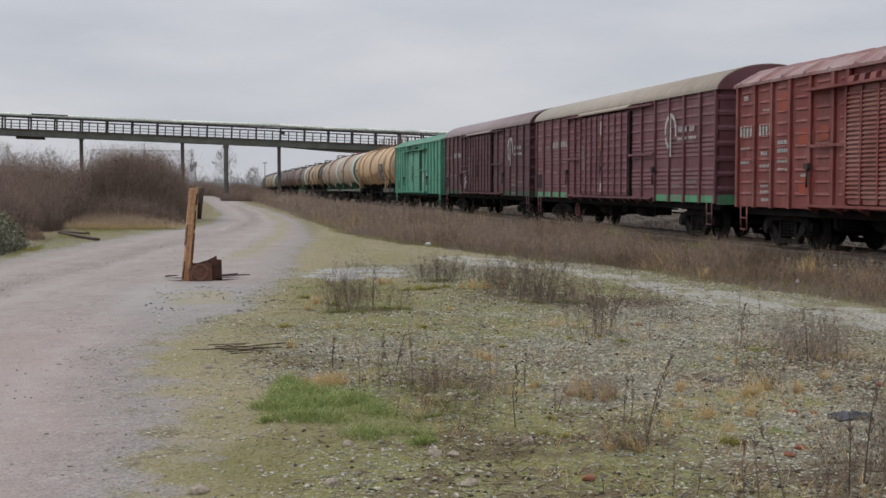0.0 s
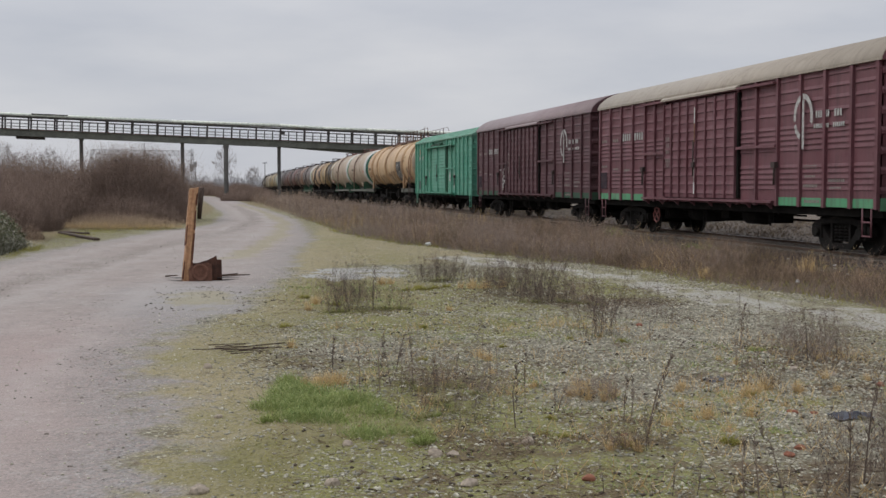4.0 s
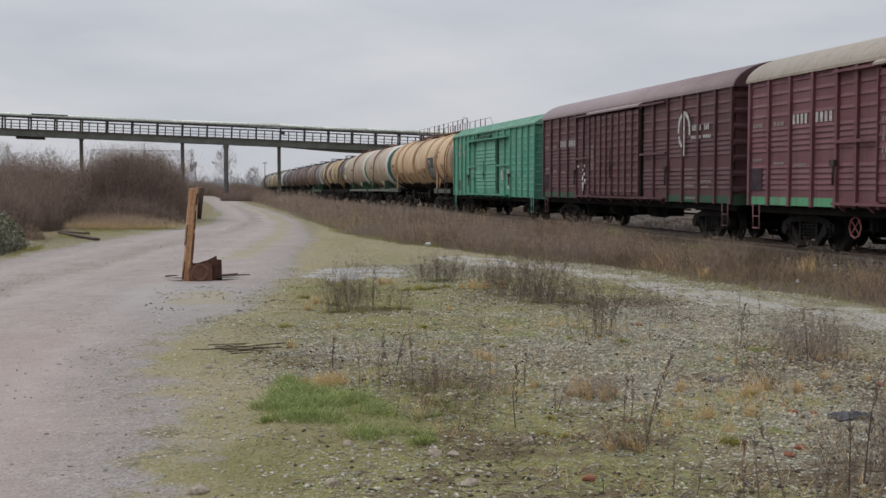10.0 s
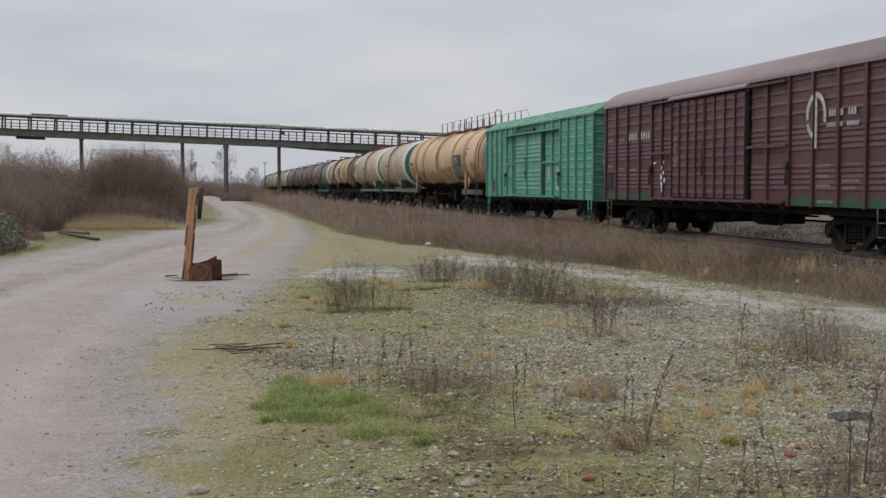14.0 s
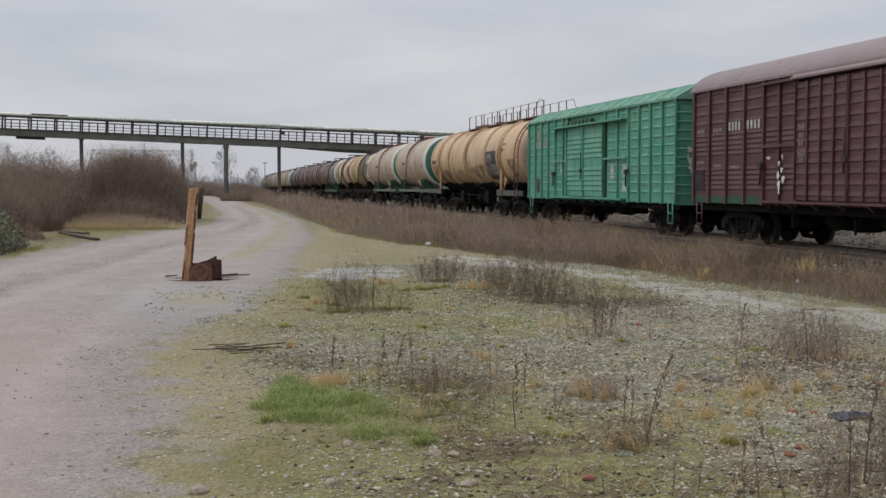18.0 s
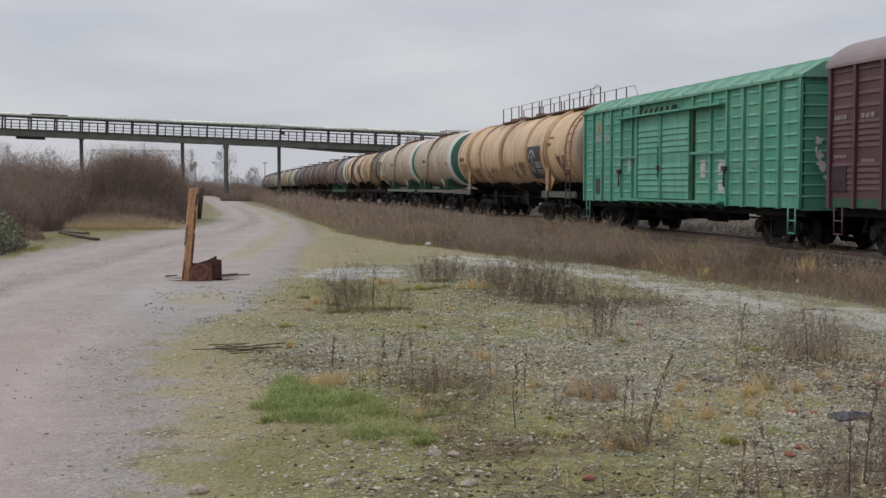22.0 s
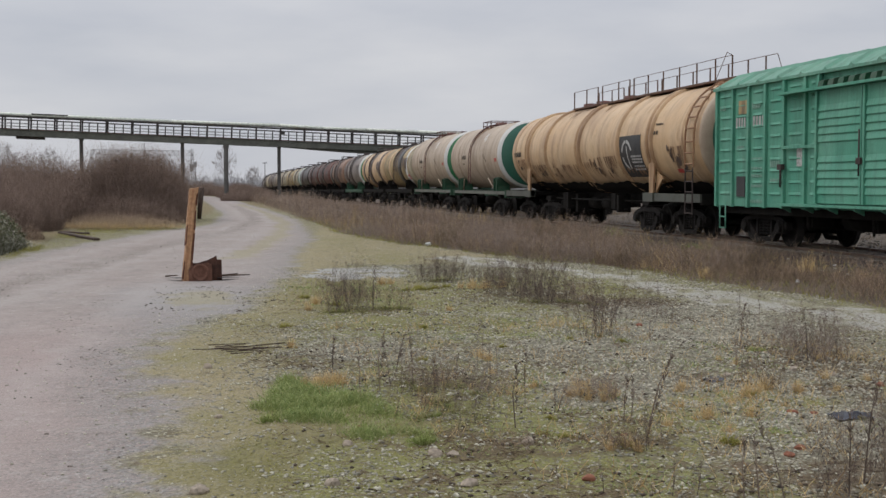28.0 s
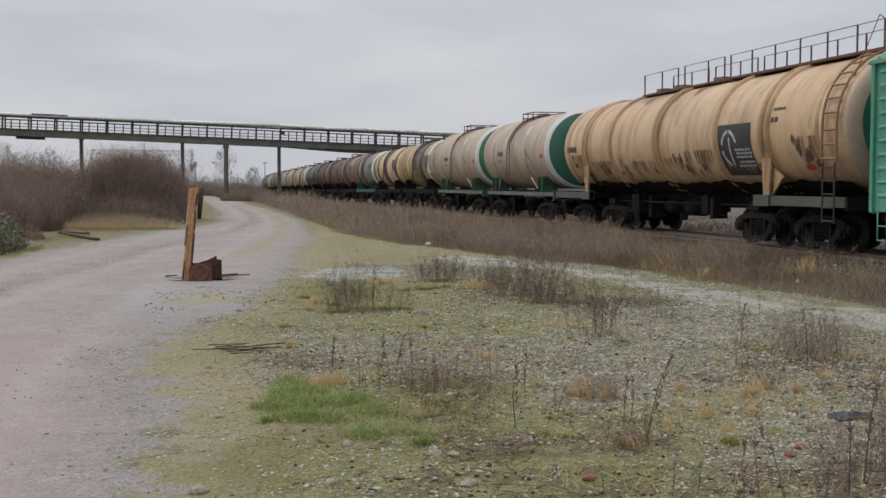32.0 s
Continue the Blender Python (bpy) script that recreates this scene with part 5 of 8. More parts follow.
for u, z, w, h in ((3.15, 2.5, 0.75, 0.42), (4.05, 2.55, 0.5, 0.4), (2.2, 3.35, 0.6, 0.5), (3.2, 1.3, 0.7, 0.5)):
    bm = B()
    bm.faces.new([bm.verts.new((-1.536, h2 - u - a * w, z + b * h)) for a, b in ((0.05, 0), (0.9, 0.1), (1, 0.8), (0.5, 1), (0, 0.7))])
    part("paint_patch", bm, "orange", car, "orange-red touched-up paint patch")


# ---- tank wagons ----
def ladder(bm, side, y0, y1, zc, r, z_low, a_top=88, rad=0.022):
    """Two strings and rungs that follow the tank's curve up to the top and hang straight down below its middle."""
    for y in (y0, y1):
        last = (side * (r + 0.09), y, z_low)
        for a in range(0, a_top + 1, 11):
            q = (side * (r + 0.09) * math.cos(radians(a)), y, zc + (r + 0.09) * math.sin(radians(a)))
            tube(bm, last, q, rad, seg=5)
            last = q
    z = z_low + 0.1
    while z < zc:
        tube(bm, (side * (r + 0.09), y0, z), (side * (r + 0.09), y1, z), rad * 0.8, seg=5)
        z += 0.32
    for a in range(8, a_top, 11):
        x, zz = side * (r + 0.09) * math.cos(radians(a)), zc + (r + 0.09) * math.sin(radians(a))
        tube(bm, (x, y0, zz), (x, y1, zz), rad * 0.8, seg=5)
    return bm


def dome(bm, y, s, r, zc, depth=0.36, seg=48, a0=0, a1=90):
    steps = [a0 + (a1 - a0) * k / 8 for k in range(9)]
    prof = [(y + s * depth * math.sin(radians(a)), max(0.002, r * max(0.0, math.cos(radians(a))) ** 0.75)) for a in steps]
    return lathe(bm, prof, zc, seg)


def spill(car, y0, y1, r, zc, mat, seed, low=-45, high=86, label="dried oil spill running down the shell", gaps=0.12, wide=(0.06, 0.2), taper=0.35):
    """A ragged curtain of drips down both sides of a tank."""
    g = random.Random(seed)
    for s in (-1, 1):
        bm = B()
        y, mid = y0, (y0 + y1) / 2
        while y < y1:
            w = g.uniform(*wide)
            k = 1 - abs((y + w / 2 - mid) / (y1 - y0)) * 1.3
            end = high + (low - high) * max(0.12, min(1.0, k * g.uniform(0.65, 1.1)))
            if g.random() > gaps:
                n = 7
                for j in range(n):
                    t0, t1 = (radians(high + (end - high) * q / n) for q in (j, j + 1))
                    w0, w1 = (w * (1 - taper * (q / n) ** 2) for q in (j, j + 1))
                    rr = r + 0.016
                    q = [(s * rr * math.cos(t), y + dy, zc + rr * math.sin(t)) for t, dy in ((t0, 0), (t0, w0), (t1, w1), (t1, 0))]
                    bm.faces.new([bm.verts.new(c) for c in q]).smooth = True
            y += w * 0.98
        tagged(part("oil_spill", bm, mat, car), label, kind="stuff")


def tank_wagon(label, along, shell, half=5.15, r=1.6, zc=2.98, near_head=None, ring=None, bands=(), frame="under", saddle=None, detail=True, platform="iron", marks=None):
    car = wagon_thing("tank_wagon", label, "tank wagon", along)
    seg = 48 if detail else 32
    part("shell", lathe(B(), [(-half, r), (-half * 0.5, r), (0, r), (half * 0.5, r), (half, r)], zc, seg), shell, car)
    split = 0 if not ring else 25
    if ring:
        part("head_rim", dome(B(), -half, -1, r, zc, seg=seg, a1=split), ring, car, "painted rim of the tank head")
        part("rim_band", lathe(B(), [(-half, r), (-half, r + 0.012), (-half + 0.17, r + 0.012), (-half + 0.17, r)], zc, seg), ring, car, "painted band at the shell's end")
    part("tank_head", dome(B(), -half, -1, r, zc, seg=seg, a0=split), near_head or shell, car)
    part("tank_head", dome(B(), half, 1, r, zc, seg=seg), shell, car)
    for y, w, mat in bands:
        part("shell_band", lathe(B(), [(y - w / 2, r), (y - w / 2, r + 0.014), (y + w / 2, r + 0.014), (y + w / 2, r)], zc, seg), mat, car)
    # seams between shell courses
    if detail:
        for y in (-half * 0.45, half * 0.1, half * 0.62):
            part("shell_seam", lathe(B(), [(y - 0.03, r), (y - 0.015, r + 0.012), (y + 0.015, r + 0.012), (y + 0.03, r)], zc, seg), shell, car)
    # dome hatch, catwalk and guard rail
    hatch = lathe(B(), [(-0.3, 0.002), (-0.3, 0.3), (0.0, 0.3)], 0, 16)
    for v in hatch.verts:
        v.co = Vector((v.co.x, v.co.z + 0.3, zc + r - 0.12 - v.co.y))
    part("hatch", hatch, platform, car)
    for y0 in (-0.5, 0.7):
        part("catwalk", box(B(), -0.75, 0.75, y0, y0 + 0.4, zc + r - 0.04, zc + r), platform, car)
    bm = B()
    for x in (-0.75, 0.75):
        for y in (-0.5, 0.3, 1.1):
            tube(bm, (x, y, zc + r - 0.18), (x, y, zc + r + 0.2), 0.022, seg=5)
        tube(bm, (x, -0.5, zc + r + 0.2), (x, 1.1, zc + r + 0.2), 0.022, seg=5)
    for y in (-0.5, 1.1):
        tube(bm, (-0.75, y, zc + r + 0.2), (0.75, y, zc + r + 0.2), 0.022, seg=5)
    part("guard_rail", bm, platform, car)
    for s in (-1, 1):
        part("ladder", ladder(B(), s, 0.1, 0.5, zc, r, 1.6), platform, car)
    # frame and cradles
    part("centre_sill", box(B(), -0.3, 0.3, -half - 0.35, half + 0.35, 0.95, 1.3), frame, car)
    for s in (-1, 1):
        part("side_sill", box(B(), *sorted((s * 1.18, s * 1.32)), -half - 0.3, half + 0.3, 1.08 if saddle else 1.02, 1.24), "sillgrey" if saddle else frame, car)
        e = box(B(), -1.35, 1.35, *sorted((s * (half + 0.25), s * (half + 0.4))), 0.95, 1.3)
        part("end_beam", e, frame, car)
        coupler(car, s * (half + 0.4), s)
        yc = s * (half - 1.35)
        for x in (-1, 1):
            bm = prism(B(), [(yc - 0.42, 1.24), (yc + 0.42, 1.24), (yc + 0.3, 1.5), (yc + 0.34, 1.9), (yc - 0.34, 1.9), (yc - 0.3, 1.5)], x * 0.75, x * 1.3)
            for q in (-0.3, 0.3):
                prism(bm, [(yc + q - 0.03, 1.24), (yc + q + 0.03, 1.24), (yc + q + 0.03, 1.86), (yc + q - 0.03, 1.86)], x * 1.3, x * 1.4)
            part("cradle", bm, saddle or frame, car)
        if saddle:
            for q in (-1, 1):
                st = B()
                tube(st, (q * 1.28, yc - s * 0.42, 1.25), (q * 1.42, yc - s * 1.2, 1.85), 0.032, seg=6)
                part("strut", st, "pinkgrey", car)
        bogie(car, s * 3.9, detail)
    bm = lathe(B(), [(-0.4, 0.01), (-0.4, 0.22), (0.5, 0.22), (0.5, 0.01)], 0.78, 12)
    for v in bm.verts:
        v.co.x -= 0.6
    part("air_tank", bm, "under", car)
    if marks:
        spill(car, -0.4, 1.3, r, zc, "rustdrip", int(along), 5, 86, "brown drip stains below the hatch", 0.45)
        bm = B()
        for k in range(6):
            patch(bm, 2.3 - k * 0.16, 2.42 - k * 0.16, -4, 3, r + 0.006, zc, 2)
        for k in range(3):
            patch(bm, 2.2 - k * 0.14, 2.3 - k * 0.14, -14, -11, r + 0.006, zc, 1)
            patch(bm, -2.3 - k * 0.2, -2.16 - k * 0.2, -2 - 5 * k, 3 - 5 * k, r + 0.006, zc, 2)
        part("stencil_marking", bm, "stencil_dark", car, "dark stencilled marks")
        bm = patch(B(), -4.7, -4.35, -12, -6, r + 0.006, zc, 3)
        part("hazard_mark", bm, "signred", car, "small red hazard mark")
        bm = patch(B(), -2.1, -1.9, 26, 42, r + 0.006, zc, 4)
        patch(bm, -1.75, -1.6, 30, 44, r + 0.006, zc, 4)
        part("white_mark", bm, "white", car, "slim white painted mark")
    return car


def eight_axle(along):
    half, r, zc = 10.3, 1.63, 2.93
    car = wagon_thing("eight_axle_tank_wagon", "long ochre tank wagon with stiffening hoops and rusty catwalk", "tank wagon", along)
    near, far = -10.55, 9.15
    part("shell", lathe(B(), [(near + (far - near) * k / 8, r) for k in range(9)], zc, 64), "ochre", car)
    part("head_rim", dome(B(), near, -1, r, zc, 0.3, 64, 0, 42), "pinkgrey", car, "pale rim of the tank head")
    part("tank_head", dome(B(), near, -1, r, zc, 0.3, 64, 42), "headgreen", car, "dark green tank head")
    part("tank_head", dome(B(), far, 1, r, zc, 0.3, 64), "ochre", car)
    for y, pair in ((6.75, 1), (4.1, 0), (0.1, 1), (-4.1, 0), (-6.9, 1), (8.6, 0), (-9.4, 0)):
        for dy in ((-0.16, 0.16) if pair else (0.0,)):
            k = 0.085 if abs(y) < 8 else 0.014
            part("hoop", lathe(B(), [(y + dy - 0.09, r), (y + dy - 0.06, r + k), (y + dy + 0.06, r + k), (y + dy + 0.09, r)], zc, 64), "hoop", car)
    # black belly with an uneven upper edge
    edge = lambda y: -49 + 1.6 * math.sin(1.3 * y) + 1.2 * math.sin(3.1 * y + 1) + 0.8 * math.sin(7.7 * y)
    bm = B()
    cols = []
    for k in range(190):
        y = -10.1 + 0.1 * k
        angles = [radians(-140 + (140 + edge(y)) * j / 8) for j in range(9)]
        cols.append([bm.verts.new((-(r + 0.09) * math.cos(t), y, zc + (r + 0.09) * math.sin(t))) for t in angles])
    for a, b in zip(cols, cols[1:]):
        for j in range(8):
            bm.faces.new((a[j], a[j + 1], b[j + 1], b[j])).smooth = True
    part("belly_cover", bm, "under", car, "black underside with an uneven upper edge")
    # catwalk with two rows of posts
    bm = B()
    zt = zc + r - 0.01
    for y0, y1, dz in ((-10.6, -2.6, 0.02), (-2.4, 0.6, 0.0), (0.9, 3.9, 0.0)):
        box(bm, -0.55, 0.55, y0, y1, zt + dz, zt + dz + 0.06)
        for y in (y0 + 0.2, (y0 + y1) / 2, y1 - 0.2):
            box(bm, -0.5, 0.5, y - 0.04, y + 0.04, zc + r - 0.1, zt + dz)
    part("catwalk", bm, "rustiron", car, "rusty dark catwalk")
    rail_stops = [(-10.3, -9.2, -7.9, -6.6, -5.3, -4.0, -2.7), (-2.3, -1.2, 0.5), (1.0, 2.3, 3.8)]
    for x in (-0.52, 0.52):
        for run_y in rail_stops:
            bm = B()
            for y in run_y:
                tube(bm, (x, y, zt), (x, y, zt + 0.7), 0.026, seg=5)
            tube(bm, (x, run_y[0], zt + 0.7), (x, run_y[-1], zt + 0.7), 0.010, seg=5)
            part("guard_rail", bm, "rustiron", car)
        bm = B()
        tube(bm, (x, -10.3, zt + 0.7), (x * 1.5, -10.5, zt + 0.75), 0.011, seg=5)
        tube(bm, (x * 1.5, -10.5, zt + 0.75), (x * 2.5, -10.4, zt - 0.6), 0.011, seg=5)
        part("grab_rail", bm, "rustiron", car)
    for y in (-1.2, 1.7, 3.2):
        hatch = lathe(B(), [(0.0, 0.32), (0.2, 0.32), (0.24, 0.002)], 0, 16)
        for v in hatch.verts:
            v.co = Vector((v.co.x, y + v.co.z, zc + r + v.co.y))
        part("hatch", hatch, "rustred", car)
    for s in (-1, 1):
        part("ladder", ladder(B(), s, -10.4, -9.8, zc, r, 2.05, rad=0.032), "rustdrip", car, "rust-stained ladder over the tank's end")
        bm = B()
        for y in (-10.35, -9.85):
            tube(bm, (s * (r + 0.09), y, 0.7), (s * (r + 0.09), y, 2.05), 0.024, seg=5)
        for k in range(5):
            tube(bm, (s * (r + 0.09), -10.35, 0.75 + 0.3 * k), (s * (r + 0.09), -9.85, 0.75 + 0.3 * k), 0.02, seg=5)
        part("ladder_foot", bm, "iron", car, "dark lower end of the ladder")
    # legs down to the end platforms
    for y in (6.75, -6.9):
        d = 1 if y > 0 else -1
        for s in (-1, 1):
            bm = prism(B(), [(y - 0.14, 1.28), (y + 0.14, 1.28), (y + 0.22, 1.95), (y + 0.24, 2.5), (y - 0.24, 2.5), (y - 0.22, 1.95)], s * 1.5, s * 1.56)
            prism(bm, [(y + d * 0.12, 1.28), (y + d * 0.66, 1.74), (y + d * 0.18, 1.98)], s * 1.4, s * 1.46)
            part("cradle_leg", bm, "hoop", car)
    for y0, y1 in ((6.4, 10.5), (-10.5, -6.3)):
        for s in (-1, 1):
            bm = box(B(), *sorted((s * 1.4, s * 1.55)), y0, y1, 1.05, 1.29)
            box(bm, *sorted((s * 1.38, s * 1.6)), y0, y0 + 0.8, 1.03, 1.31) if y0 > 0 else box(bm, *sorted((s * 1.38, s * 1.6)), y1 - 0.8, y1, 1.03, 1.31)
            part("side_sill", bm, "silldark", car)
        part("end_platform", box(B(), -1.4, 1.4, y0 + 0.1, y1 - 0.1, 1.1, 1.26), "under", car)
    part("centre_sill", box(B(), -0.35, 0.35, -10.6, 10.6, 0.9, 1.3), "under", car)
    for yc in (-8.75, -5.55, 5.05, 8.25):
        bogie(car, yc)
    for s in (-1, 1):
        coupler(car, s * 10.45, s)
        part("end_beam", box(B(), -1.5, 1.5, *sorted((s * 10.4, s * 10.55)), 0.98, 1.3), "under", car)
        part("span_bolster", box(B(), -0.5, 0.5, s * 6.6 - 2.2, s * 6.6 + 2.2, 0.86, 1.06), "under", car)
    for y, rad in ((-0.2, 0.26), (1.4, 0.22)):
        bm = lathe(B(), [(y - 0.5, 0.01), (y - 0.5, rad), (y + 0.5, rad), (y + 0.5, 0.01)], 0.86, 16)
        for v in bm.verts:
            v.co.x -= 0.35
        part("air_tank", bm, "under", car)
    for y, w, z0, z1, x in ((3.1, 0.3, 0.62, 1.25, -0.9), (-2.3, 0.22, 0.7, 1.25, -0.9), (2.3, 0.12, 0.5, 1.2, -0.7), (-3.0, 0.1, 0.6, 1.2, -1.0), (0.5, 0.5, 0.7, 0.92, 0.6)):
        bm = box(B(), x - 0.2, x + 0.25, y - w, y + w, z0, z1)
        tube(bm, (x, y - w - 0.3, z0 + 0.1), (x, y + w + 0.3, z0 + 0.1), 0.03, seg=6)
        part("hanging_gear", bm, "under", car)
    part("brake_pipe", tube(B(), (-0.95, -6.0, 1.0), (-0.95, 6.0, 1.0), 0.035, seg=6), "under", car)
    # sign plate with broken ring and bars
    part("sign_panel", patch(B(), -6.15, -4.25, -43, 8, r + 0.012, zc, 12), "signblack", car, "black painted panel")
    bm = B()
    cy, rr = -4.9, 0.5
    for a0, a1 in ((20, 85), (95, 165), (185, 250)):
        for k in range(8):
            t0, t1 = (radians(a0 + (a1 - a0) * j / 8) for j in (k, k + 1))
            q = []
            for rad, t in ((rr, t0), (rr - 0.1, t0), (rr - 0.1, t1), (rr, t1)):
                ang = radians(-15) + rad * 1.05 * math.sin(t) / r
                q.append((-(r + 0.02) * math.cos(ang), cy - rad * 0.95 * math.cos(t), zc + (r + 0.02) * math.sin(ang)))
            bm.faces.new([bm.verts.new(c) for c in q])
    patch(bm, cy - 0.06, cy + 0.02, -31, -4, r + 0.02, zc, 6)
    for a, y1 in ((-17, -5.2), (-20.5, -5.25), (-24, -5.2), (-29, -5.25), (-33, -5.2)):
        for k in range(6):
            patch(bm, y1 - 0.15 * k - 0.11, y1 - 0.15 * k, a, a + 2.2, r + 0.02, zc, 1)
    part("painted_emblem", bm, "stencil", car, "white broken ring emblem with bars")
    bm = B()
    for k in range(5):
        patch(bm, 8.6 - 0.22 * k, 8.76 - 0.22 * k, -6, 1, r + 0.016, zc, 2)
        patch(bm, -7.35 - 0.12 * k, -7.27 - 0.12 * k, 16, 18.5, r + 0.016, zc, 1)
    patch(bm, 8.1, 8.3, -15, -11, r + 0.016, zc, 2)
    patch(bm, 7.9, 8.15, -27, -21, r + 0.016, zc, 2)
    patch(bm, -7.55, -7.42, 6, 10, r + 0.016, zc, 2)
    patch(bm, -7.35, -7.22, 6, 10, r + 0.016, zc, 2)
    part("stencil_marking", bm, "stencil_dark", car, "dark stencilled marks")
    # worn dark patches with ragged outlines: a large one beside the ladder, smaller runs along the flank
    rng = random.Random(5)
    spots = [(-8.5, -17, 0.17, 9, "brown"), (-8.85, -25, 0.3, 7, "brown"), (-9.15, -32, 0.22, 5, "brown"), (-8.25, -10, 0.09, 5, "brown"), (-9.0, -20, 0.12, 10, "brown"), (-8.7, -30, 0.16, 6, "oilstain"),
             (-1.55, -22, 0.1, 8, "brown"), (-1.75, -33, 0.16, 7, "brown"), (4.9, -33, 0.3, 5, "brown"), (5.35, -36, 0.22, 4, "brown"), (-2.9, -33, 0.13, 6, "brown"), (-3.2, -20, 0.06, 7, "oilstain")]
    spots += [(rng.uniform(-4.0, 6.0), rng.uniform(-40, -20), rng.uniform(0.05, 0.22), rng.uniform(3, 9), "oilstain") for _ in range(16)]
    spots += [(rng.uniform(-2.5, 3.5), rng.uniform(30, 60), rng.uniform(0.04, 0.12), rng.uniform(5, 14), "oilstain") for _ in range(5)]
    for y, a, sy, sa, mat in spots:
        bm = B()
        pts = []
        for k in range(34):
            t = k * math.tau / 34
            m = 0.7 + 0.14 * math.sin(2 * t + y) + 0.12 * math.sin(5 * t + a) + 0.1 * math.sin(9 * t + 3 * a) + rng.uniform(-0.1, 0.1)
            ang = radians(a + sa * m * math.sin(t))
            pts.append(bm.verts.new((-(r + 0.008) * math.cos(ang), y + sy * m * math.cos(t), zc + (r + 0.008) * math.sin(ang))))
        bm.faces.new(pts)
        part("worn_patch", bm, mat, car, "bare patch of worn dark paint" if mat == "brown" else "brown oil stain on the shell")
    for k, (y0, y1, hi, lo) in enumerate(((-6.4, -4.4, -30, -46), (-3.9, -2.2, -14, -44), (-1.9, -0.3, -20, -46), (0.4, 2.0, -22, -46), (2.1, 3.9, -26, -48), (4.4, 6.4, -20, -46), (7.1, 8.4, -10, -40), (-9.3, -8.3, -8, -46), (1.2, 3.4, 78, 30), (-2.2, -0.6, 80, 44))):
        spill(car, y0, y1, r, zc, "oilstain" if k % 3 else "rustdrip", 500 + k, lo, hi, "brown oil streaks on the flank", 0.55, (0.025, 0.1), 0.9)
    bm = patch(B(), -8.9, -8.5, -38, -33, r + 0.016, zc, 3)
    part("hazard_mark", bm, "signred", car, "small red hazard mark")
    return car


eight_axle(93.37)
tank_wagon("pale pinkish-grey tank wagon with white-rimmed head and green frame", 110.3, "pinkgrey", near_head="headgreen", ring="white", frame="framegreen", saddle="framegreen", marks=True, platform="rustred")
tank_wagon("pale pinkish-grey tank wagon with white-rimmed head and green frame", 122.25, "pinkgrey", near_head="bandgreen", ring="white", frame="framegreen", saddle="framegreen", marks=True, platform="rustred")
FAR_TANKS = (
    ("yellow tank wagon with black spill bands", "yellow", "cream", "cream", ((-1.6, 1.5, "blackband"), (2.6, 0.6, "ochre"), (-4.2, 0.7, "white")), "under"),
    ("ochre tank wagon with dark spill bands", "ochre", None, None, ((-4.4, 0.9, "brown"), (0.2, 1.6, "brown"), (3.6, 0.7, "blackband")), "under"),
    ("grey tank wagon with white-rimmed head and green frame", "greytank", "bandgreen", "white", ((3.6, 1.6, "brown"), (0.4, 1.4, "brown")), "framegreen"),
    ("peach tank wagon with brown spill bands", "peach", None, None, ((-0.5, 2.4, "brown"), (3.9, 1.6, "blackband")), "under"),
    ("rust-red tank wagon with black spill bands", "rustred", None, None, ((0.3, 1.8, "blackband"), (4.2, 1.2, "greytank")), "under"),
    ("dark rust-red tank wagon with black end", "rustred", None, None, ((-3.6, 1.4, "blackband"), (3.4, 2.0, "brown")), "under"),
    ("oil-black tank wagon with a brown band", "blackband", None, None, ((1.8, 1.2, "brown"),), "under"),
    ("cream tank wagon with pale green head", "cream", "green", "white", ((-4.4, 0.6, "green"), (1.0, 1.0, "yellow")), "under"),
    ("yellow tank wagon streaked with grime", "yellow", None, None, ((1.5, 0.7, "cream"),), "under"),
    ("cream tank wagon with a brown band", "cream", None, None, ((3.0, 0.8, "brown"),), "under"),
    ("cream tank wagon streaked with grime", "cream", None, None, ((-2.0, 1.0, "greytank"), (2.4, 0.7, "brown")), "under"),
    ("grey tank wagon with brown bands", "greytank", None, None, ((0.0, 1.0, "brown"), (-3.6, 0.8, "cream")), "under"),
    ("dark brown tank wagon with cream band", "brown", None, None, ((-1.0, 1.0, "cream"),), "under"),
    ("plain cream four-axle tank wagon", "cream", None, None, (), "under"),
    ("dark brown tank wagon with pale bands", "brown", None, None, ((1.0, 1.2, "greytank"),), "under"),
    ("plain grey four-axle tank wagon", "greytank", None, None, (), "under"),
    ("rust-red tank wagon with one grey band", "rustred", None, None, ((1.0, 1.2, "greytank"),), "under"),
    ("plain cream four-axle tank wagon", "cream", None, None, (), "under"),
    ("plain grey four-axle tank wagon", "greytank", None, None, (), "under"),
)
for n, (label, shell, head, ring, tank_bands, fr) in enumerate(FAR_TANKS):
    car = tank_wagon(label, 134.3 + 12.02 * n, shell, near_head=head, ring=ring, bands=tank_bands, frame=fr, detail=False, r=1.5, zc=2.86)
    if n == 0:
        part("hazard_mark", patch(B(), -4.9, -4.2, -38, -24, 1.51, 2.86, 3), "signred", car, "red hazard mark low on the shell")
    if n < 13:
        spill(car, -0.9 - 0.2 * (n % 3), 1.3 + 0.25 * (n % 4), 1.5, 2.86, "blackband" if n % 3 else "brown", 300 + n, -60)
        spill(car, -4.6, -2.6 - 0.3 * (n % 3), 1.5, 2.86, "brown", 340 + n, -35, 20, gaps=0.45)


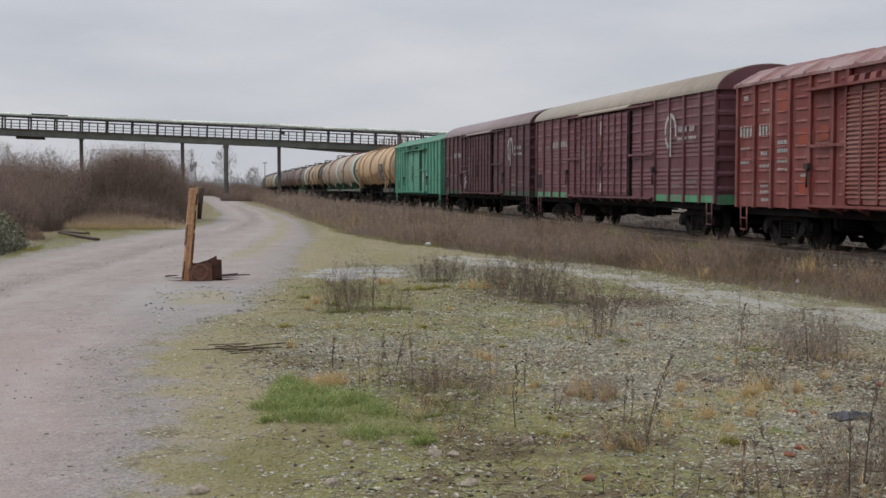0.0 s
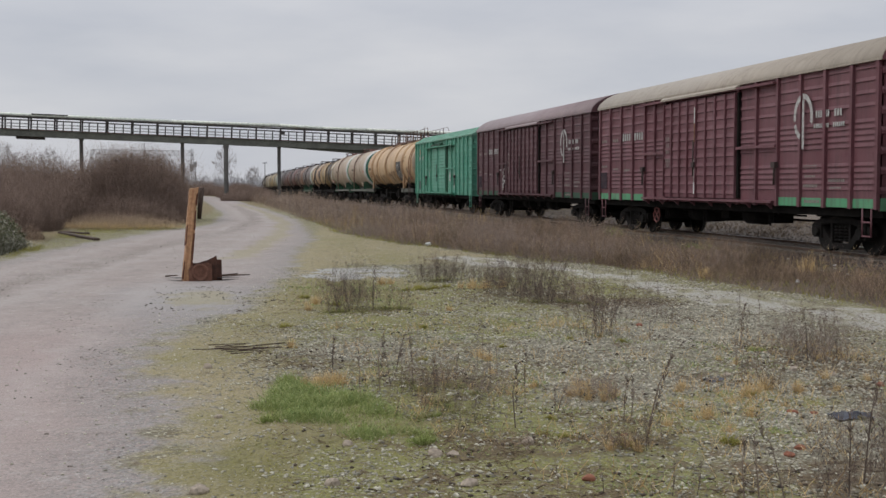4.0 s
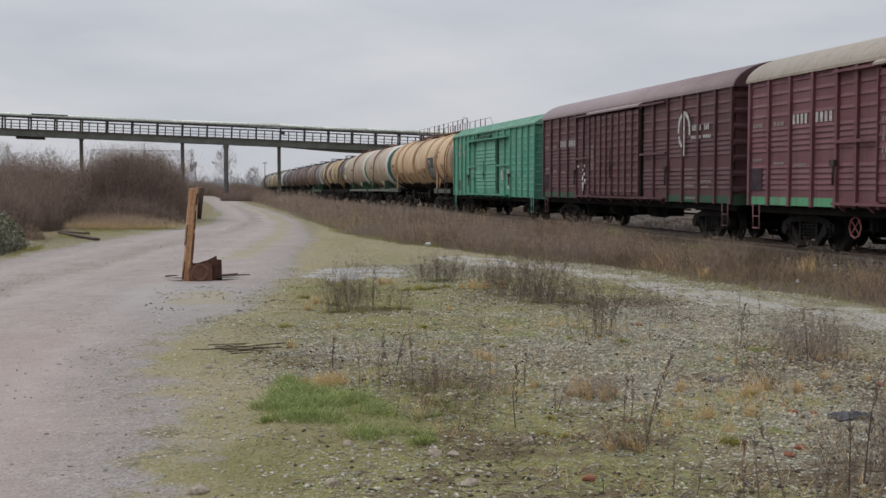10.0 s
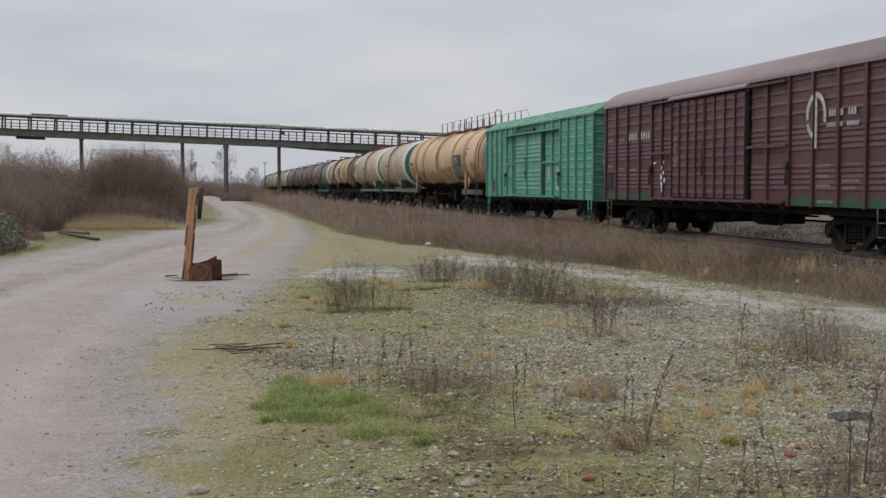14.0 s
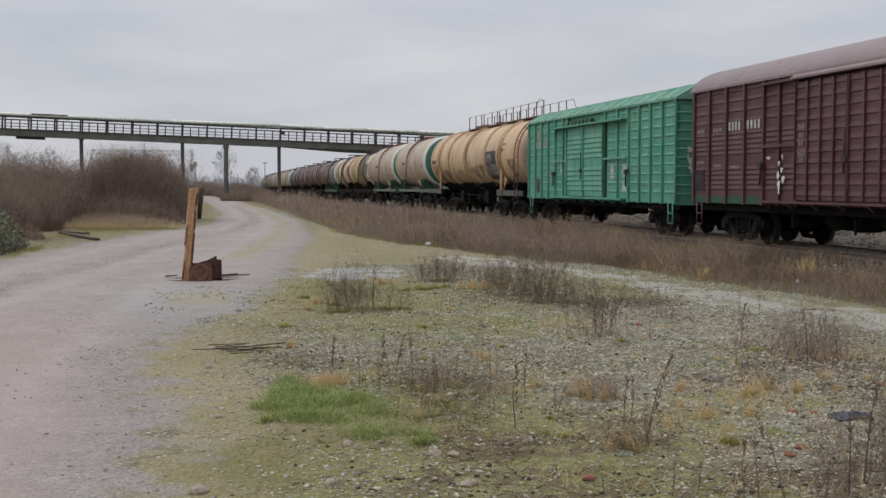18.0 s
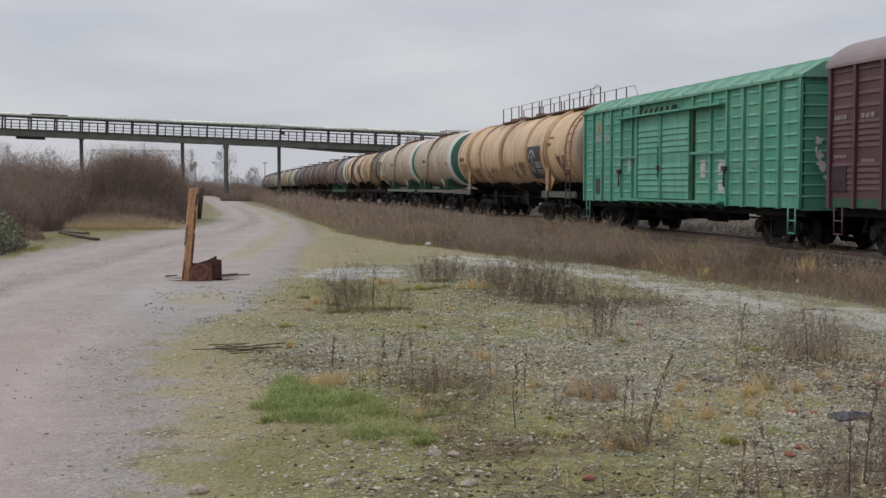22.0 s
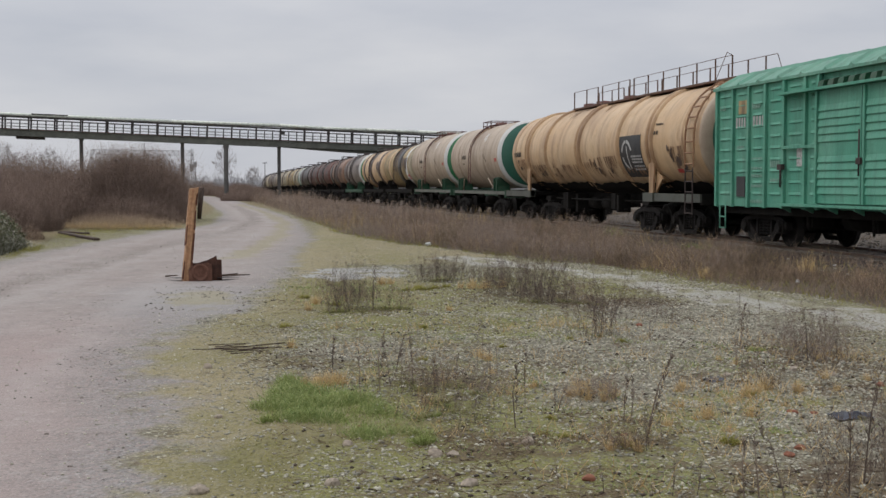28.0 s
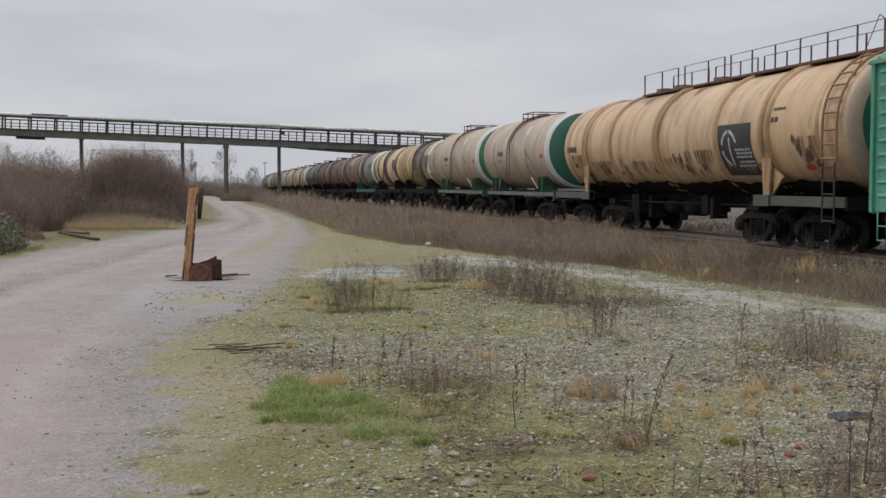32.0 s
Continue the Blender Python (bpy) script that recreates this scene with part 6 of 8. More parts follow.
# ---- pipe bridge over the track ----
def make_bridge():
    ln, bay, drop = 66.3, 2.735, 2.1
    br = thing("pipe_bridge", "long steel pipe bridge with railings on slim piers", "pipe bridge", pose(-32.46, 135.94, 7.455, 0, drop, -1.97))
    for y in (-0.8, 0.8):
        half_i = [(0.18, 0), (0.18, 0.05), (0.09, 0.06), (0.09, 0.62), (0.18, 0.63), (0.18, 0.69)]
        bm = prism(B(), [(y + a, z) for a, z in half_i] + [(y - a, z) for a, z in half_i[::-1]], 0, ln)
        part("girder", bm, "girder", br)
    part("deck", box(B(), 0, ln, -0.7, 0.7, 0.5, 0.56), "bridge_dark", br)
    post = mesh_of("post", box(B(), -0.085, 0.085, -0.07, 0.07, 0.69, 2.08), "bridge_dark")
    slim = mesh_of("rail_post", box(B(), -0.055, 0.055, -0.05, 0.05, 0.69, 1.8), "bridge_dark")
    first = 20.24 - 7 * bay
    n = int((ln - first) / bay)
    for k in range(n + 1):
        for y in (-0.8, 0.8):
            part("post", post, "bridge_dark", br, m=pose(first + k * bay, y, 0))
            for q in ((1, 2) if y < 0 else ()):
                part("rail_post", slim, "bridge_dark", br, m=pose(first + k * bay + q * bay / 3, y, 0))
        part("cross_beam", box(B(), first + k * bay - 0.06, first + k * bay + 0.06, -0.9, 0.9, 2.0, 2.08), "bridge_dark", br)
    for y in (-0.8, 0.8):
        for z, w, mat in ((1.08, 0.024, "gantry"), (1.4, 0.024, "gantry"), (1.78, 0.045 if y < 0 else 0.02, "bridge_dark" if y < 0 else "gantry")):
            part("hand_rail", box(B(), 0, ln, y - w, y + w, z - w, z + w), mat, br)
        part("top_beam", box(B(), 0, ln, y - 0.08, y + 0.08, 2.06, 2.17), "bridge_dark", br)
    # pale pipes on top; beyond the third pier they dip and swell
    for y, r, lift in ((-0.5, 0.17, -0.06), (0.05, 0.2, 0.05), (0.5, 0.14, 0.0)):
        bm = B()
        zp = 2.17 + r
        pts = [(0, y, zp), (30, y, zp), (42, y, zp + 0.1), (47, y, zp), (52, y, zp - lift), (58, y, zp + 0.08), (ln, y, zp + 0.1)]
        for p, q in zip(pts, pts[1:]):
            tube(bm, p, q, r, seg=10)
        part("pipe", bm, "pipe", br, "pale green clad pipe")
    for y, r in ((-0.3, 0.06), (0.3, 0.07)):
        part("pipe", tube(B(), (0, y, 0.76), (ln, y, 0.76), r, seg=8), "rustred", br, "reddish pipe along the deck")
    part("cover_sheet", box(B(), 15.04, 18.83, -0.75, 0.3, 2.42, 2.52), "bridge_dark", br, "dark cover sheet on the pipes")
    part("lamp_box", box(B(), 42.1, 42.6, -1.0, -0.7, 1.4, 1.75), "bridge_dark", br)
    part("hanging_plate", prism(B(), [(-0.7, -0.02), (0.2, -0.02), (0.1, -0.3), (-0.6, -0.24)], 13.43, 16.4), "bridge_dark", br)
    bm = push_y(B(), [(42.6, -0.02), (54.5, -0.02), (54.5, -0.3), (50.0, -0.32), (46.5, -0.2)], -0.6, 0.6)
    part("hanging_trough", bm, "girder", br, "grey trough hanging below the girder")
    # piers: slim steel columns with caps
    for k, p in enumerate((9.28, 20.24, 31.21, 42.0, 57.6)):
        m = pose(p, 0, 0, 0, -drop, 0)
        part("pier", box(B(), -0.19, 0.19, -0.16, 0.16, -8.2, -0.15), "pillar", br, m=m)
        part("pier_cap", box(B(), -0.19, 0.19, -0.8, 0.8, -0.16, -0.01), "pillar", br, m=m)
    return br


make_bridge()
pl = thing("concrete_pillar", "freestanding weathered concrete pillar with a cap", "pillar", pose(3.2, 122.0, 0, 0, 0, 50))
part("shaft", box(B(), -0.16, 0.16, -0.16, 0.16, -0.3, 5.35), "pillar", pl)
part("cap", box(B(), -0.23, 0.23, -0.22, 0.22, 5.35, 5.68), "pillar", pl)


def lattice(bm, p, q, w, h, n, r=0.05):
    """A square lattice girder from p to q."""
    p, q = Vector(p), Vector(q)
    d = (q - p) / n
    side = Vector((-d.y, d.x, 0)).normalized() * w
    up = Vector((0, 0, h))
    for o in (Vector(), up, side, side + up):
        tube(bm, p + o, q + o, r, seg=4)
    for k in range(n):
        a = p + d * k
        for o in (Vector(), side):
            tube(bm, a + o, a + d * 0.5 + o + up, r * 0.6, seg=4)
            tube(bm, a + d * 0.5 + o + up, a + d + o, r * 0.6, seg=4)
    return bm


gn = thing("overhead_line_gantry", "pale grey lattice gantry over a far railway line", "gantry")
part("beam", lattice(B(), (-19.7, 239.4, 7.6), (-0.4, 235.2, 7.3), 0.6, 0.9, 18), "gantry", gn)
for x, y in ((-19.7, 239.6), (-0.4, 235.4)):
    bm = B()
    for dx in (-0.25, 0.25):
        tube(bm, (x + dx, y, -0.2), (x + dx * 0.7, y, 8.6), 0.07, seg=5)
    for k in range(9):
        tube(bm, (x - 0.25, y, k * 0.9), (x + 0.25, y, k * 0.9 + 0.9), 0.04, seg=4)
    part("mast", bm, "gantry", gn)
part("bracket", tube(tube(B(), (-9.6, 237.4, 8.2), (-9.6, 237.4, 9.8), 0.06, seg=5), (-10.3, 237.4, 9.6), (-8.9, 237.4, 9.6), 0.06, seg=5), "gantry", gn)
bm = box(B(), -0.9, -0.1, 234.6, 235.0, 4.2, 5.6)
part("signal_cabinet", bm, "gantry", gn)
sp = thing("signal_post", "slim pale railway signal post beside far track", "signal post", pose(0.15, 205, 0))
part("pole", tube(B(), (0, 0, -0.2), (0, 0, 5.4), 0.13, seg=8), "gantry", sp)
part("head", box(B(), -0.25, 0.25, -0.15, 0.15, 4.6, 5.5), "gantry", sp)
lp = thing("lamp_post", "thin far lamp post with crossarm", "lamp post", pose(14.4, 246, 0))
part("pole", tube(B(), (0, 0, -0.2), (0, 0, 6.1), 0.1, 0.06, seg=8), "bridge_dark", lp)
part("arm", box(B(), -0.45, 0.45, -0.06, 0.06, 6.0, 6.15), "bridge_dark", lp)

# ---- bollards of broken timber and rust in the road ----
tp = thing("timber_post", "split orange-brown timber post leaning in the road", "post", pose(-0.165, 21.15, 0, 0, 5.2, 8))
bm = B()
rng0 = random.Random(3)
rows = []
for k in range(9):
    z = -0.1 + 1.73 * k / 8
    w = 0.071 + 0.009 * math.sin(k * 1.7) + rng0.uniform(-0.008, 0.008)
    rows.append([bm.verts.new((x * w + rng0.uniform(-0.008, 0.008), y * 0.075, z + (0.03 * x if k == 8 else 0))) for x, y in ((-1, -1), (0.55, -1.05), (1, -0.6), (1, 1), (-1, 1))])
for a, b in zip(rows, rows[1:]):
    for k in range(5):
        bm.faces.new((a[k], a[(k + 1) % 5], b[(k + 1) % 5], b[k]))
bm.faces.new(rows[-1])
bm.faces.new(rows[0][::-1])
part("shaft", bm, "wood", tp)
for z0, z1, w in ((0.36, 0.8, 0.013), (0.9, 1.2, 0.008), (0.0, 0.3, 0.014), (1.34, 1.5, 0.006)):
    part("bark_strip", prism(B(), [(-0.088, z0), (0.07, z0 - 0.03), (0.075, z1), (-0.084, z1 + 0.04)], 0.054, 0.066 + w), "bark", tp, "dark strip of bark on the timber's side")
for z0, z1, w in ((0.02, 0.3, 0.004), (0.62, 0.95, 0.005)):
    part("bark_strip", prism(B(), [(-0.086, z0), (0.07, z0 - 0.02), (0.075, z1), (-0.084, z1 + 0.03)], -0.068 - w, -0.056), "bark", tp, "dark strip of bark on the timber's side")
part("top_face", box(B(), -0.062, 0.058, -0.07, 0.07, 1.618, 1.634), "wood_end", tp)
rb = thing("rusty_pipe_stub", "rusty broken steel box and pipe stub beside timber post", "rusty stub", pose(0.07, 21.1, 0, 0, 0, 4))
# crumpled front plate with a dished round mark, two torn plates rising behind it
part("front_plate", prism(B(), [(-0.21, -0.05), (0.19, -0.05), (0.2, 0.19), (0.16, 0.25), (0.0, 0.28), (-0.14, 0.31), (-0.2, 0.28)], -0.012, 0.012), "rustbox", rb, m=pose(0, -0.13, 0, 0, 0, 90))
bm = lathe(B(), [(0.0, 0.155), (-0.03, 0.145), (-0.02, 0.115), (0.006, 0.09), (0.012, 0.002)], 0.14, 22)
part("dished_ring", bm, "rustbox", rb, "round dished rim on the rusty plate", m=pose(0.0, -0.145, 0))
part("torn_plate", prism(B(), [(-0.1, -0.05), (0.2, -0.05), (0.2, 0.31), (0.05, 0.35), (-0.04, 0.40), (-0.1, 0.43)], -0.01, 0.01), "rustdark", rb, m=pose(0.2, -0.02, 0, 0, 0, 78))
part("torn_plate", prism(B(), [(-0.1, -0.05), (0.1, -0.05), (0.1, 0.36), (-0.09, 0.35)], -0.01, 0.01), "rustdark", rb, m=pose(0.3, 0.02, 0, 0, 0, 104))
part("back_plate", box(B(), -0.2, 0.3, 0.1, 0.13, -0.05, 0.29), "rustdark", rb)
dw = thing("dark_post", "leaning dark rotten timber post", "post", pose(0.2, 58.0, 0, 0, 4, 0))
bm = B()
tube(bm, (0, 0, -0.1), (0.0, 0, 1.48), 0.10, 0.16, seg=7)
for v in bm.verts:
    v.co.z += rng0.uniform(-0.08, 0.08)
part("shaft", bm, "dark_wood", dw)
# flat black sheet on the road; the hole's dark inside is painted as colour
pit = thing("road_hole", "flat black patch for the hole round the timber post", "hole", pose(0.12, 21.2, 0.03, 0, 0, -3))
bm = B()
bm.faces.new([bm.verts.new((0.62 * math.cos(k * math.tau / 20) * (1 + 0.18 * math.sin(5 * k)), 0.16 * math.sin(k * math.tau / 20) * (1 + 0.25 * math.cos(3 * k)), 0)) for k in range(20)])
part("hollow", bm, "pit", pit)
# the first piece stands in for a thin black puddle line
for x, y, lx, rz in ((-0.43, 21.65, 0.22, 10), (0.72, 21.55, 0.5, -8), (0.62, 21.75, 0.3, 20)):
    st = thing("thin_black_piece", "short thin black piece lying on the damp road", "stick", pose(x, y, 0.03, 0, 0, rz))
    part("stick", tube(B(), (-lx / 2, 0, 0.0), (lx / 2, 0, 0.015), 0.016, 0.01, seg=6), "dark_wood", st)
for x, y, lx, rz in ((-3.7, 39.05, 5.4, -73), (-4.05, 41.5, 1.8, -57)):
    st = thing("old_plank", "dark old plank lying at the roadside", "plank", pose(x, y, 0.02, 0, 0, rz))
    part("board", box(B(), -lx / 2, lx / 2, -0.1, 0.1, -0.02, 0.05), "dark_wood", st)


# ---- vegetation ----
rng = np.random.default_rng(7)


def on_ground(x, y):
    return np.c_[x, y, ground_z(x, y) - 0.01]


def scatter(n, x0, x1, y0, y1, keep):
    x, y = rng.uniform(x0, x1, n), rng.uniform(y0, y1, n)
    k = keep(x, y)
    return x[k], y[k]


def stuff(name, me, label, category):
    return tagged(new(name, me), label, category, kind="stuff")


# the brown verge between road and rails: patchy, thinner towards both edges
for y0, y1, n, h, w, tw in ((-25, 9, 3000, 0.42, 0.006, 6), (9, 24, 10500, 0.40, 0.0036, 8), (24, 45, 11500, 0.46, 0.0055, 8), (45, 90, 11500, 0.62, 0.011, 6), (90, 230, 7500, 0.95, 0.034, 4)):
    x, y = scatter(n * 4, 3.5, 13.2, y0, y1, lambda a, b: inside(a, b, VERGE) & (a < (12.7 if y0 < 40 else 13.2)))
    dens = zone(x, y, VERGE, 0.35) * np.clip(0.5 + 0.75 * waves(x, y, 0.9, 21), 0.06, 1) * np.clip((13.1 - x) / 1.2, 0.25, 1)
    k = rng.uniform(0, 1, len(x)) < dens
    x, y = x[k][:n], y[k][:n]
    # gathered into clumps of their own height and shade
    m = max(40, n // 14)
    pick = rng.integers(0, len(x), m)
    own = rng.integers(0, m, len(x))
    pull = rng.uniform(0, 1, len(x)) < 0.6
    sd = 0.10 + 0.004 * max(y0, 0)
    x = np.where(pull, x[pick][own] + rng.normal(0, sd, len(x)), x)
    y = np.where(pull, y[pick][own] + rng.normal(0, sd * 1.5, len(y)), y)
    tall = rng.uniform(0.45, 1.35, m)[own]
    shade = rng.normal(0, 0.9, m)[own]
    hh = np.where(pull, tall, 0.75) * h * (0.45 + 0.55 * zone(x, y, VERGE, 0.6)) * np.clip(1.1 - (x - 9.8) / (3.2 if y0 > 20 else 2.3), 0.32 if y0 > 20 else 0.2, 1) * np.clip(0.9 + 0.45 * waves(x, y, 0.55, 23), 0.45, 1.5)
    r, t, ww = branchy(rng, on_ground(x, y), hh, 0.85, tw, 0.34, w, 0.1)
    tone = np.tile(np.where(pull, shade, 0), tw + 1) + 0.6 * waves(r[:, 0], r[:, 1], 0.5, 27) + rng.normal(0, 0.5, len(r)) > 0.1
    for sel, mat, label in ((tone, "verge", "dense brown dry weeds along the railway"), (~tone, "litter" if y0 < 20 else "verge_grey", "greyish brown dry weeds along the railway")):
        stuff("dry_verge_weeds", blades("dry_verge_weeds", r[sel], t[sel], ww[sel], mat, rng, 0.05), label, "weeds")
x, y = scatter(16000, 5.0, 11.5, 11, 30, lambda a, b: np.clip(1.25 - np.abs(zone(a, b, VERGE, 0.5) - 0.72) / 0.3, 0, 1) * np.clip(0.6 + 0.5 * waves(a, b, 1.3, 41), 0.15, 1) > rng.uniform(0.05, 1, len(a)))
r, t, ww = branchy(rng, on_ground(x, y), 0.2 * rng.uniform(0.5, 1.4, len(x)), 0.85, 5, 0.35, 0.0042, 0.1)
stuff("dry_verge_weeds", blades("dry_verge_weeds", r, t, ww, "verge", rng, 0.05), "low brown weeds at the foot of the verge", "weeds")
# darker taller stalks standing out of it, straw tufts and low turf below
for y0, y1, n, h, w in ((10, 30, 420, 0.62, 0.006), (30, 70, 420, 0.8, 0.010)):
    x, y = scatter(n * 2, 4, 12.4, y0, y1, lambda a, b: zone(a, b, VERGE, 0.4) > 0.9)
    r, t, ww = branchy(rng, on_ground(x[:n], y[:n]), np.full(min(n, len(x)), h), 0.6, 9, 0.12, w)
    stuff("dark_weed_stalks", blades("dark_weed_stalks", r, t, ww, "weed", rng, 0.04), "dark weed stalks standing out of the verge", "weeds")
x, y = scatter(2600, 12.4, 14.4, 8, 45, lambda a, b: np.clip(0.6 + 0.6 * waves(a, b, 0.8, 29), 0, 1) * np.clip((14.4 - a) / 1.6, 0, 1) > rng.uniform(0, 1, len(a)))
r, t, ww = branchy(rng, on_ground(x, y), np.where(y < 28, 0.16, 0.26) * rng.uniform(0.5, 1.3, len(x)), 0.8, 5, 0.3, 0.006)
stuff("trackside_weeds", blades("trackside_weeds", r, t, ww, "verge", rng, 0.1), "short brown weeds beside the rails", "weeds")
x, y = scatter(9000, 10.6, 14.2, 14, 34, lambda a, b: np.clip(0.55 + 0.7 * waves(a, b, 1.1, 31), 0, 1) * np.clip((a - 10.4) / 1.0, 0, 1) > rng.uniform(0, 1, len(a)))
c = on_ground(x, y) + np.array([0, 0, 0.015])
az = rng.uniform(0, math.tau, len(x))
tip = c + np.c_[np.cos(az), np.sin(az), rng.uniform(0, 0.5, len(x))] * rng.uniform(0.08, 0.3, (len(x), 1))
stuff("trackside_litter", blades("trackside_litter", c, tip, np.full(len(x), 0.014), "weed", rng, 0.1), "dark matted litter between verge and rails", "litter")
x, y = scatter(4500, 4.5, 13.0, 9, 60, lambda a, b: inside(a, b, VERGE) & (b > 19) & (waves(a, b, 0.9, 33) + 0.5 * waves(a, b, 2.3, 35) > 0.2))
r, t, ww = branchy(rng, on_ground(x, y), (0.3 + 0.005 * y) * rng.uniform(0.5, 1.3, len(x)), 0.8, 5, 0.35, 0.007)
stuff("straw_growth", blades("straw_growth", r, t, ww, "straw", rng, 0.1), "straw-coloured grass among the verge weeds", "grass")
x, y = scatter(9000, 4.5, 13.2, 9, 60, lambda a, b: zone(a, b, VERGE, 0.3) > 0.3)
c = on_ground(x, y)
az = rng.uniform(0, math.tau, len(x))
tip = c + np.c_[np.cos(az) * 0.08, np.sin(az) * 0.08, rng.uniform(0.04, 0.14, len(x))]
stuff("verge_turf", blades("verge_turf", c, tip, 0.006 + 0.0003 * y, "moss", rng, 0.1), "thin olive turf under the verge weeds", "grass")


x, y = scatter(26000, 4.5, 10.2, 9, 45, lambda a, b: np.clip(1 - np.abs(zone(a, b, VERGE, 0.5) - 0.45) / 0.28, 0, 1) * np.clip(0.45 + 0.7 * waves(a, b, 1.6, 39), 0, 1) > rng.uniform(0.1, 1, len(a)))
c = on_ground(x, y)
az = rng.uniform(0, math.tau, len(x))
tip = c + np.c_[np.cos(az) * 0.06, np.sin(az) * 0.06, rng.uniform(0.03, 0.1, len(x))]
stuff("verge_turf", blades("verge_turf", c, tip, 0.006 + 0.0003 * y, "moss", rng, 0.1), "olive fringe of turf along the verge", "grass")


def weed_mesh(seed, h, twigs, spread, w=0.008, stems=1, mat="weed", lean=0.12):
    g = np.random.default_rng(seed)
    c = np.c_[g.normal(0, 0.05 * stems ** 0.5, stems), g.normal(0, 0.05 * stems ** 0.5, stems), np.full(stems, -0.03)]
    r, t, ww = branchy(g, c, np.full(stems, h), spread, twigs, lean, w)
    r2, t2, w2 = [], [], []
    k0 = stems
    for k in range(k0, len(r)):
        for _ in range(3):
            s = g.uniform(0.3, 1.0)
            p = r[k] + (t[k] - r[k]) * s
            a = g.uniform(0, math.tau)
            ln = np.linalg.norm(t[k] - r[k]) * g.uniform(0.2, 0.5)
            r2.append(p), t2.append(p + np.array([math.cos(a) * 0.6, math.sin(a) * 0.6, g.uniform(0.2, 0.9)]) * ln), w2.append(w * 0.45)
    return blades("stalk", np.r_[r, np.array(r2)], np.r_[t, np.array(t2)], np.r_[ww, np.array(w2)], mat, g, 0.06)


TALL = [weed_mesh(s, 0.8, 18, 0.24, 0.013) for s in range(4)]
BUSHY = [weed_mesh(s + 20, 0.45, 9, 0.8, 0.0038, 22, lean=0.38) for s in range(4)]
THIN = [weed_mesh(s + 40, 0.6, 9, 0.32, 0.005, 4) for s in range(4)]
SCRUB = [weed_mesh(s + 60, 0.9, 10, 0.6, 0.0065, 30, lean=0.5) for s in range(3)]
STRAGGLY = [weed_mesh(s + 70, 0.85, 11, 0.42, 0.0038, 20, lean=0.24) for s in range(3)]
PLUME = [weed_mesh(s + 110, 0.8, 34, 0.16, 0.02, lean=0.06) for s in range(3)]
SAPLING = [weed_mesh(s + 120, 0.9, 14, 0.5, 0.007, 8, lean=0.3) for s in range(2)]
FUZZ = [weed_mesh(s + 130, 0.5, 9, 0.55, 0.003, 9, mat="verge_grey", lean=0.42) for s in range(3)]


def weed(kind_meshes, x, y, s, name, label, rz=0.0, tilt=0.0):
    ob = thing(name, label, "weed", Matrix.Translation((x, y, float(ground_z(np.array([x]), np.array([y]))[0]))) @ pose(0, 0, 0, 0, tilt, rz) @ Matrix.Diagonal((s, s, s, 1)))
    tagged(part("stalk", kind_meshes[int(abs(rz)) % len(kind_meshes)], "weed", ob), kind="stuff")
    return ob


TALL_SPOTS = ((1.64, 10.31, 0.5, 2), (1.22, 10.73, 0.45, -3), (1.48, 10.51, 0.45, 14), (2.74, 7.2, 0.6, 2), (2.82, 7.01, 0.72, 15), (2.64, 8.28, 0.45, -6), (1.91, 7.27, 0.25, 0), (1.94, 5.95, 0.3, 0),
              (2.91, 5.77, 0.85, 0), (2.95, 5.7, 0.8, 3), (3.1, 5.7, 0.65, 2), (2.39, 8.63, 0.6, 0), (2.52, 5.85, 0.45, 0), (2.67, 5.82, 0.45, -3), (1.41, 8.28, 0.35, 0), (1.68, 9.15, 0.5, 2), (1.88, 9.11, 0.6, 0),
              (2.07, 9.33, 0.6, -2), (1.26, 8.99, 0.5, 1), (1.7, 9.41, 0.6, 0), (2.15, 9, 0.5, 3), (2.2, 6, 0.4, 0), (3.45, 5.65, 0.7, 0), (3.58, 5.6, 0.9, -2), (3.72, 5.7, 0.8, 1), (3.94, 6.05, 0.9, 0),
              (6, 10.4, 0.6, 2), (5.78, 10.15, 0.75, -2), (6.41, 10.75, 0.55, 0), (2, 15.5, 1, 0), (1.9, 15.6, 0.7, -4), (2.2, 15.4, 0.8, 3), (4.8, 15.9, 0.9, 0), (4.9, 16.1, 1, 2), (4.95, 15.8, 0.9, -2),
              (6.9, 13.2, 0.5, 0), (7.2, 14.5, 0.5, 0), (5.6, 13.1, 0.5, 2), (1.55, 9.3, 0.45, 0), (2.3, 9.25, 0.5, 2))
BUSHY_SPOTS = ((1.85, 15.4, 0.6), (2.65, 15.5, 0.8), (2.2, 17.9, 0.7), (2.5, 17, 0.6), (4.76, 16.2, 0.8), (5, 16, 0.9), (5.71, 10.13, 0.8), (1.7, 8.9, 0.5), (1.95, 9.2, 0.6), (1.6, 8.2, 0.45),
               (2, 8.4, 0.5), (1.8, 7.7, 0.45), (3.7, 5.7, 0.7), (3.92, 6.1, 0.7), (3.95, 6.4, 0.6), (3.35, 5.7, 0.6), (1.95, 7, 0.35), (2.8, 6.9, 0.4), (3.1, 8.7, 0.45), (5.3, 14.9, 0.5), (5.9, 13.8, 0.5))
SCRUB_SPOTS = ((4.43, 16.75, 0.5), (4.78, 15.65, 0.55), (3.86, 19.7, 0.45), (4.0, 19.9, 0.5), (4.15, 19.66, 0.6), (4.3, 19.5, 0.5), (4.44, 19.84, 0.5), (4.68, 19.55, 0.35), (4.85, 19.3, 0.3))
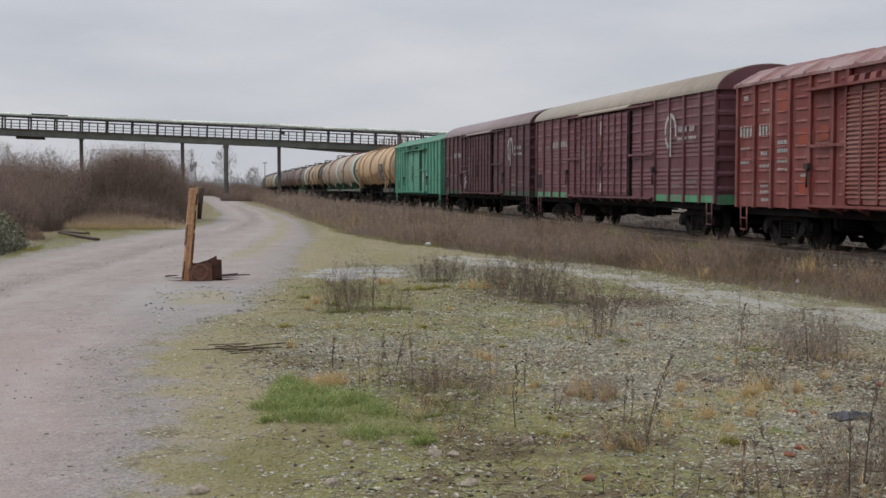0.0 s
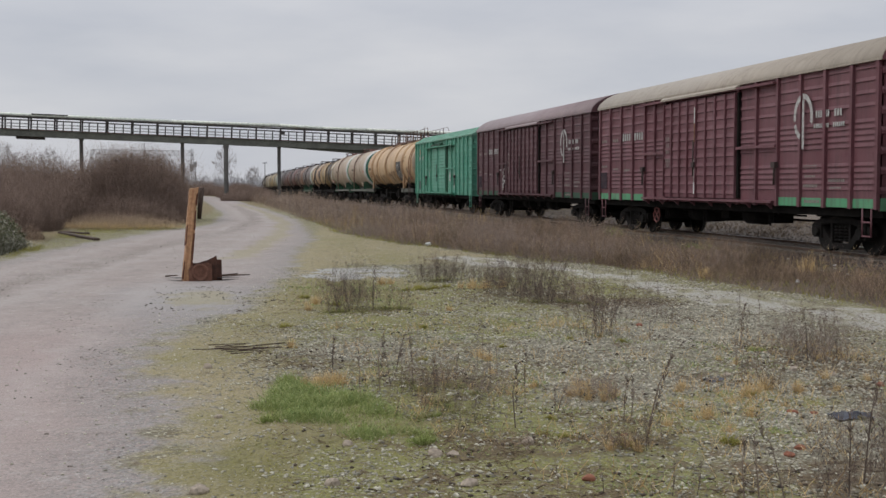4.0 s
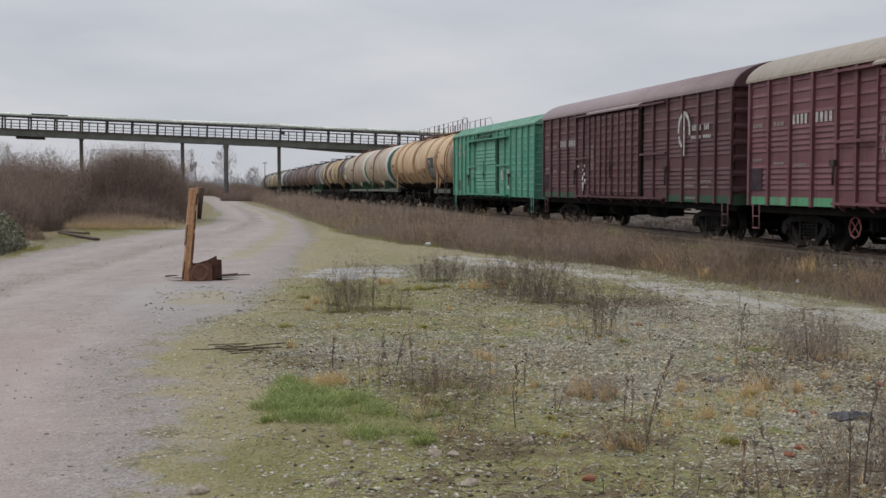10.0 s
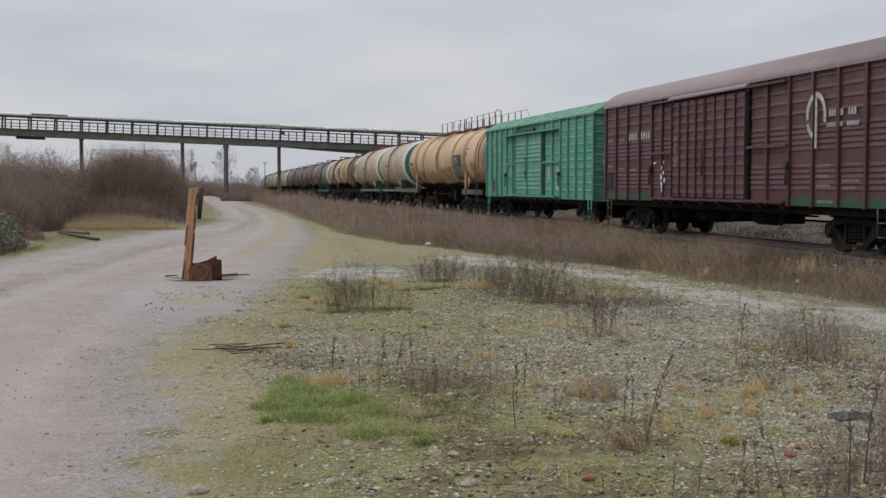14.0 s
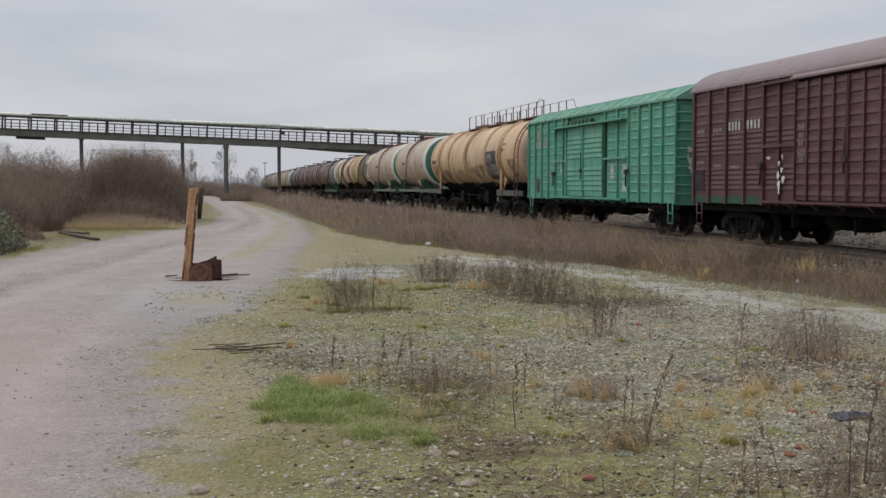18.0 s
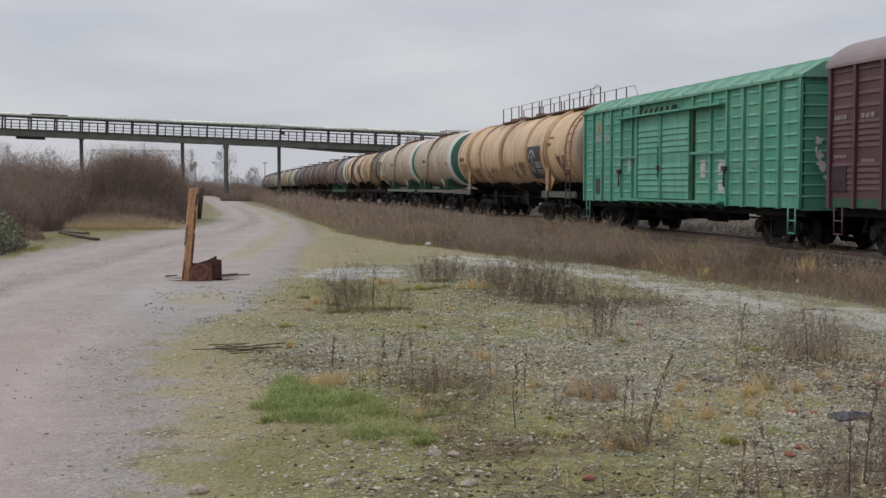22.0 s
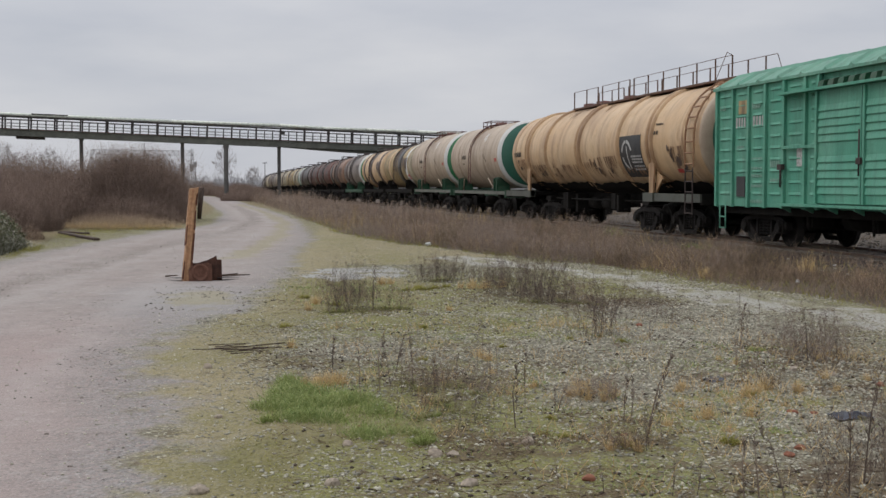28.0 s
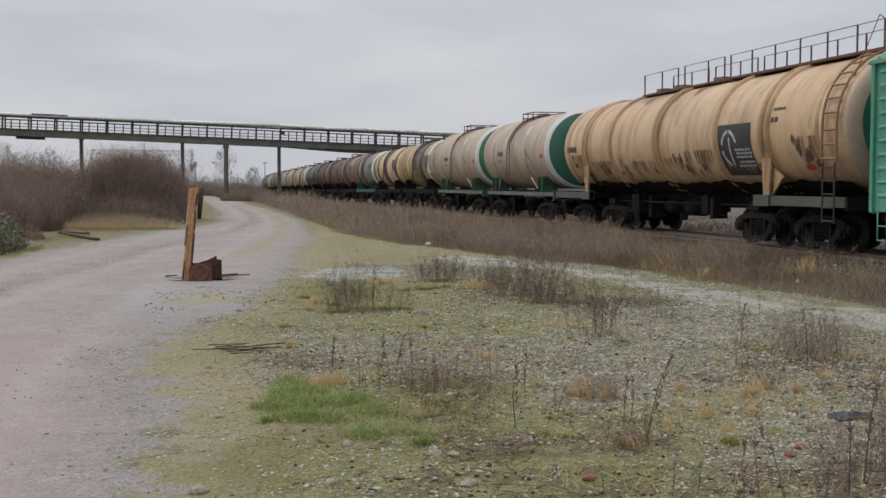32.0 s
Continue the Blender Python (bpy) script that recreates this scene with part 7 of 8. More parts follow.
STRAGGLY_SPOTS = ((2.02, 15.88, 0.75), (4.43, 16.57, 0.8), (4.7, 15.65, 0.85), (4.66, 17.4, 0.9), (4.76, 16.5, 1.1), (4.82, 15.82, 1.1), (4.6, 16.6, 0.9), (5, 16, 1), (5.05, 17.8, 0.8), (4.5, 17, 0.8), (4.28, 11.96, 1), (1.98, 15.5, 0.95), (2.1, 15.6, 0.8), (5.75, 10.15, 0.7),
                  (6.1, 10.5, 0.6), (3.72, 5.75, 0.6), (3.95, 6.1, 0.6), (1.5, 9, 0.35), (1.85, 9.2, 0.45), (2.05, 9.1, 0.45), (1.7, 8.4, 0.35), (1.9, 8, 0.35), (5.4, 13.5, 0.6), (5.8, 14.2, 0.5))
for k, (x, y, s, lean) in enumerate(TALL_SPOTS):
    weed(TALL, x, y, s, "dry_weed", "tall dry brown weed with bare side twigs", k * 37.0 if abs(lean) < 10 else 0.0, lean)
for k, (x, y, s) in enumerate(BUSHY_SPOTS):
    weed(BUSHY, x, y, s, "bushy_weed", "low bushy tangle of dry brown weed stems", k * 53.0)
for k, (x, y, s) in enumerate(SCRUB_SPOTS):
    weed(SCRUB, x, y, s, "bare_scrub_bush", "bare grey-brown scrub bush of thin twigs", k * 71.0)
for k, (x, y, s) in enumerate(STRAGGLY_SPOTS):
    weed(STRAGGLY, x, y, s, "straggly_weed", "straggly clump of thin dry weed stalks", k * 43.0)
PLUME_SPOTS = ((5.5, 11.05, 0.66, 2), (4.77, 11.72, 0.4, -2), (1.46, 9.09, 0.62, 1), (2.2, 7.83, 0.62, 5), (1.15, 10.16, 0.6, -1), (3.12, 8.09, 0.4, -4), (3.08, 7.58, 0.75, 16), (2.64, 8.3, 0.34, -3), (1.71, 10.04, 0.5, 12))
for k, (x, y, s, lean) in enumerate(PLUME_SPOTS):
    weed(PLUME, x, y, s, "seeded_weed", "single dry weed stem with dark seed heads", k * 37.0 if abs(lean) < 10 else 0.0, lean)
for k, (x, y, s) in enumerate(((4.28, 11.98, 0.8), (4.34, 12.02, 0.6), (2.0, 15.6, 0.7))):
    weed(SAPLING, x, y, s, "bare_sapling", "small bare sapling forking from its foot", k * 61.0)
FUZZ_SPOTS = ((5.66, 10.59, 0.8), (5.73, 10.42, 0.9), (5.69, 10.13, 0.7), (5.97, 10.37, 0.9), (6.25, 10.58, 0.9), (6.48, 10.66, 0.8), (6.88, 11.0, 0.8), (6.11, 11.25, 0.7), (6.59, 11.33, 0.7), (1.9, 15.68, 0.9), (2.1, 15.78, 0.9),
              (2.4, 16.18, 0.7), (1.92, 18.01, 0.8), (1.7, 9.41, 0.5), (2.07, 9.33, 0.5), (1.74, 9.14, 0.5), (1.82, 8.63, 0.5), (2.11, 8.81, 0.4), (5.2, 15.4, 0.8), (5.8, 14.4, 0.7), (5.5, 16.0, 0.9), (1.55, 8.2, 0.4), (1.9, 7.9, 0.4))
for k, (x, y, s) in enumerate(FUZZ_SPOTS):
    weed(FUZZ, x, y, s, "pale_weed_clump", "sparse clump of fine pale dry stalks", k * 47.0)
YARD_LUMPS = ((5.39, 15.54, 0.32), (5.97, 15.73, 0.3), (5.78, 17.19, 0.4), (3.04, 8.73, 0.42), (3.17, 8.65, 0.4), (2.7, 6.9, 0.36), (2.58, 6.85, 0.3), (2.3, 9, 0.4), (1.95, 9.3, 0.4), (4.6, 8.8, 0.36), (2, 7, 0.28), (5.75, 10.2, 0.6), (2.05, 16.6, 0.6), (4.85, 18.5, 0.7))
LUMPS = [weed_mesh(s + 90, 0.55, 10, 0.7, 0.0055, 34, lean=0.55, mat=m) for s, m in enumerate(("verge", "verge_grey", "verge", "litter"))]
for k, (x, y, s) in enumerate(YARD_LUMPS):
    weed(LUMPS, x, y, s, "dry_grass_clump", "matted clump of dry brown grass on the gravel", k * 31.0)
lump_spots = scatter(220, 6.5, 11.3, 10, 34, lambda a, b: (zone(a, b, VERGE, 0.4) > 0.75) & (waves(a, b, 1.1, 46) > -0.1))
for k, (x, y) in enumerate(list(zip(*lump_spots))[:70]):
    ob = weed(LUMPS, float(x), float(y), (0.6 + 0.5 * (k * 0.61 % 1.0)) * (0.75 + 0.018 * float(y)), "verge_weed", "bushy brown weed in the railway verge", k * 31.0)
thin_spots = scatter(90, 1.2, 7.5, 5.6, 17, lambda a, b: (waves(a, b, 1.0, 44) > 0.32) & (a > 0.25 * b - 0.9))
for k, (x, y) in enumerate(zip(*thin_spots)):
    weed(THIN, float(x), float(y), 0.45 + 0.45 * (k * 0.37 % 1.0), "thin_weed", "thin dry weed stalks in the gravel", k * 29.0)

# fresh grass patch, dry tufts, moss tufts
x, y = scatter(60000, 0.3, 2.2, 7.4, 10.4, lambda a, b: rng.uniform(0.08, 1.05, len(a)) < zone(a + 0.05 * waves(a, b, 6.0, 7) - 0.03, b + 0.12 * waves(a, b, 5.0, 9), LAWN, 0.12) * np.clip(0.8 + 0.4 * waves(a, b, 5.0, 5) + 0.25 * waves(a, b, 11.0, 6), 0.22, 1) * np.clip(1.5 - 0.75 * a, 0.45, 1))
n = len(x)
c = on_ground(x, y)
a = rng.uniform(0, math.tau, n)
lush = np.clip(0.8 + 0.45 * waves(x, y, 5.0, 5) + 0.25 * waves(x, y, 2.2, 8), 0.25, 1.5)
tip = c + np.c_[np.cos(a) * 0.05, np.sin(a) * 0.05, rng.uniform(0.02, 0.085, n)] * lush[:, None]
stuff("fresh_grass", blades("fresh_grass", c, tip, np.full(n, 0.0045), "grass", rng, 0.15), "patch of fresh green grass on mossy gravel", "grass")

k = (lush > 0.8) & (rng.uniform(0, 1, n) < 0.5)
c, m = c[k], int(k.sum())
a = rng.uniform(0, math.tau, m)
tip = c + np.c_[np.cos(a) * 0.08, np.sin(a) * 0.08, rng.uniform(0.03, 0.11, m)]
stuff("fresh_grass", blades("fresh_grass", c, tip, np.full(m, 0.004), "lush", rng, 0.2), "longer blades in the green grass patch", "grass")


x, y = scatter(5200, 1.3, 3.6, 15.2, 21, lambda a, b: np.exp(-((a - 2.3) / 0.8) ** 2 - ((b - 18.2) / 1.8) ** 2) * np.clip(0.5 + waves(a, b, 2.0, 37), 0, 1) > rng.uniform(0.05, 1, len(a)))
c = on_ground(x, y)
az = rng.uniform(0, math.tau, len(x))
tip = c + np.c_[np.cos(az) * 0.05, np.sin(az) * 0.05, rng.uniform(0.02, 0.055, len(x))]
stuff("fresh_grass", blades("fresh_grass", c, tip, np.full(len(x), 0.011), "lush", rng, 0.12), "thin yellow-green grass under the dry weeds", "grass")


def tuft_mesh(seed, n, h, spread, w, mat):
    g = np.random.default_rng(seed)
    a, rr = g.uniform(0, math.tau, n), g.uniform(0, 1, n) ** 0.6
    wob = 1 + 0.35 * np.sin(2 * a + seed) + 0.2 * np.sin(5 * a + 2 * seed)
    rr = rr * wob
    c = np.c_[np.cos(a) * rr * spread * 0.35, np.sin(a) * rr * spread * 0.35, np.full(n, -0.01)]
    t = c + np.c_[np.cos(a) * rr * spread * 0.5, np.sin(a) * rr * spread * 0.5, h * np.sqrt(np.clip(1 - 0.7 * rr ** 2, 0.1, 1)) * g.uniform(0.35, 1.0, n)]
    return blades("foliage", c, t, np.full(n, w), mat, g, 0.1)


STRAW = [tuft_mesh(80 + s, 70, 0.19, 0.13, 0.0038, "straw") for s in range(4)]
MOSSY = [tuft_mesh(90 + s, 150, 0.085, 0.13, 0.006, "moss") for s in range(3)]
GREEN = [tuft_mesh(95 + s, 120, 0.10, 0.14, 0.005, "grass") for s in range(3)]
HERB = [tuft_mesh(140 + s, 70, 0.10, 0.32, 0.007, "herb") for s in range(3)]
STRAW_SPOTS = ((4.01, 9.08, 0.9), (3.67, 7.86, 1.1), (4.27, 8.45, 1.0), (4.53, 8.67, 1.1), (4.43, 8.56, 0.9), (4.77, 8.54, 1.0), (4.9, 10.3, 0.7), (4.84, 9.82, 0.8), (5.72, 9.07, 0.9), (5.35, 9.14, 0.9), (3.3, 9.07, 1.1), (3.16, 9.15, 1.0),
               (3.29, 8.81, 1.0), (3.01, 8.87, 1.2), (1.09, 9.65, 1.2), (1.17, 9.7, 1.0), (2.72, 10.87, 1.0), (2.78, 10.9, 0.9), (4.39, 18.38, 1.4), (4.22, 18.42, 1.2), (4.58, 18.45, 1.4), (3.06, 19.21, 1.4), (3.2, 19.29, 1.2), (1.66, 16.65, 1.1),
               (3.12, 9.21, 0.9), (2.57, 9.98, 0.8), (3.19, 7.5, 0.8), (5.18, 8.67, 0.8), (4.4, 8.08, 0.7), (2.73, 9.19, 0.8), (3.53, 7.24, 0.8), (2.73, 11.06, 1.1), (0.98, 9.7, 1.2), (1.07, 9.68, 1.3), (1.17, 9.66, 1.1), (0.9, 9.86, 0.9), (1.02, 9.85, 1.0), (3.92, 8.94, 1.0), (3.56, 7.72, 1.1), (4.31, 8.51, 1.3), (3.97, 7.8, 1.0), (4.76, 8.57, 1.0), (4.58, 8.79, 1.2),
               (3.04, 8.73, 1.0), (3.17, 8.71, 1.2), (2.94, 8.88, 1.0), (3.1, 8.9, 0.9), (0.96, 12.08, 1.0), (1.67, 16.49, 1.4), (1.49, 15.77, 1.1), (3.33, 15.23, 1.0), (2.69, 6.96, 1.0), (2.55, 6.89, 0.8), (2.72, 6.85, 0.9), (4.05, 8.25, 0.8), (4.7, 18.6, 1.6),
               (4.9, 18.4, 1.5), (4.5, 18.7, 1.3), (5.9, 10.2, 0.9), (3.6, 8.2, 0.7), (4.4, 9.3, 0.7), (9.0, 22.5, 1.6), (11.3, 20.1, 3.2), (11.45, 20.25, 2.6), (11.15, 20.0, 2.4), (9.2, 19.9, 1.6), (11.75, 18.9, 1.8), (9.0, 19.6, 1.8), (9.15, 19.7, 1.4))
for k, (x, y, s) in enumerate(STRAW_SPOTS):
    s *= 0.72 if y < 12 else 0.85
    t = thing("straw_tuft", "tuft of straw-yellow dry grass", "grass tuft", Matrix.Translation((x, y, float(ground_z(np.array([x]), np.array([y]))[0]))) @ pose(0, 0, 0, 0, 0, k * 41) @ Matrix.Diagonal((s, s, s, 1)))
    part("foliage", STRAW[k % 4], "straw", t)
HERB_SPOTS = ((1.81, 15.55, 1.0), (1.9, 15.39, 1.2), (2.66, 15.66, 1.0), (2.49, 15.48, 1.1), (2.15, 15.27, 0.8), (2.8, 15.71, 0.9), (1.74, 9.14, 0.7), (1.82, 8.63, 0.8), (1.88, 8.29, 0.7), (1.63, 8.13, 0.8), (1.7, 9.41, 0.6), (2.07, 9.33, 0.6),
              (2.11, 8.81, 0.6), (1.99, 8.05, 0.5), (1.45, 7.68, 0.6), (1.42, 9.47, 0.5), (4.31, 12.0, 0.7), (4.65, 15.75, 1.0), (5.15, 15.75, 1.0), (5.4, 15.5, 0.9), (4.2, 19.8, 1.0))
for k, (x, y, s) in enumerate(HERB_SPOTS):
    t = thing("low_herb", "low dark green herb on the gravel", "weed", Matrix.Translation((x, y, float(ground_z(np.array([x]), np.array([y]))[0]))) @ pose(0, 0, 0, 0, 0, k * 67) @ Matrix.Diagonal((s, s, s, 1)))
    part("foliage", HERB[k % 3], "herb", t)
for k, (x, y, s) in enumerate(((3.55, 18.36, 1.4), (3.8, 18.5, 1.3), (4.06, 18.77, 1.1), (3.29, 18.21, 1.2), (3.6, 18.8, 1.2), (3.39, 6.96, 1.0), (2.7, 7.0, 0.9), (4.31, 8.48, 0.7), (1.6, 17.43, 1.2), (1.03, 13.82, 1.1), (2.64, 13.48, 0.9), (2.11, 10.89, 0.8), (3.95, 11.94, 0.6), (4.38, 11.53, 0.7), (2.41, 7.39, 0.7), (2.3, 7.5, 0.6), (3.1, 11.6, 0.7), (1.9, 16.2, 1.0), (2.5, 8.0, 0.5))):
    t = thing("moss_tuft", "olive green cushion of moss", "moss tuft", Matrix.Translation((x, y, float(ground_z(np.array([x]), np.array([y]))[0]))) @ pose(0, 0, 0, 0, 0, k * 67) @ Matrix.Diagonal((s, s, s, 1)))
    part("foliage", MOSSY[k % 3], "moss", t)
for k, (x, y, s) in enumerate(((1.45, 7.42, 1.0), (1.5, 7.5, 0.8), (1.4, 7.48, 0.7), (0.48, 8.31, 0.8), (0.78, 10.12, 0.7), (0.7, 10.0, 0.6), (5.53, 10.86, 0.9), (5.62, 10.82, 0.7), (1.7, 8.15, 0.6), (1.85, 8.5, 0.5), (13.15, 35.5, 4.5), (13.3, 36.6, 3.5), (12.9, 35.0, 3.5), (12.8, 27.5, 3.0), (12.6, 28.2, 2.6))):
    t = thing("grass_tuft", "small tuft of fresh green grass", "grass tuft", Matrix.Translation((x, y, float(ground_z(np.array([x]), np.array([y]))[0]))) @ pose(0, 0, 0, 0, 0, k * 67) @ Matrix.Diagonal((s, s, s, 1)))
    part("foliage", GREEN[k % 3], "grass", t)


cl = [(rng.uniform(1.4, 6.5), rng.uniform(5.6, 14), rng.uniform(0.05, 0.2), int(rng.integers(6, 40))) for _ in range(110)]
cl += [(2.5, 9.0, 0.3, 90), (3.1, 7.1, 0.3, 90), (4.6, 8.5, 0.35, 90), (3.9, 8.0, 0.3, 60), (1.1, 9.65, 0.14, 90), (5.9, 10.4, 0.5, 120), (2.7, 16.6, 0.5, 60), (1.7, 16.8, 0.2, 60)]
x = np.concatenate([rng.normal(cx, r0, n0) for cx, cy, r0, n0 in cl])
y = np.concatenate([rng.normal(cy, r0 * 1.4, n0) for cx, cy, r0, n0 in cl])
c = on_ground(x, y)
az = rng.uniform(0, math.tau, len(x))
tip = c + np.c_[np.cos(az) * 0.6, np.sin(az) * 0.6, rng.uniform(0.3, 1.2, len(x))] * rng.uniform(0.05, 0.17, (len(x), 1))
stuff("yard_straw", blades("yard_straw", c, tip, np.full(len(x), 0.0048), "straw", rng, 0.12), "wisps of straw-coloured grass in the gravel", "grass")


cl = [(rng.uniform(1.2, 6.2), rng.uniform(5.7, 14), rng.uniform(0.05, 0.17), int(rng.integers(20, 90))) for _ in range(75)]
x = np.concatenate([rng.normal(cx, r0, n0) for cx, cy, r0, n0 in cl])
y = np.concatenate([rng.normal(cy, r0 * 1.5, n0) for cx, cy, r0, n0 in cl])
c = on_ground(x, y)
az = rng.uniform(0, math.tau, len(x))
tip = c + np.c_[np.cos(az) * 0.8, np.sin(az) * 0.8, rng.uniform(0.3, 1.0, len(x))] * rng.uniform(0.025, 0.06, (len(x), 1))
stuff("sparse_grass", blades("sparse_grass", c, tip, np.full(len(x), 0.006), "lush", rng, 0.12), "sparse green grass shoots among the chippings", "grass")


# bare thickets beside the road: fans of thin twigs from many roots
def thicket(name, label, cx, cy, rx, ry, h, n, w, mat="twig", seed=0, twigs=5):
    g = np.random.default_rng(seed)
    a, q = g.uniform(0, math.tau, n), g.uniform(0, 1, n) ** 0.5
    px, py = cx + rx * q * np.cos(a), cy + ry * q * np.sin(a)
    hh = h * np.sqrt(np.clip(1 - (0.92 * q) ** 2, 0.05, 1)) * (0.82 + 0.18 * waves(px, py, 2.0 / max(rx, 0.5), seed + 1))
    c = np.c_[px, py, np.full(n, -0.05)]
    r, t, ww = branchy(g, c, hh, 0.6, twigs, 0.24, w, 0.0)
    ob = thing(name, label, "bush")
    ob.location = (cx, cy, 0)
    off = np.array([cx, cy, 0])
    part("stem_mass", blades("stem_mass", r[:n] - off, t[:n] - off, ww[:n], mat, g, 0.04), mat, ob)
    part("crown", blades("crown", r[n:] - off, t[n:] - off, ww[n:], mat, g, 0.04), mat, ob)


thicket("bare_thicket", "large rounded thicket of bare brown twigs", -3.0, 56, 2.55, 3.5, 4.15, 12000, 0.009, seed=1, twigs=11)
thicket("bare_thicket", "lower shoulder of the thicket of bare brown twigs", -1.5, 55, 1.3, 2.5, 2.4, 2600, 0.014, seed=12, twigs=7)
thicket("bare_thicket", "skirt of brown twigs before the thicket", -3.2, 51.9, 2.9, 1.4, 1.4, 3200, 0.009, "twig", seed=2, twigs=7)
thicket("bare_thicket", "dense thicket of bare brown twigs by the road", -6.6, 53, 2.4, 4.0, 3.15, 7200, 0.009, seed=3, twigs=9)
thicket("bare_thicket", "dense thicket of bare brown twigs by the road", -6.7, 45, 1.9, 3.2, 2.45, 6200, 0.008, seed=4, twigs=9)
thicket("bare_thicket", "thicket of bare brown twigs beside brambles", -5.95, 37.5, 1.1, 2.4, 2.0, 5200, 0.007, seed=5, twigs=9)
thicket("bare_thicket", "tall thin bare saplings under the bridge", -8.5, 72, 4.5, 5, 3.9, 3600, 0.014, seed=6, twigs=7)
thicket("bramble", "dark green bramble with pale leaves at the roadside", -5.05, 31.0, 0.75, 3.0, 0.8, 3200, 0.013, "dark_green", 7, 8)
thicket("bramble", "low green weeds at the bramble's foot", -4.3, 31.5, 0.4, 2.8, 0.16, 1500, 0.012, "moss", 27, 4)
thicket("straw_patch", "strip of straw-coloured grass before the thicket", -2.4, 46.8, 2.3, 2.2, 0.3, 1300, 0.007, "straw", 8, 3)
thicket("straw_patch", "brown and olive tufts before the thicket", -2.9, 47.6, 2.5, 2.2, 0.5, 1700, 0.008, "dry_grass", 28, 4)
thicket("straw_patch", "grey-brown weeds at the thicket's foot", -5.3, 36.6, 0.8, 2.6, 0.75, 2200, 0.006, "verge", 22, 6)
thicket("turf_patch", "mossy olive turf before the thicket", -2.6, 46.0, 2.4, 2.6, 0.14, 2400, 0.012, "moss", 18, 2)
thicket("straw_patch", "short straw mixed into mossy turf", -2.3, 45.5, 2.2, 2.2, 0.16, 2200, 0.010, "litter", 21, 2)
thicket("straw_patch", "dry straw and weeds at the thicket's foot", -3.0, 49.8, 2.7, 1.2, 0.75, 1900, 0.008, "dry_grass", 19, 4)
thicket("straw_patch", "pale dry grass at the thicket's foot", -4.2, 47.6, 1.6, 0.9, 0.35, 700, 0.008, "straw", 20, 3)
thicket("turf_patch", "olive turf with pale weeds before the thicket", -3.2, 43.2, 1.4, 1.6, 0.12, 1500, 0.012, "moss", 29, 2)
thicket("straw_patch", "olive and straw grass along the road's edge", -3.9, 40.5, 0.9, 2.4, 0.12, 2500, 0.012, "moss", 9, 2)
# bramble leaves
x, y = scatter(5200, -6.0, -4.2, 28.0, 34.2, lambda a, b: np.hypot((a + 5.05) / 0.75, (b - 31.0) / 3.0) < rng.uniform(0.3, 1.02, len(a)))
q = np.clip(np.hypot((x + 5.05) / 0.75, (y - 31.0) / 3.0), 0, 1)
c = np.c_[x, y, ground_z(x, y) + 0.75 * np.sqrt(1 - 0.9 * q ** 2) * rng.uniform(0.3, 1.0, len(x))]
tip = c + rng.normal(0, 0.045, (len(x), 3))
stuff("bramble_leaves", blades("bramble_leaves", c, tip, np.full(len(x), 0.045), "leaf", rng, 0.1), "green and pale dying leaves on the bramble", "leaves")
# bushes round the far end of the road
for k, (x, y, rx, ry, h, n) in enumerate(((5.6, 150, 3.0, 6, 2.0, 900), (0.5, 178, 4, 8, 2.4, 900), (4.2, 119.5, 1.7, 1.6, 1.25, 700), (6.0, 124, 2.4, 4, 1.5, 900), (6.5, 175, 5, 10, 2.2, 900), (-5, 160, 3, 8, 2.4, 800), (-14, 150, 8, 10, 4.5, 1200), (-24, 130, 9, 10, 5.0, 1200), (-36, 170, 12, 12, 6.5, 1200))):
    thicket("far_bush", "bare brown bush beyond the road", x, y, rx, ry, h, int(n * 2.6), 0.032, "twig", 30 + k, 6)


# far trees: trunk, limbs and a crown of twigs, paled by painted haze
def tree(x, y, h, seed, label="bare far tree, fine crown greyed by painted haze", w=0.028):
    g = np.random.default_rng(seed)
    ob = thing("bare_tree", label, "tree", pose(x, y, 0))
    bm = tube(B(), (0, 0, -0.3), (0.1, 0, h * 0.45), h * 0.02, h * 0.012, seg=6)
    for k in range(7):
        a = k * 2.4
        z = h * (0.25 + 0.05 * k)
        tube(bm, (0, 0, z), (math.cos(a) * h * 0.16, math.sin(a) * h * 0.16, z + h * 0.25), h * 0.009, h * 0.003, seg=5)
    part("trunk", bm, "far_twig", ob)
    n = 340
    v = g.normal(size=(n, 3))
    v /= np.linalg.norm(v, axis=1, keepdims=True)
    v *= g.uniform(0.25, 1.0, (n, 1)) ** 0.5
    c = v * np.array([0.26, 0.26, 0.36]) * h + np.array([0, 0, h * 0.64])
    c += 0.05 * h * np.c_[waves(c[:, 0], c[:, 2], 3.0, seed), waves(c[:, 1], c[:, 2], 3.0, seed + 1), np.zeros(n)]
    t = c + (v * 0.5 + np.array([0, 0, 0.8])) * h * 0.09 * g.uniform(0.6, 1.4, (n, 1))
    r2, t2, w2 = np.r_[c, c, c], np.r_[t, t + g.normal(0, h * 0.03, (n, 3)), t + g.normal(0, h * 0.04, (n, 3))], np.full(3 * n, w)
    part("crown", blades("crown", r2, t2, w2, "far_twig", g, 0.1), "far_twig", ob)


for k, (x, y, h) in enumerate(((6.6, 262, 9.4), (14.5, 300, 6), (-3, 300, 6.5), (-22, 280, 8), (-30, 260, 9), (-38, 250, 10), (-46, 240, 11), (-54, 235, 10), (-62, 250, 9), (-44, 300, 9))):
    tree(x, y, h, 200 + k)
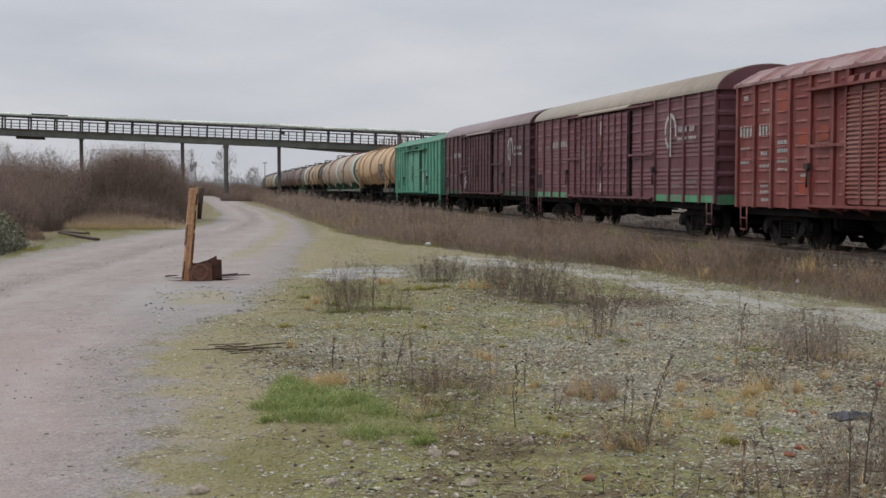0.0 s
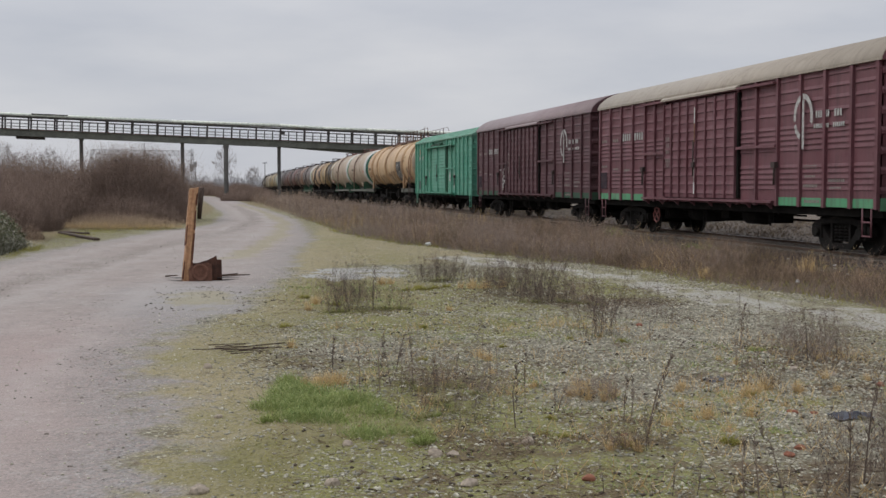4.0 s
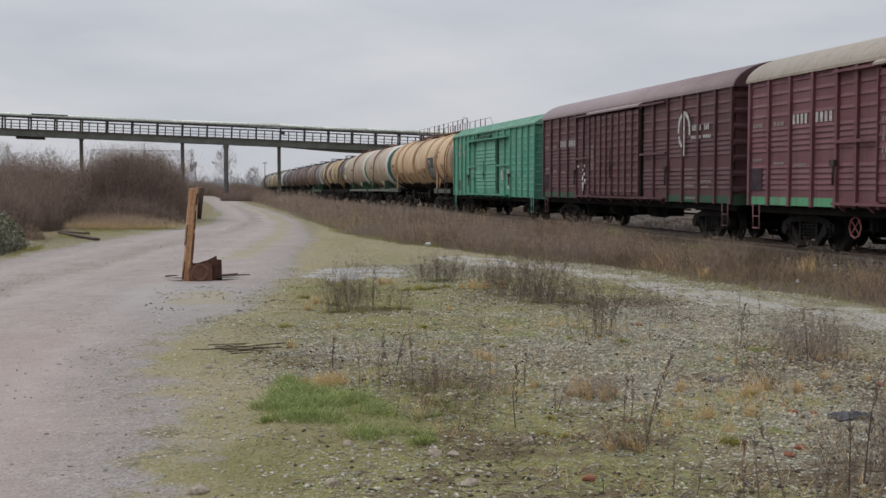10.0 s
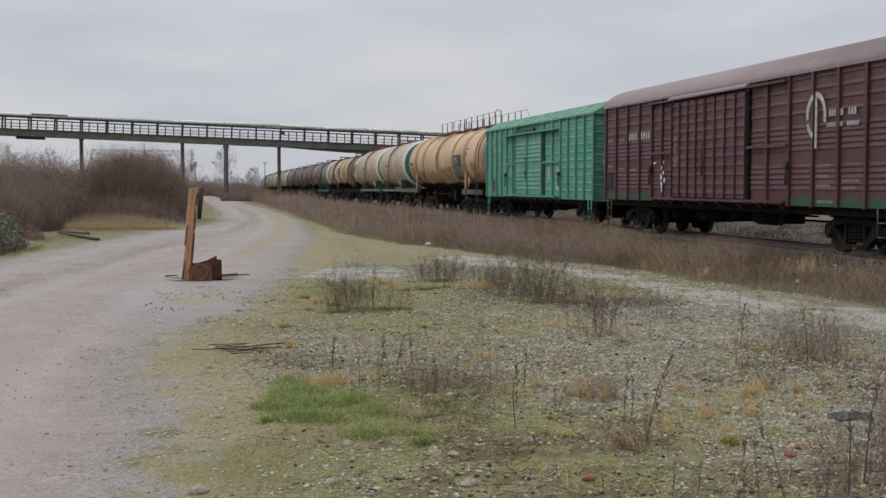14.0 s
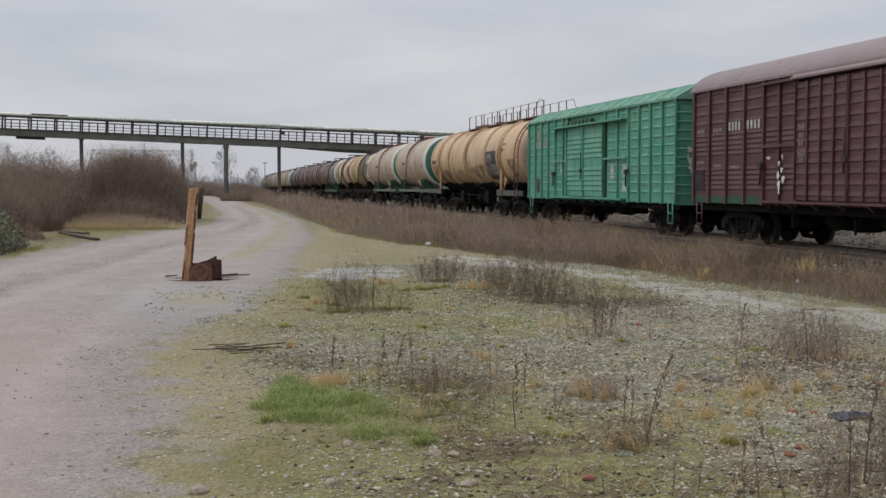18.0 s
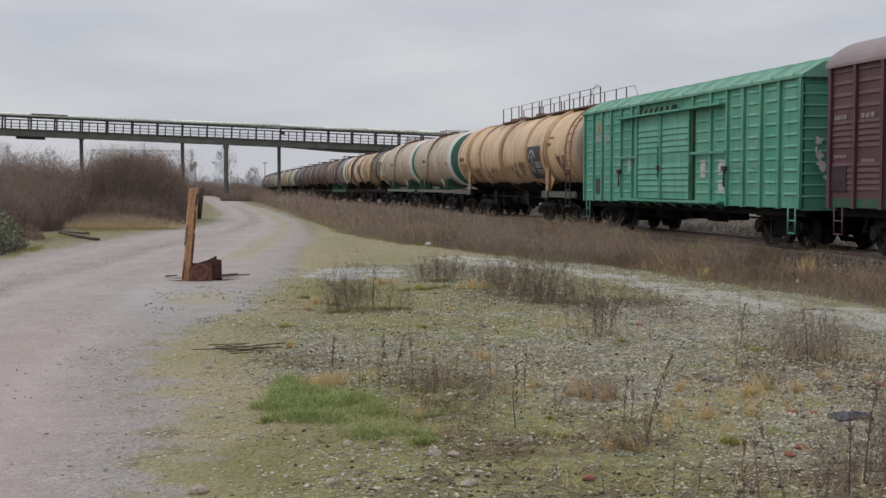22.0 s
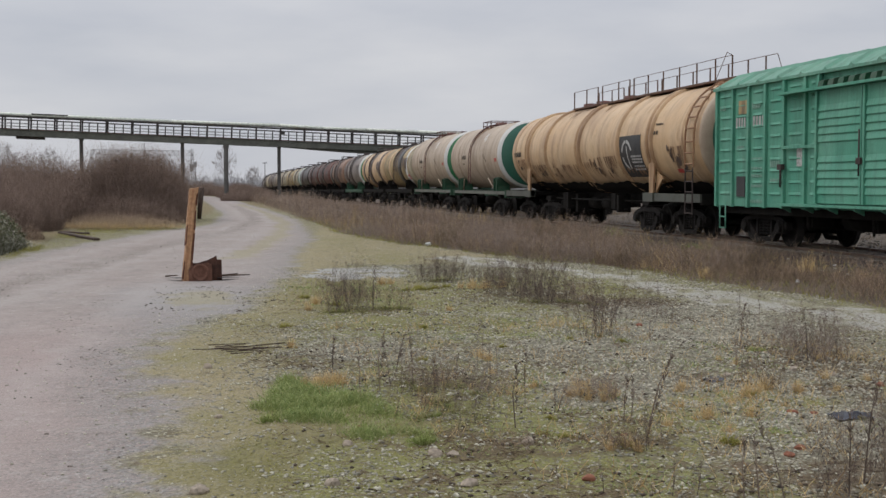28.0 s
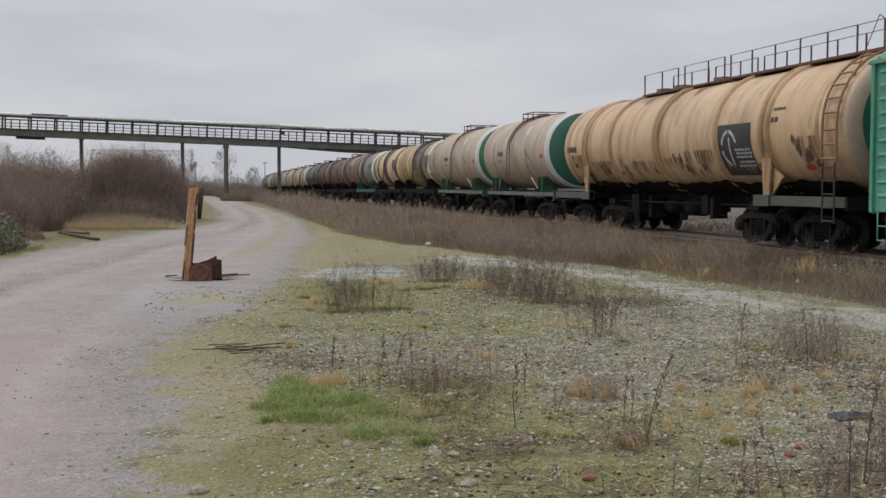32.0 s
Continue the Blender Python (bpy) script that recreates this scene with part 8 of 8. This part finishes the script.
# woods on the horizon, one low ragged belt, haze put into their colour
x, y = rng.uniform(-420, 420, 18000), rng.uniform(520, 700, 18000)
c = np.c_[x, y, np.full(18000, -3.0)]
r, t, ww = branchy(rng, c, 7 + 1.8 * waves(x, y, 0.02, 50), 0.9, 3, 0.1, 0.4)
stuff("far_woods", blades("far_woods", r, t, ww, "haze", rng, 0.05), "bare woods in painted haze along the horizon", "woods")

# ---- stones ----
def stones(name, x, y, size, mat, seed, sink=0.35, chip=False):
    g = np.random.default_rng(seed)
    bm = bmesh.new()
    bmesh.ops.create_icosphere(bm, subdivisions=1, radius=1.0)
    v0 = np.array([v.co[:] for v in bm.verts])
    f0 = np.array([[v.index for v in f.verts] for f in bm.faces])
    bm.free()
    v0 = v0[:12] if len(v0) > 12 else v0
    if len(f0) > 20:
        f0 = f0[:20]
    if chip:
        v0 = np.array([(1, 0, 0.1), (0, 1, -0.1), (-1, 0, 0.1), (0, -1, -0.1), (0.3, 0.2, 0.9), (0, 0, -1)], float)
        f0 = np.array([(0, 1, 4), (1, 2, 4), (2, 3, 4), (3, 0, 4), (1, 0, 5), (2, 1, 5), (3, 2, 5), (0, 3, 5)])
    n = len(x)
    sc = g.uniform(0.55, 1.15, (n, 1, 3)) * size.reshape(-1, 1, 1) * np.array([1.0, 1.0, 0.6])
    v = v0[None] * sc * g.uniform(0.6, 1.2, (n, len(v0), 1))
    a = g.uniform(0, math.tau, n)[:, None]
    vx, vy = v[:, :, 0] * np.cos(a) - v[:, :, 1] * np.sin(a), v[:, :, 0] * np.sin(a) + v[:, :, 1] * np.cos(a)
    z = v[:, :, 2] + ground_z(x, y)[:, None] + (size * (0.6 - sink))[:, None] * 0.6
    f = f0[None] + (np.arange(n) * len(v0))[:, None, None]
    return raw_mesh(name, np.stack([vx + x[:, None], vy + y[:, None], z], -1).reshape(-1, 3), f.reshape(-1, 3), mat)


def gravel_keep(a, b):
    d = 1 - np.maximum(zone(a, b, ROAD, 0.4), zone(a, b, MOSS, 0.5) * 0.85)
    d = d * (1 - zone(a, b, PATH, 0.3) * 0.9) * (1 - zone(a, b, VERGE, 0.2)) * (1 - zone(a, b, LAWN, 0.1))
    film, bare, litter = yard_cover(a, b)
    d = d * (0.65 + 0.35 * np.clip((b - 6.5) / 1.5, 0, 1)) * np.clip(0.5 + 0.38 * bare - 0.26 * film - 0.2 * litter + 0.25 * waves(a, b, 2.3, 61), 0.05, 1)
    return rng.uniform(0, 1, len(a)) < d


x, y = scatter(190000, 0.0, 8.5, 5.4, 15, gravel_keep)
stuff("gravel", stones("gravel", x, y, 0.007 + 0.021 * rng.uniform(0, 1, len(x)) ** 3.2, "stone", 5, chip=True), "pale limestone chippings scattered over the yard", "gravel")
x, y = scatter(45000, 0.5, 9.5, 15, 24, gravel_keep)
stuff("gravel", stones("gravel", x, y, 0.012 + 0.02 * rng.uniform(0, 1, len(x)) ** 2.5, "stone", 6, chip=True), "pale limestone chippings scattered over the yard", "gravel")
x, y = scatter(30000, 0.4, 8.5, 5.4, 19, lambda a, b: (1 - zone(a, b, ROAD, 0.3)) * (1 - zone(a, b, LAWN, 0.1)) * np.clip(0.1 + 0.9 * yard_cover(a, b)[2] + 0.4 * waves(a, b, 1.7, 71), 0, 1) > rng.uniform(0, 1, len(a)))
c = on_ground(x, y) + np.array([0, 0, 0.012])
az = rng.uniform(0, math.tau, len(x))
tip = c + np.c_[np.cos(az), np.sin(az), rng.uniform(-0.1, 0.5, len(x))] * rng.uniform(0.03, 0.13, (len(x), 1))
stuff("plant_litter", blades("plant_litter", c, tip, np.full(len(x), 0.0055), "litter", rng, 0.1), "brown plant litter strewn on the gravel", "litter")
x, y = scatter(12500, 0.5, 8.3, 5.4, 20, lambda a, b: (1 - zone(a, b, ROAD, 0.3)) * (1 - zone(a, b, MOSS, 0.5) * 0.8) * (1 - zone(a, b, PATH, 0.3)) * (1 - zone(a, b, LAWN, 0.1)) * np.clip(0.3 + 0.5 * yard_cover(a, b)[2] + 0.55 * waves(a, b, 3.1, 75), 0, 1) > rng.uniform(0, 1, len(a)))
stuff("dark_litter", stones("dark_litter", x, y, 0.008 + 0.024 * rng.uniform(0, 1, len(x)) ** 3, "clod", 21, chip=True), "dark rotten leaves and crumbs between the chippings", "litter")
x, y = scatter(60000, 0.2, 8.0, 5.4, 22, lambda a, b: (1 - zone(a, b, ROAD, 0.3)) * (1 - zone(a, b, PATH, 0.3)) * np.clip(0.85 * yard_cover(a, b)[0] + 0.25 * waves(a, b, 2.1, 73), 0, 1) > rng.uniform(0, 1, len(a)))
c = on_ground(x, y) + np.array([0, 0, 0.004])
az = rng.uniform(0, math.tau, len(x))
tip = c + np.c_[np.cos(az) * 0.7, np.sin(az) * 0.7, rng.uniform(0.3, 1.0, len(x))] * rng.uniform(0.01, 0.03, (len(x), 1))
stuff("low_moss", blades("low_moss", c, tip, np.full(len(x), 0.008), "moss", rng, 0.1), "low olive moss between the chippings", "moss")
x, y = scatter(6000, -1.8, 0.9, 5.4, 16, lambda a, b: rng.uniform(0, 1, len(a)) < 0.25 + 0.75 * (1 - np.clip(np.abs(a + 0.1) / 0.9, 0, 1)))
stuff("grit", stones("grit", x, y, 0.004 + 0.012 * rng.uniform(0, 1, len(x)) ** 3, "stone", 7), "loose grit along the road's edge", "gravel")
x, y = scatter(9000, -0.6, 7.0, 14, 40, lambda a, b: np.maximum(zone(a, b, MOSS, 0.4), zone(a, b, ROAD, 0.4) * 0.25) * np.clip(0.5 + 0.7 * waves(a, b, 1.2, 81), 0, 1) > rng.uniform(0, 1, len(a)))
stuff("grit", stones("grit", x, y, 0.008 + 0.016 * rng.uniform(0, 1, len(x)) ** 3, "stone", 9), "loose grit on moss and road", "gravel")
x, y = scatter(5000, -9, -1.2, 18, 45, lambda a, b: zone(a, b, ROAD, 0.6) * np.clip(0.3 + 0.8 * waves(a, b, 0.9, 83), 0, 1) > rng.uniform(0, 1, len(a)))
stuff("grit", stones("grit", x, y, 0.008 + 0.016 * rng.uniform(0, 1, len(x)) ** 3, "stone", 10), "loose grit on the dirt road", "gravel")
x, y = scatter(16000, -4.5, 4.5, 14, 60, lambda a, b: near_line(a, b, PEBBLES, 0.45) * np.clip(0.45 + 0.8 * waves(a, b, 1.4, 85), 0, 1) > rng.uniform(0.05, 1, len(a)))
stuff("grit", stones("grit", x, y, 0.007 + 0.015 * rng.uniform(0, 1, len(x)) ** 3, "pebble", 14), "line of loose pebbles between the wheel tracks", "gravel")
x, y = scatter(380, -0.7, 0.9, 16.0, 19.6, lambda a, b: waves(a, b, 2.2, 87) > -0.1)
stuff("grit", stones("grit", x, y, 0.008 + 0.016 * rng.uniform(0, 1, len(x)) ** 3, "pebble", 15), "dark crumbs on the damp road", "gravel")
x, y = scatter(9000, -2.4, 0.2, 5.4, 18, lambda a, b: near_line(a, b, TYRES, 0.55) * np.clip(0.4 + 0.9 * waves(a, b, 2.6, 93), 0, 1) > rng.uniform(0.1, 1, len(a)))
stuff("grit", stones("grit", x, y, 0.004 + 0.011 * rng.uniform(0, 1, len(x)) ** 3, "pebble", 16, chip=True), "brown crumbs of mud in the wheel track", "gravel")
x, y = scatter(14000, 17.4, 23, 10, 80, lambda a, b: waves(a, b, 0.8, 95) > -0.1)
r, t, ww = branchy(rng, on_ground(x, y), 0.13 * rng.uniform(0.5, 1.5, len(x)), 0.9, 4, 0.7, 0.014)
stuff("bank_weeds", blades("bank_weeds", r, t, ww, "litter", rng, 0.1), "low dry weeds on the bank beyond the rails", "weeds")
x, y = scatter(6000, 17.4, 24, 8, 70, lambda a, b: a > -1)
stuff("ballast", stones("ballast", x, y, 0.03 + 0.035 * rng.uniform(0, 1, len(x)), "pebble", 18), "brown stones on the bank beyond the rails", "ballast")
x, y = scatter(6000, 12.8, 17.6, 8, 60, lambda a, b: a > -1)
stuff("ballast", stones("ballast", x, y, 0.03 + 0.03 * rng.uniform(0, 1, len(x)), "ballast", 8), "grey-brown railway ballast stones", "ballast")


x, y = scatter(5000, -6.4, -4.0, 27, 37, lambda a, b: np.exp(-((a + 5.0) / 0.6) ** 2 - ((b - 32.0) / 3.0) ** 2) > rng.uniform(0.1, 1, len(a)))
stuff("rubble", stones("rubble", x, y, 0.02 + 0.05 * rng.uniform(0, 1, len(x)) ** 2, "stone", 12), "bank of pale rubble at the roadside", "rubble")


x, y = scatter(550, 0.9, 7.5, 5.5, 20, lambda a, b: (1 - zone(a, b, ROAD, 0.3)) * (1 - zone(a, b, LAWN, 0.1)) * np.clip(0.25 + 0.6 * yard_cover(a, b)[2] + 0.6 * waves(a, b, 1.5, 91), 0, 1) > rng.uniform(0, 1, len(a)))
c = on_ground(x, y) + np.array([0, 0, 0.018])
az = rng.uniform(0, math.tau, len(x))
tip = c + np.c_[np.cos(az), np.sin(az), rng.uniform(-0.03, 0.25, len(x))] * rng.uniform(0.06, 0.28, (len(x), 1))
stuff("fallen_twigs", blades("fallen_twigs", c, tip, np.full(len(x), 0.006), "weed", rng, 0.1), "dark fallen twigs strewn over the gravel", "twigs")


def rock(x, y, s, mat, label, flat=0.7, seed=0, name="stone"):
    g = random.Random(seed)
    bm = bmesh.new()
    bmesh.ops.create_icosphere(bm, subdivisions=2, radius=1.0)
    cuts = [Vector((g.uniform(-1, 1), g.uniform(-1, 1), g.uniform(-0.4, 1))).normalized() for _ in range(7)]
    for v in bm.verts:
        for c in cuts:
            d = v.co.dot(c) - 0.72
            if d > 0:
                v.co -= c * d
        v.co = Vector((v.co.x * s, v.co.y * s * 0.8, v.co.z * s * flat))
    ob = thing(name, label, name, pose(x, y, float(ground_z(np.array([x]), np.array([y]))[0]) + s * flat * 0.35, 0, 0, g.uniform(0, 180)))
    part("body", bm, mat, ob)


for k, (x, y, s) in enumerate(((0.96, 7.52, 0.045), (1.45, 7.05, 0.06), (1.56, 7.03, 0.045), (0.0, 6.42, 0.065), (2.11, 7.23, 0.06), (1.5, 6.33, 0.06), (0.1, 10.9, 0.06), (4.6, 9.5, 0.045), (5.3, 9.6, 0.055), (5.5, 9.3, 0.05), (4.9, 12.9, 0.05), (0.15, 8.6, 0.035), (0.74, 6.45, 0.06))):
    rock(x, y, s, "boulder", "loose buff limestone lump on the gravel", 0.6, k)
rock(6.23, 31.2, 0.1, "white", "rounded white stone at the road's edge", 0.9, 44)
rock(9.3, 30.5, 0.09, "white", "pale scrap of rubbish in the weeds", 0.8, 45, "scrap")
rock(10.1, 18.2, 0.06, "white", "pale scrap of rubbish in the weeds", 0.8, 46, "scrap")
for k, (x, y, s) in enumerate(((11.99, 20.67, 0.05), (12.9, 21.75, 0.06), (12.03, 19.79, 0.045), (12.85, 23.58, 0.06), (13.05, 29.7, 0.07), (11.71, 18.66, 0.04), (10.92, 22.5, 0.035), (11.6, 19.2, 0.04), (12.4, 20.9, 0.05))):
    rock(x, y, s, "white" if k % 2 else "stone", "pale scrap of rubbish in the weeds", 0.5, 120 + k, "scrap")
for k, (x, y, s) in enumerate(((2.2, 6.3, 0.05), (4.3, 7.8, 0.05), (4.45, 7.75, 0.04), (3.6, 6.55, 0.04), (3.75, 6.7, 0.045), (5.2, 13.1, 0.05), (2.8, 7.3, 0.03), (0.9, 6.0, 0.03), (5.6, 8.7, 0.05), (1.1, 8.0, 0.025))):
    rock(x, y, s, "brick", "broken piece of red brick", 0.55, 60 + k, "brick_piece")
for k, (x, y) in enumerate(((-0.4, 9.15), (-0.05, 13.5), (0.42, 9.3), (-0.75, 7.2), (-1.0, 8.2), (-0.4, 12.4), (-1.2, 6.3), (0.25, 10.2), (1.0, 15.1), (-0.9, 9.6))):
    rock(x, y, 0.019, "pebble", "small dark clod on the road", 0.45, 90 + k, "clod")


def rag(x, y, s, seed):
    g = random.Random(seed)
    bm = bmesh.new()
    n = 12
    vs = [[bm.verts.new(((i / n - 0.5) * s * 2 * (1 + 0.15 * g.uniform(-1, 1)), (j / n - 0.5) * s * 1.2 * (1 + 0.2 * g.uniform(-1, 1)),
                         max(0.0, 0.11 * s * (1.2 - 2.2 * math.hypot(i / n - 0.5, j / n - 0.5)) * 2 + 0.1 * s * g.uniform(-1, 1) + 0.08 * s * math.sin(i * 1.3 + j * 0.7)))) for j in range(n + 1)] for i in range(n + 1)]
    for i in range(n):
        for j in range(n):
            if math.hypot(i / n - 0.46, j / n - 0.46) < 0.42 + 0.13 * math.sin(3 * math.atan2(j - 5.5, i - 5.5) + seed) + 0.06 * g.uniform(-1, 1):
                bm.faces.new((vs[i][j], vs[i + 1][j], vs[i + 1][j + 1], vs[i][j + 1]))
    ob = thing("plastic_rag", "crumpled blue-black plastic rag on the gravel", "rag", pose(x, y, float(ground_z(np.array([x]), np.array([y]))[0]) + 0.012, 0, 0, g.uniform(-20, 20)))
    part("sheet", bm, "rag", ob)


rag(4.58, 7.5, 0.16, 1)
rag(4.4, 9.35, 0.13, 2)
# heap of thin sticks at the moss edge
hp = thing("stick_heap", "flat heap of thin dark sticks on moss", "sticks", pose(0.5, 11.75, float(ground_z(np.array([0.5]), np.array([11.75]))[0])))
for k in range(13):
    x, y, ln, a = random.uniform(-0.32, 0.3), random.uniform(-0.35, 0.3), random.uniform(0.15, 0.5), random.uniform(-0.4, 0.35)
    part("stick", tube(B(), (x - ln / 2 * math.cos(a), y - ln / 2 * math.sin(a), 0.01 + 0.002 * k), (x + ln / 2 * math.cos(a), y + ln / 2 * math.sin(a), 0.02 + 0.002 * k), 0.0055, 0.003, seg=5), "dark_wood", hp)


# ---- the train runs slowly towards the camera ----
def motions():
    for car, along in WAGONS:
        rows = []
        for k in range(33):
            s = along - run(k)
            x, y, a = on_track(s)
            grade = math.degrees(math.atan((float(fall(s + 4)) - float(fall(s - 4))) / 8))
            rows.append((float(k), pose(x, y, RAIL_Z + float(fall(s)), grade, 0, -math.degrees(a))))
        walk(car, rows)
    for ws, y in ROLLING:
        if ws.parent in [c for c, _ in WAGONS[:7]]:
            walk(ws, [(0.3 * k, pose(0, y, WHEEL_R, math.degrees(run(min(32.0, 0.3 * k)) / WHEEL_R) % 360.0)) for k in range(108)])


motions()
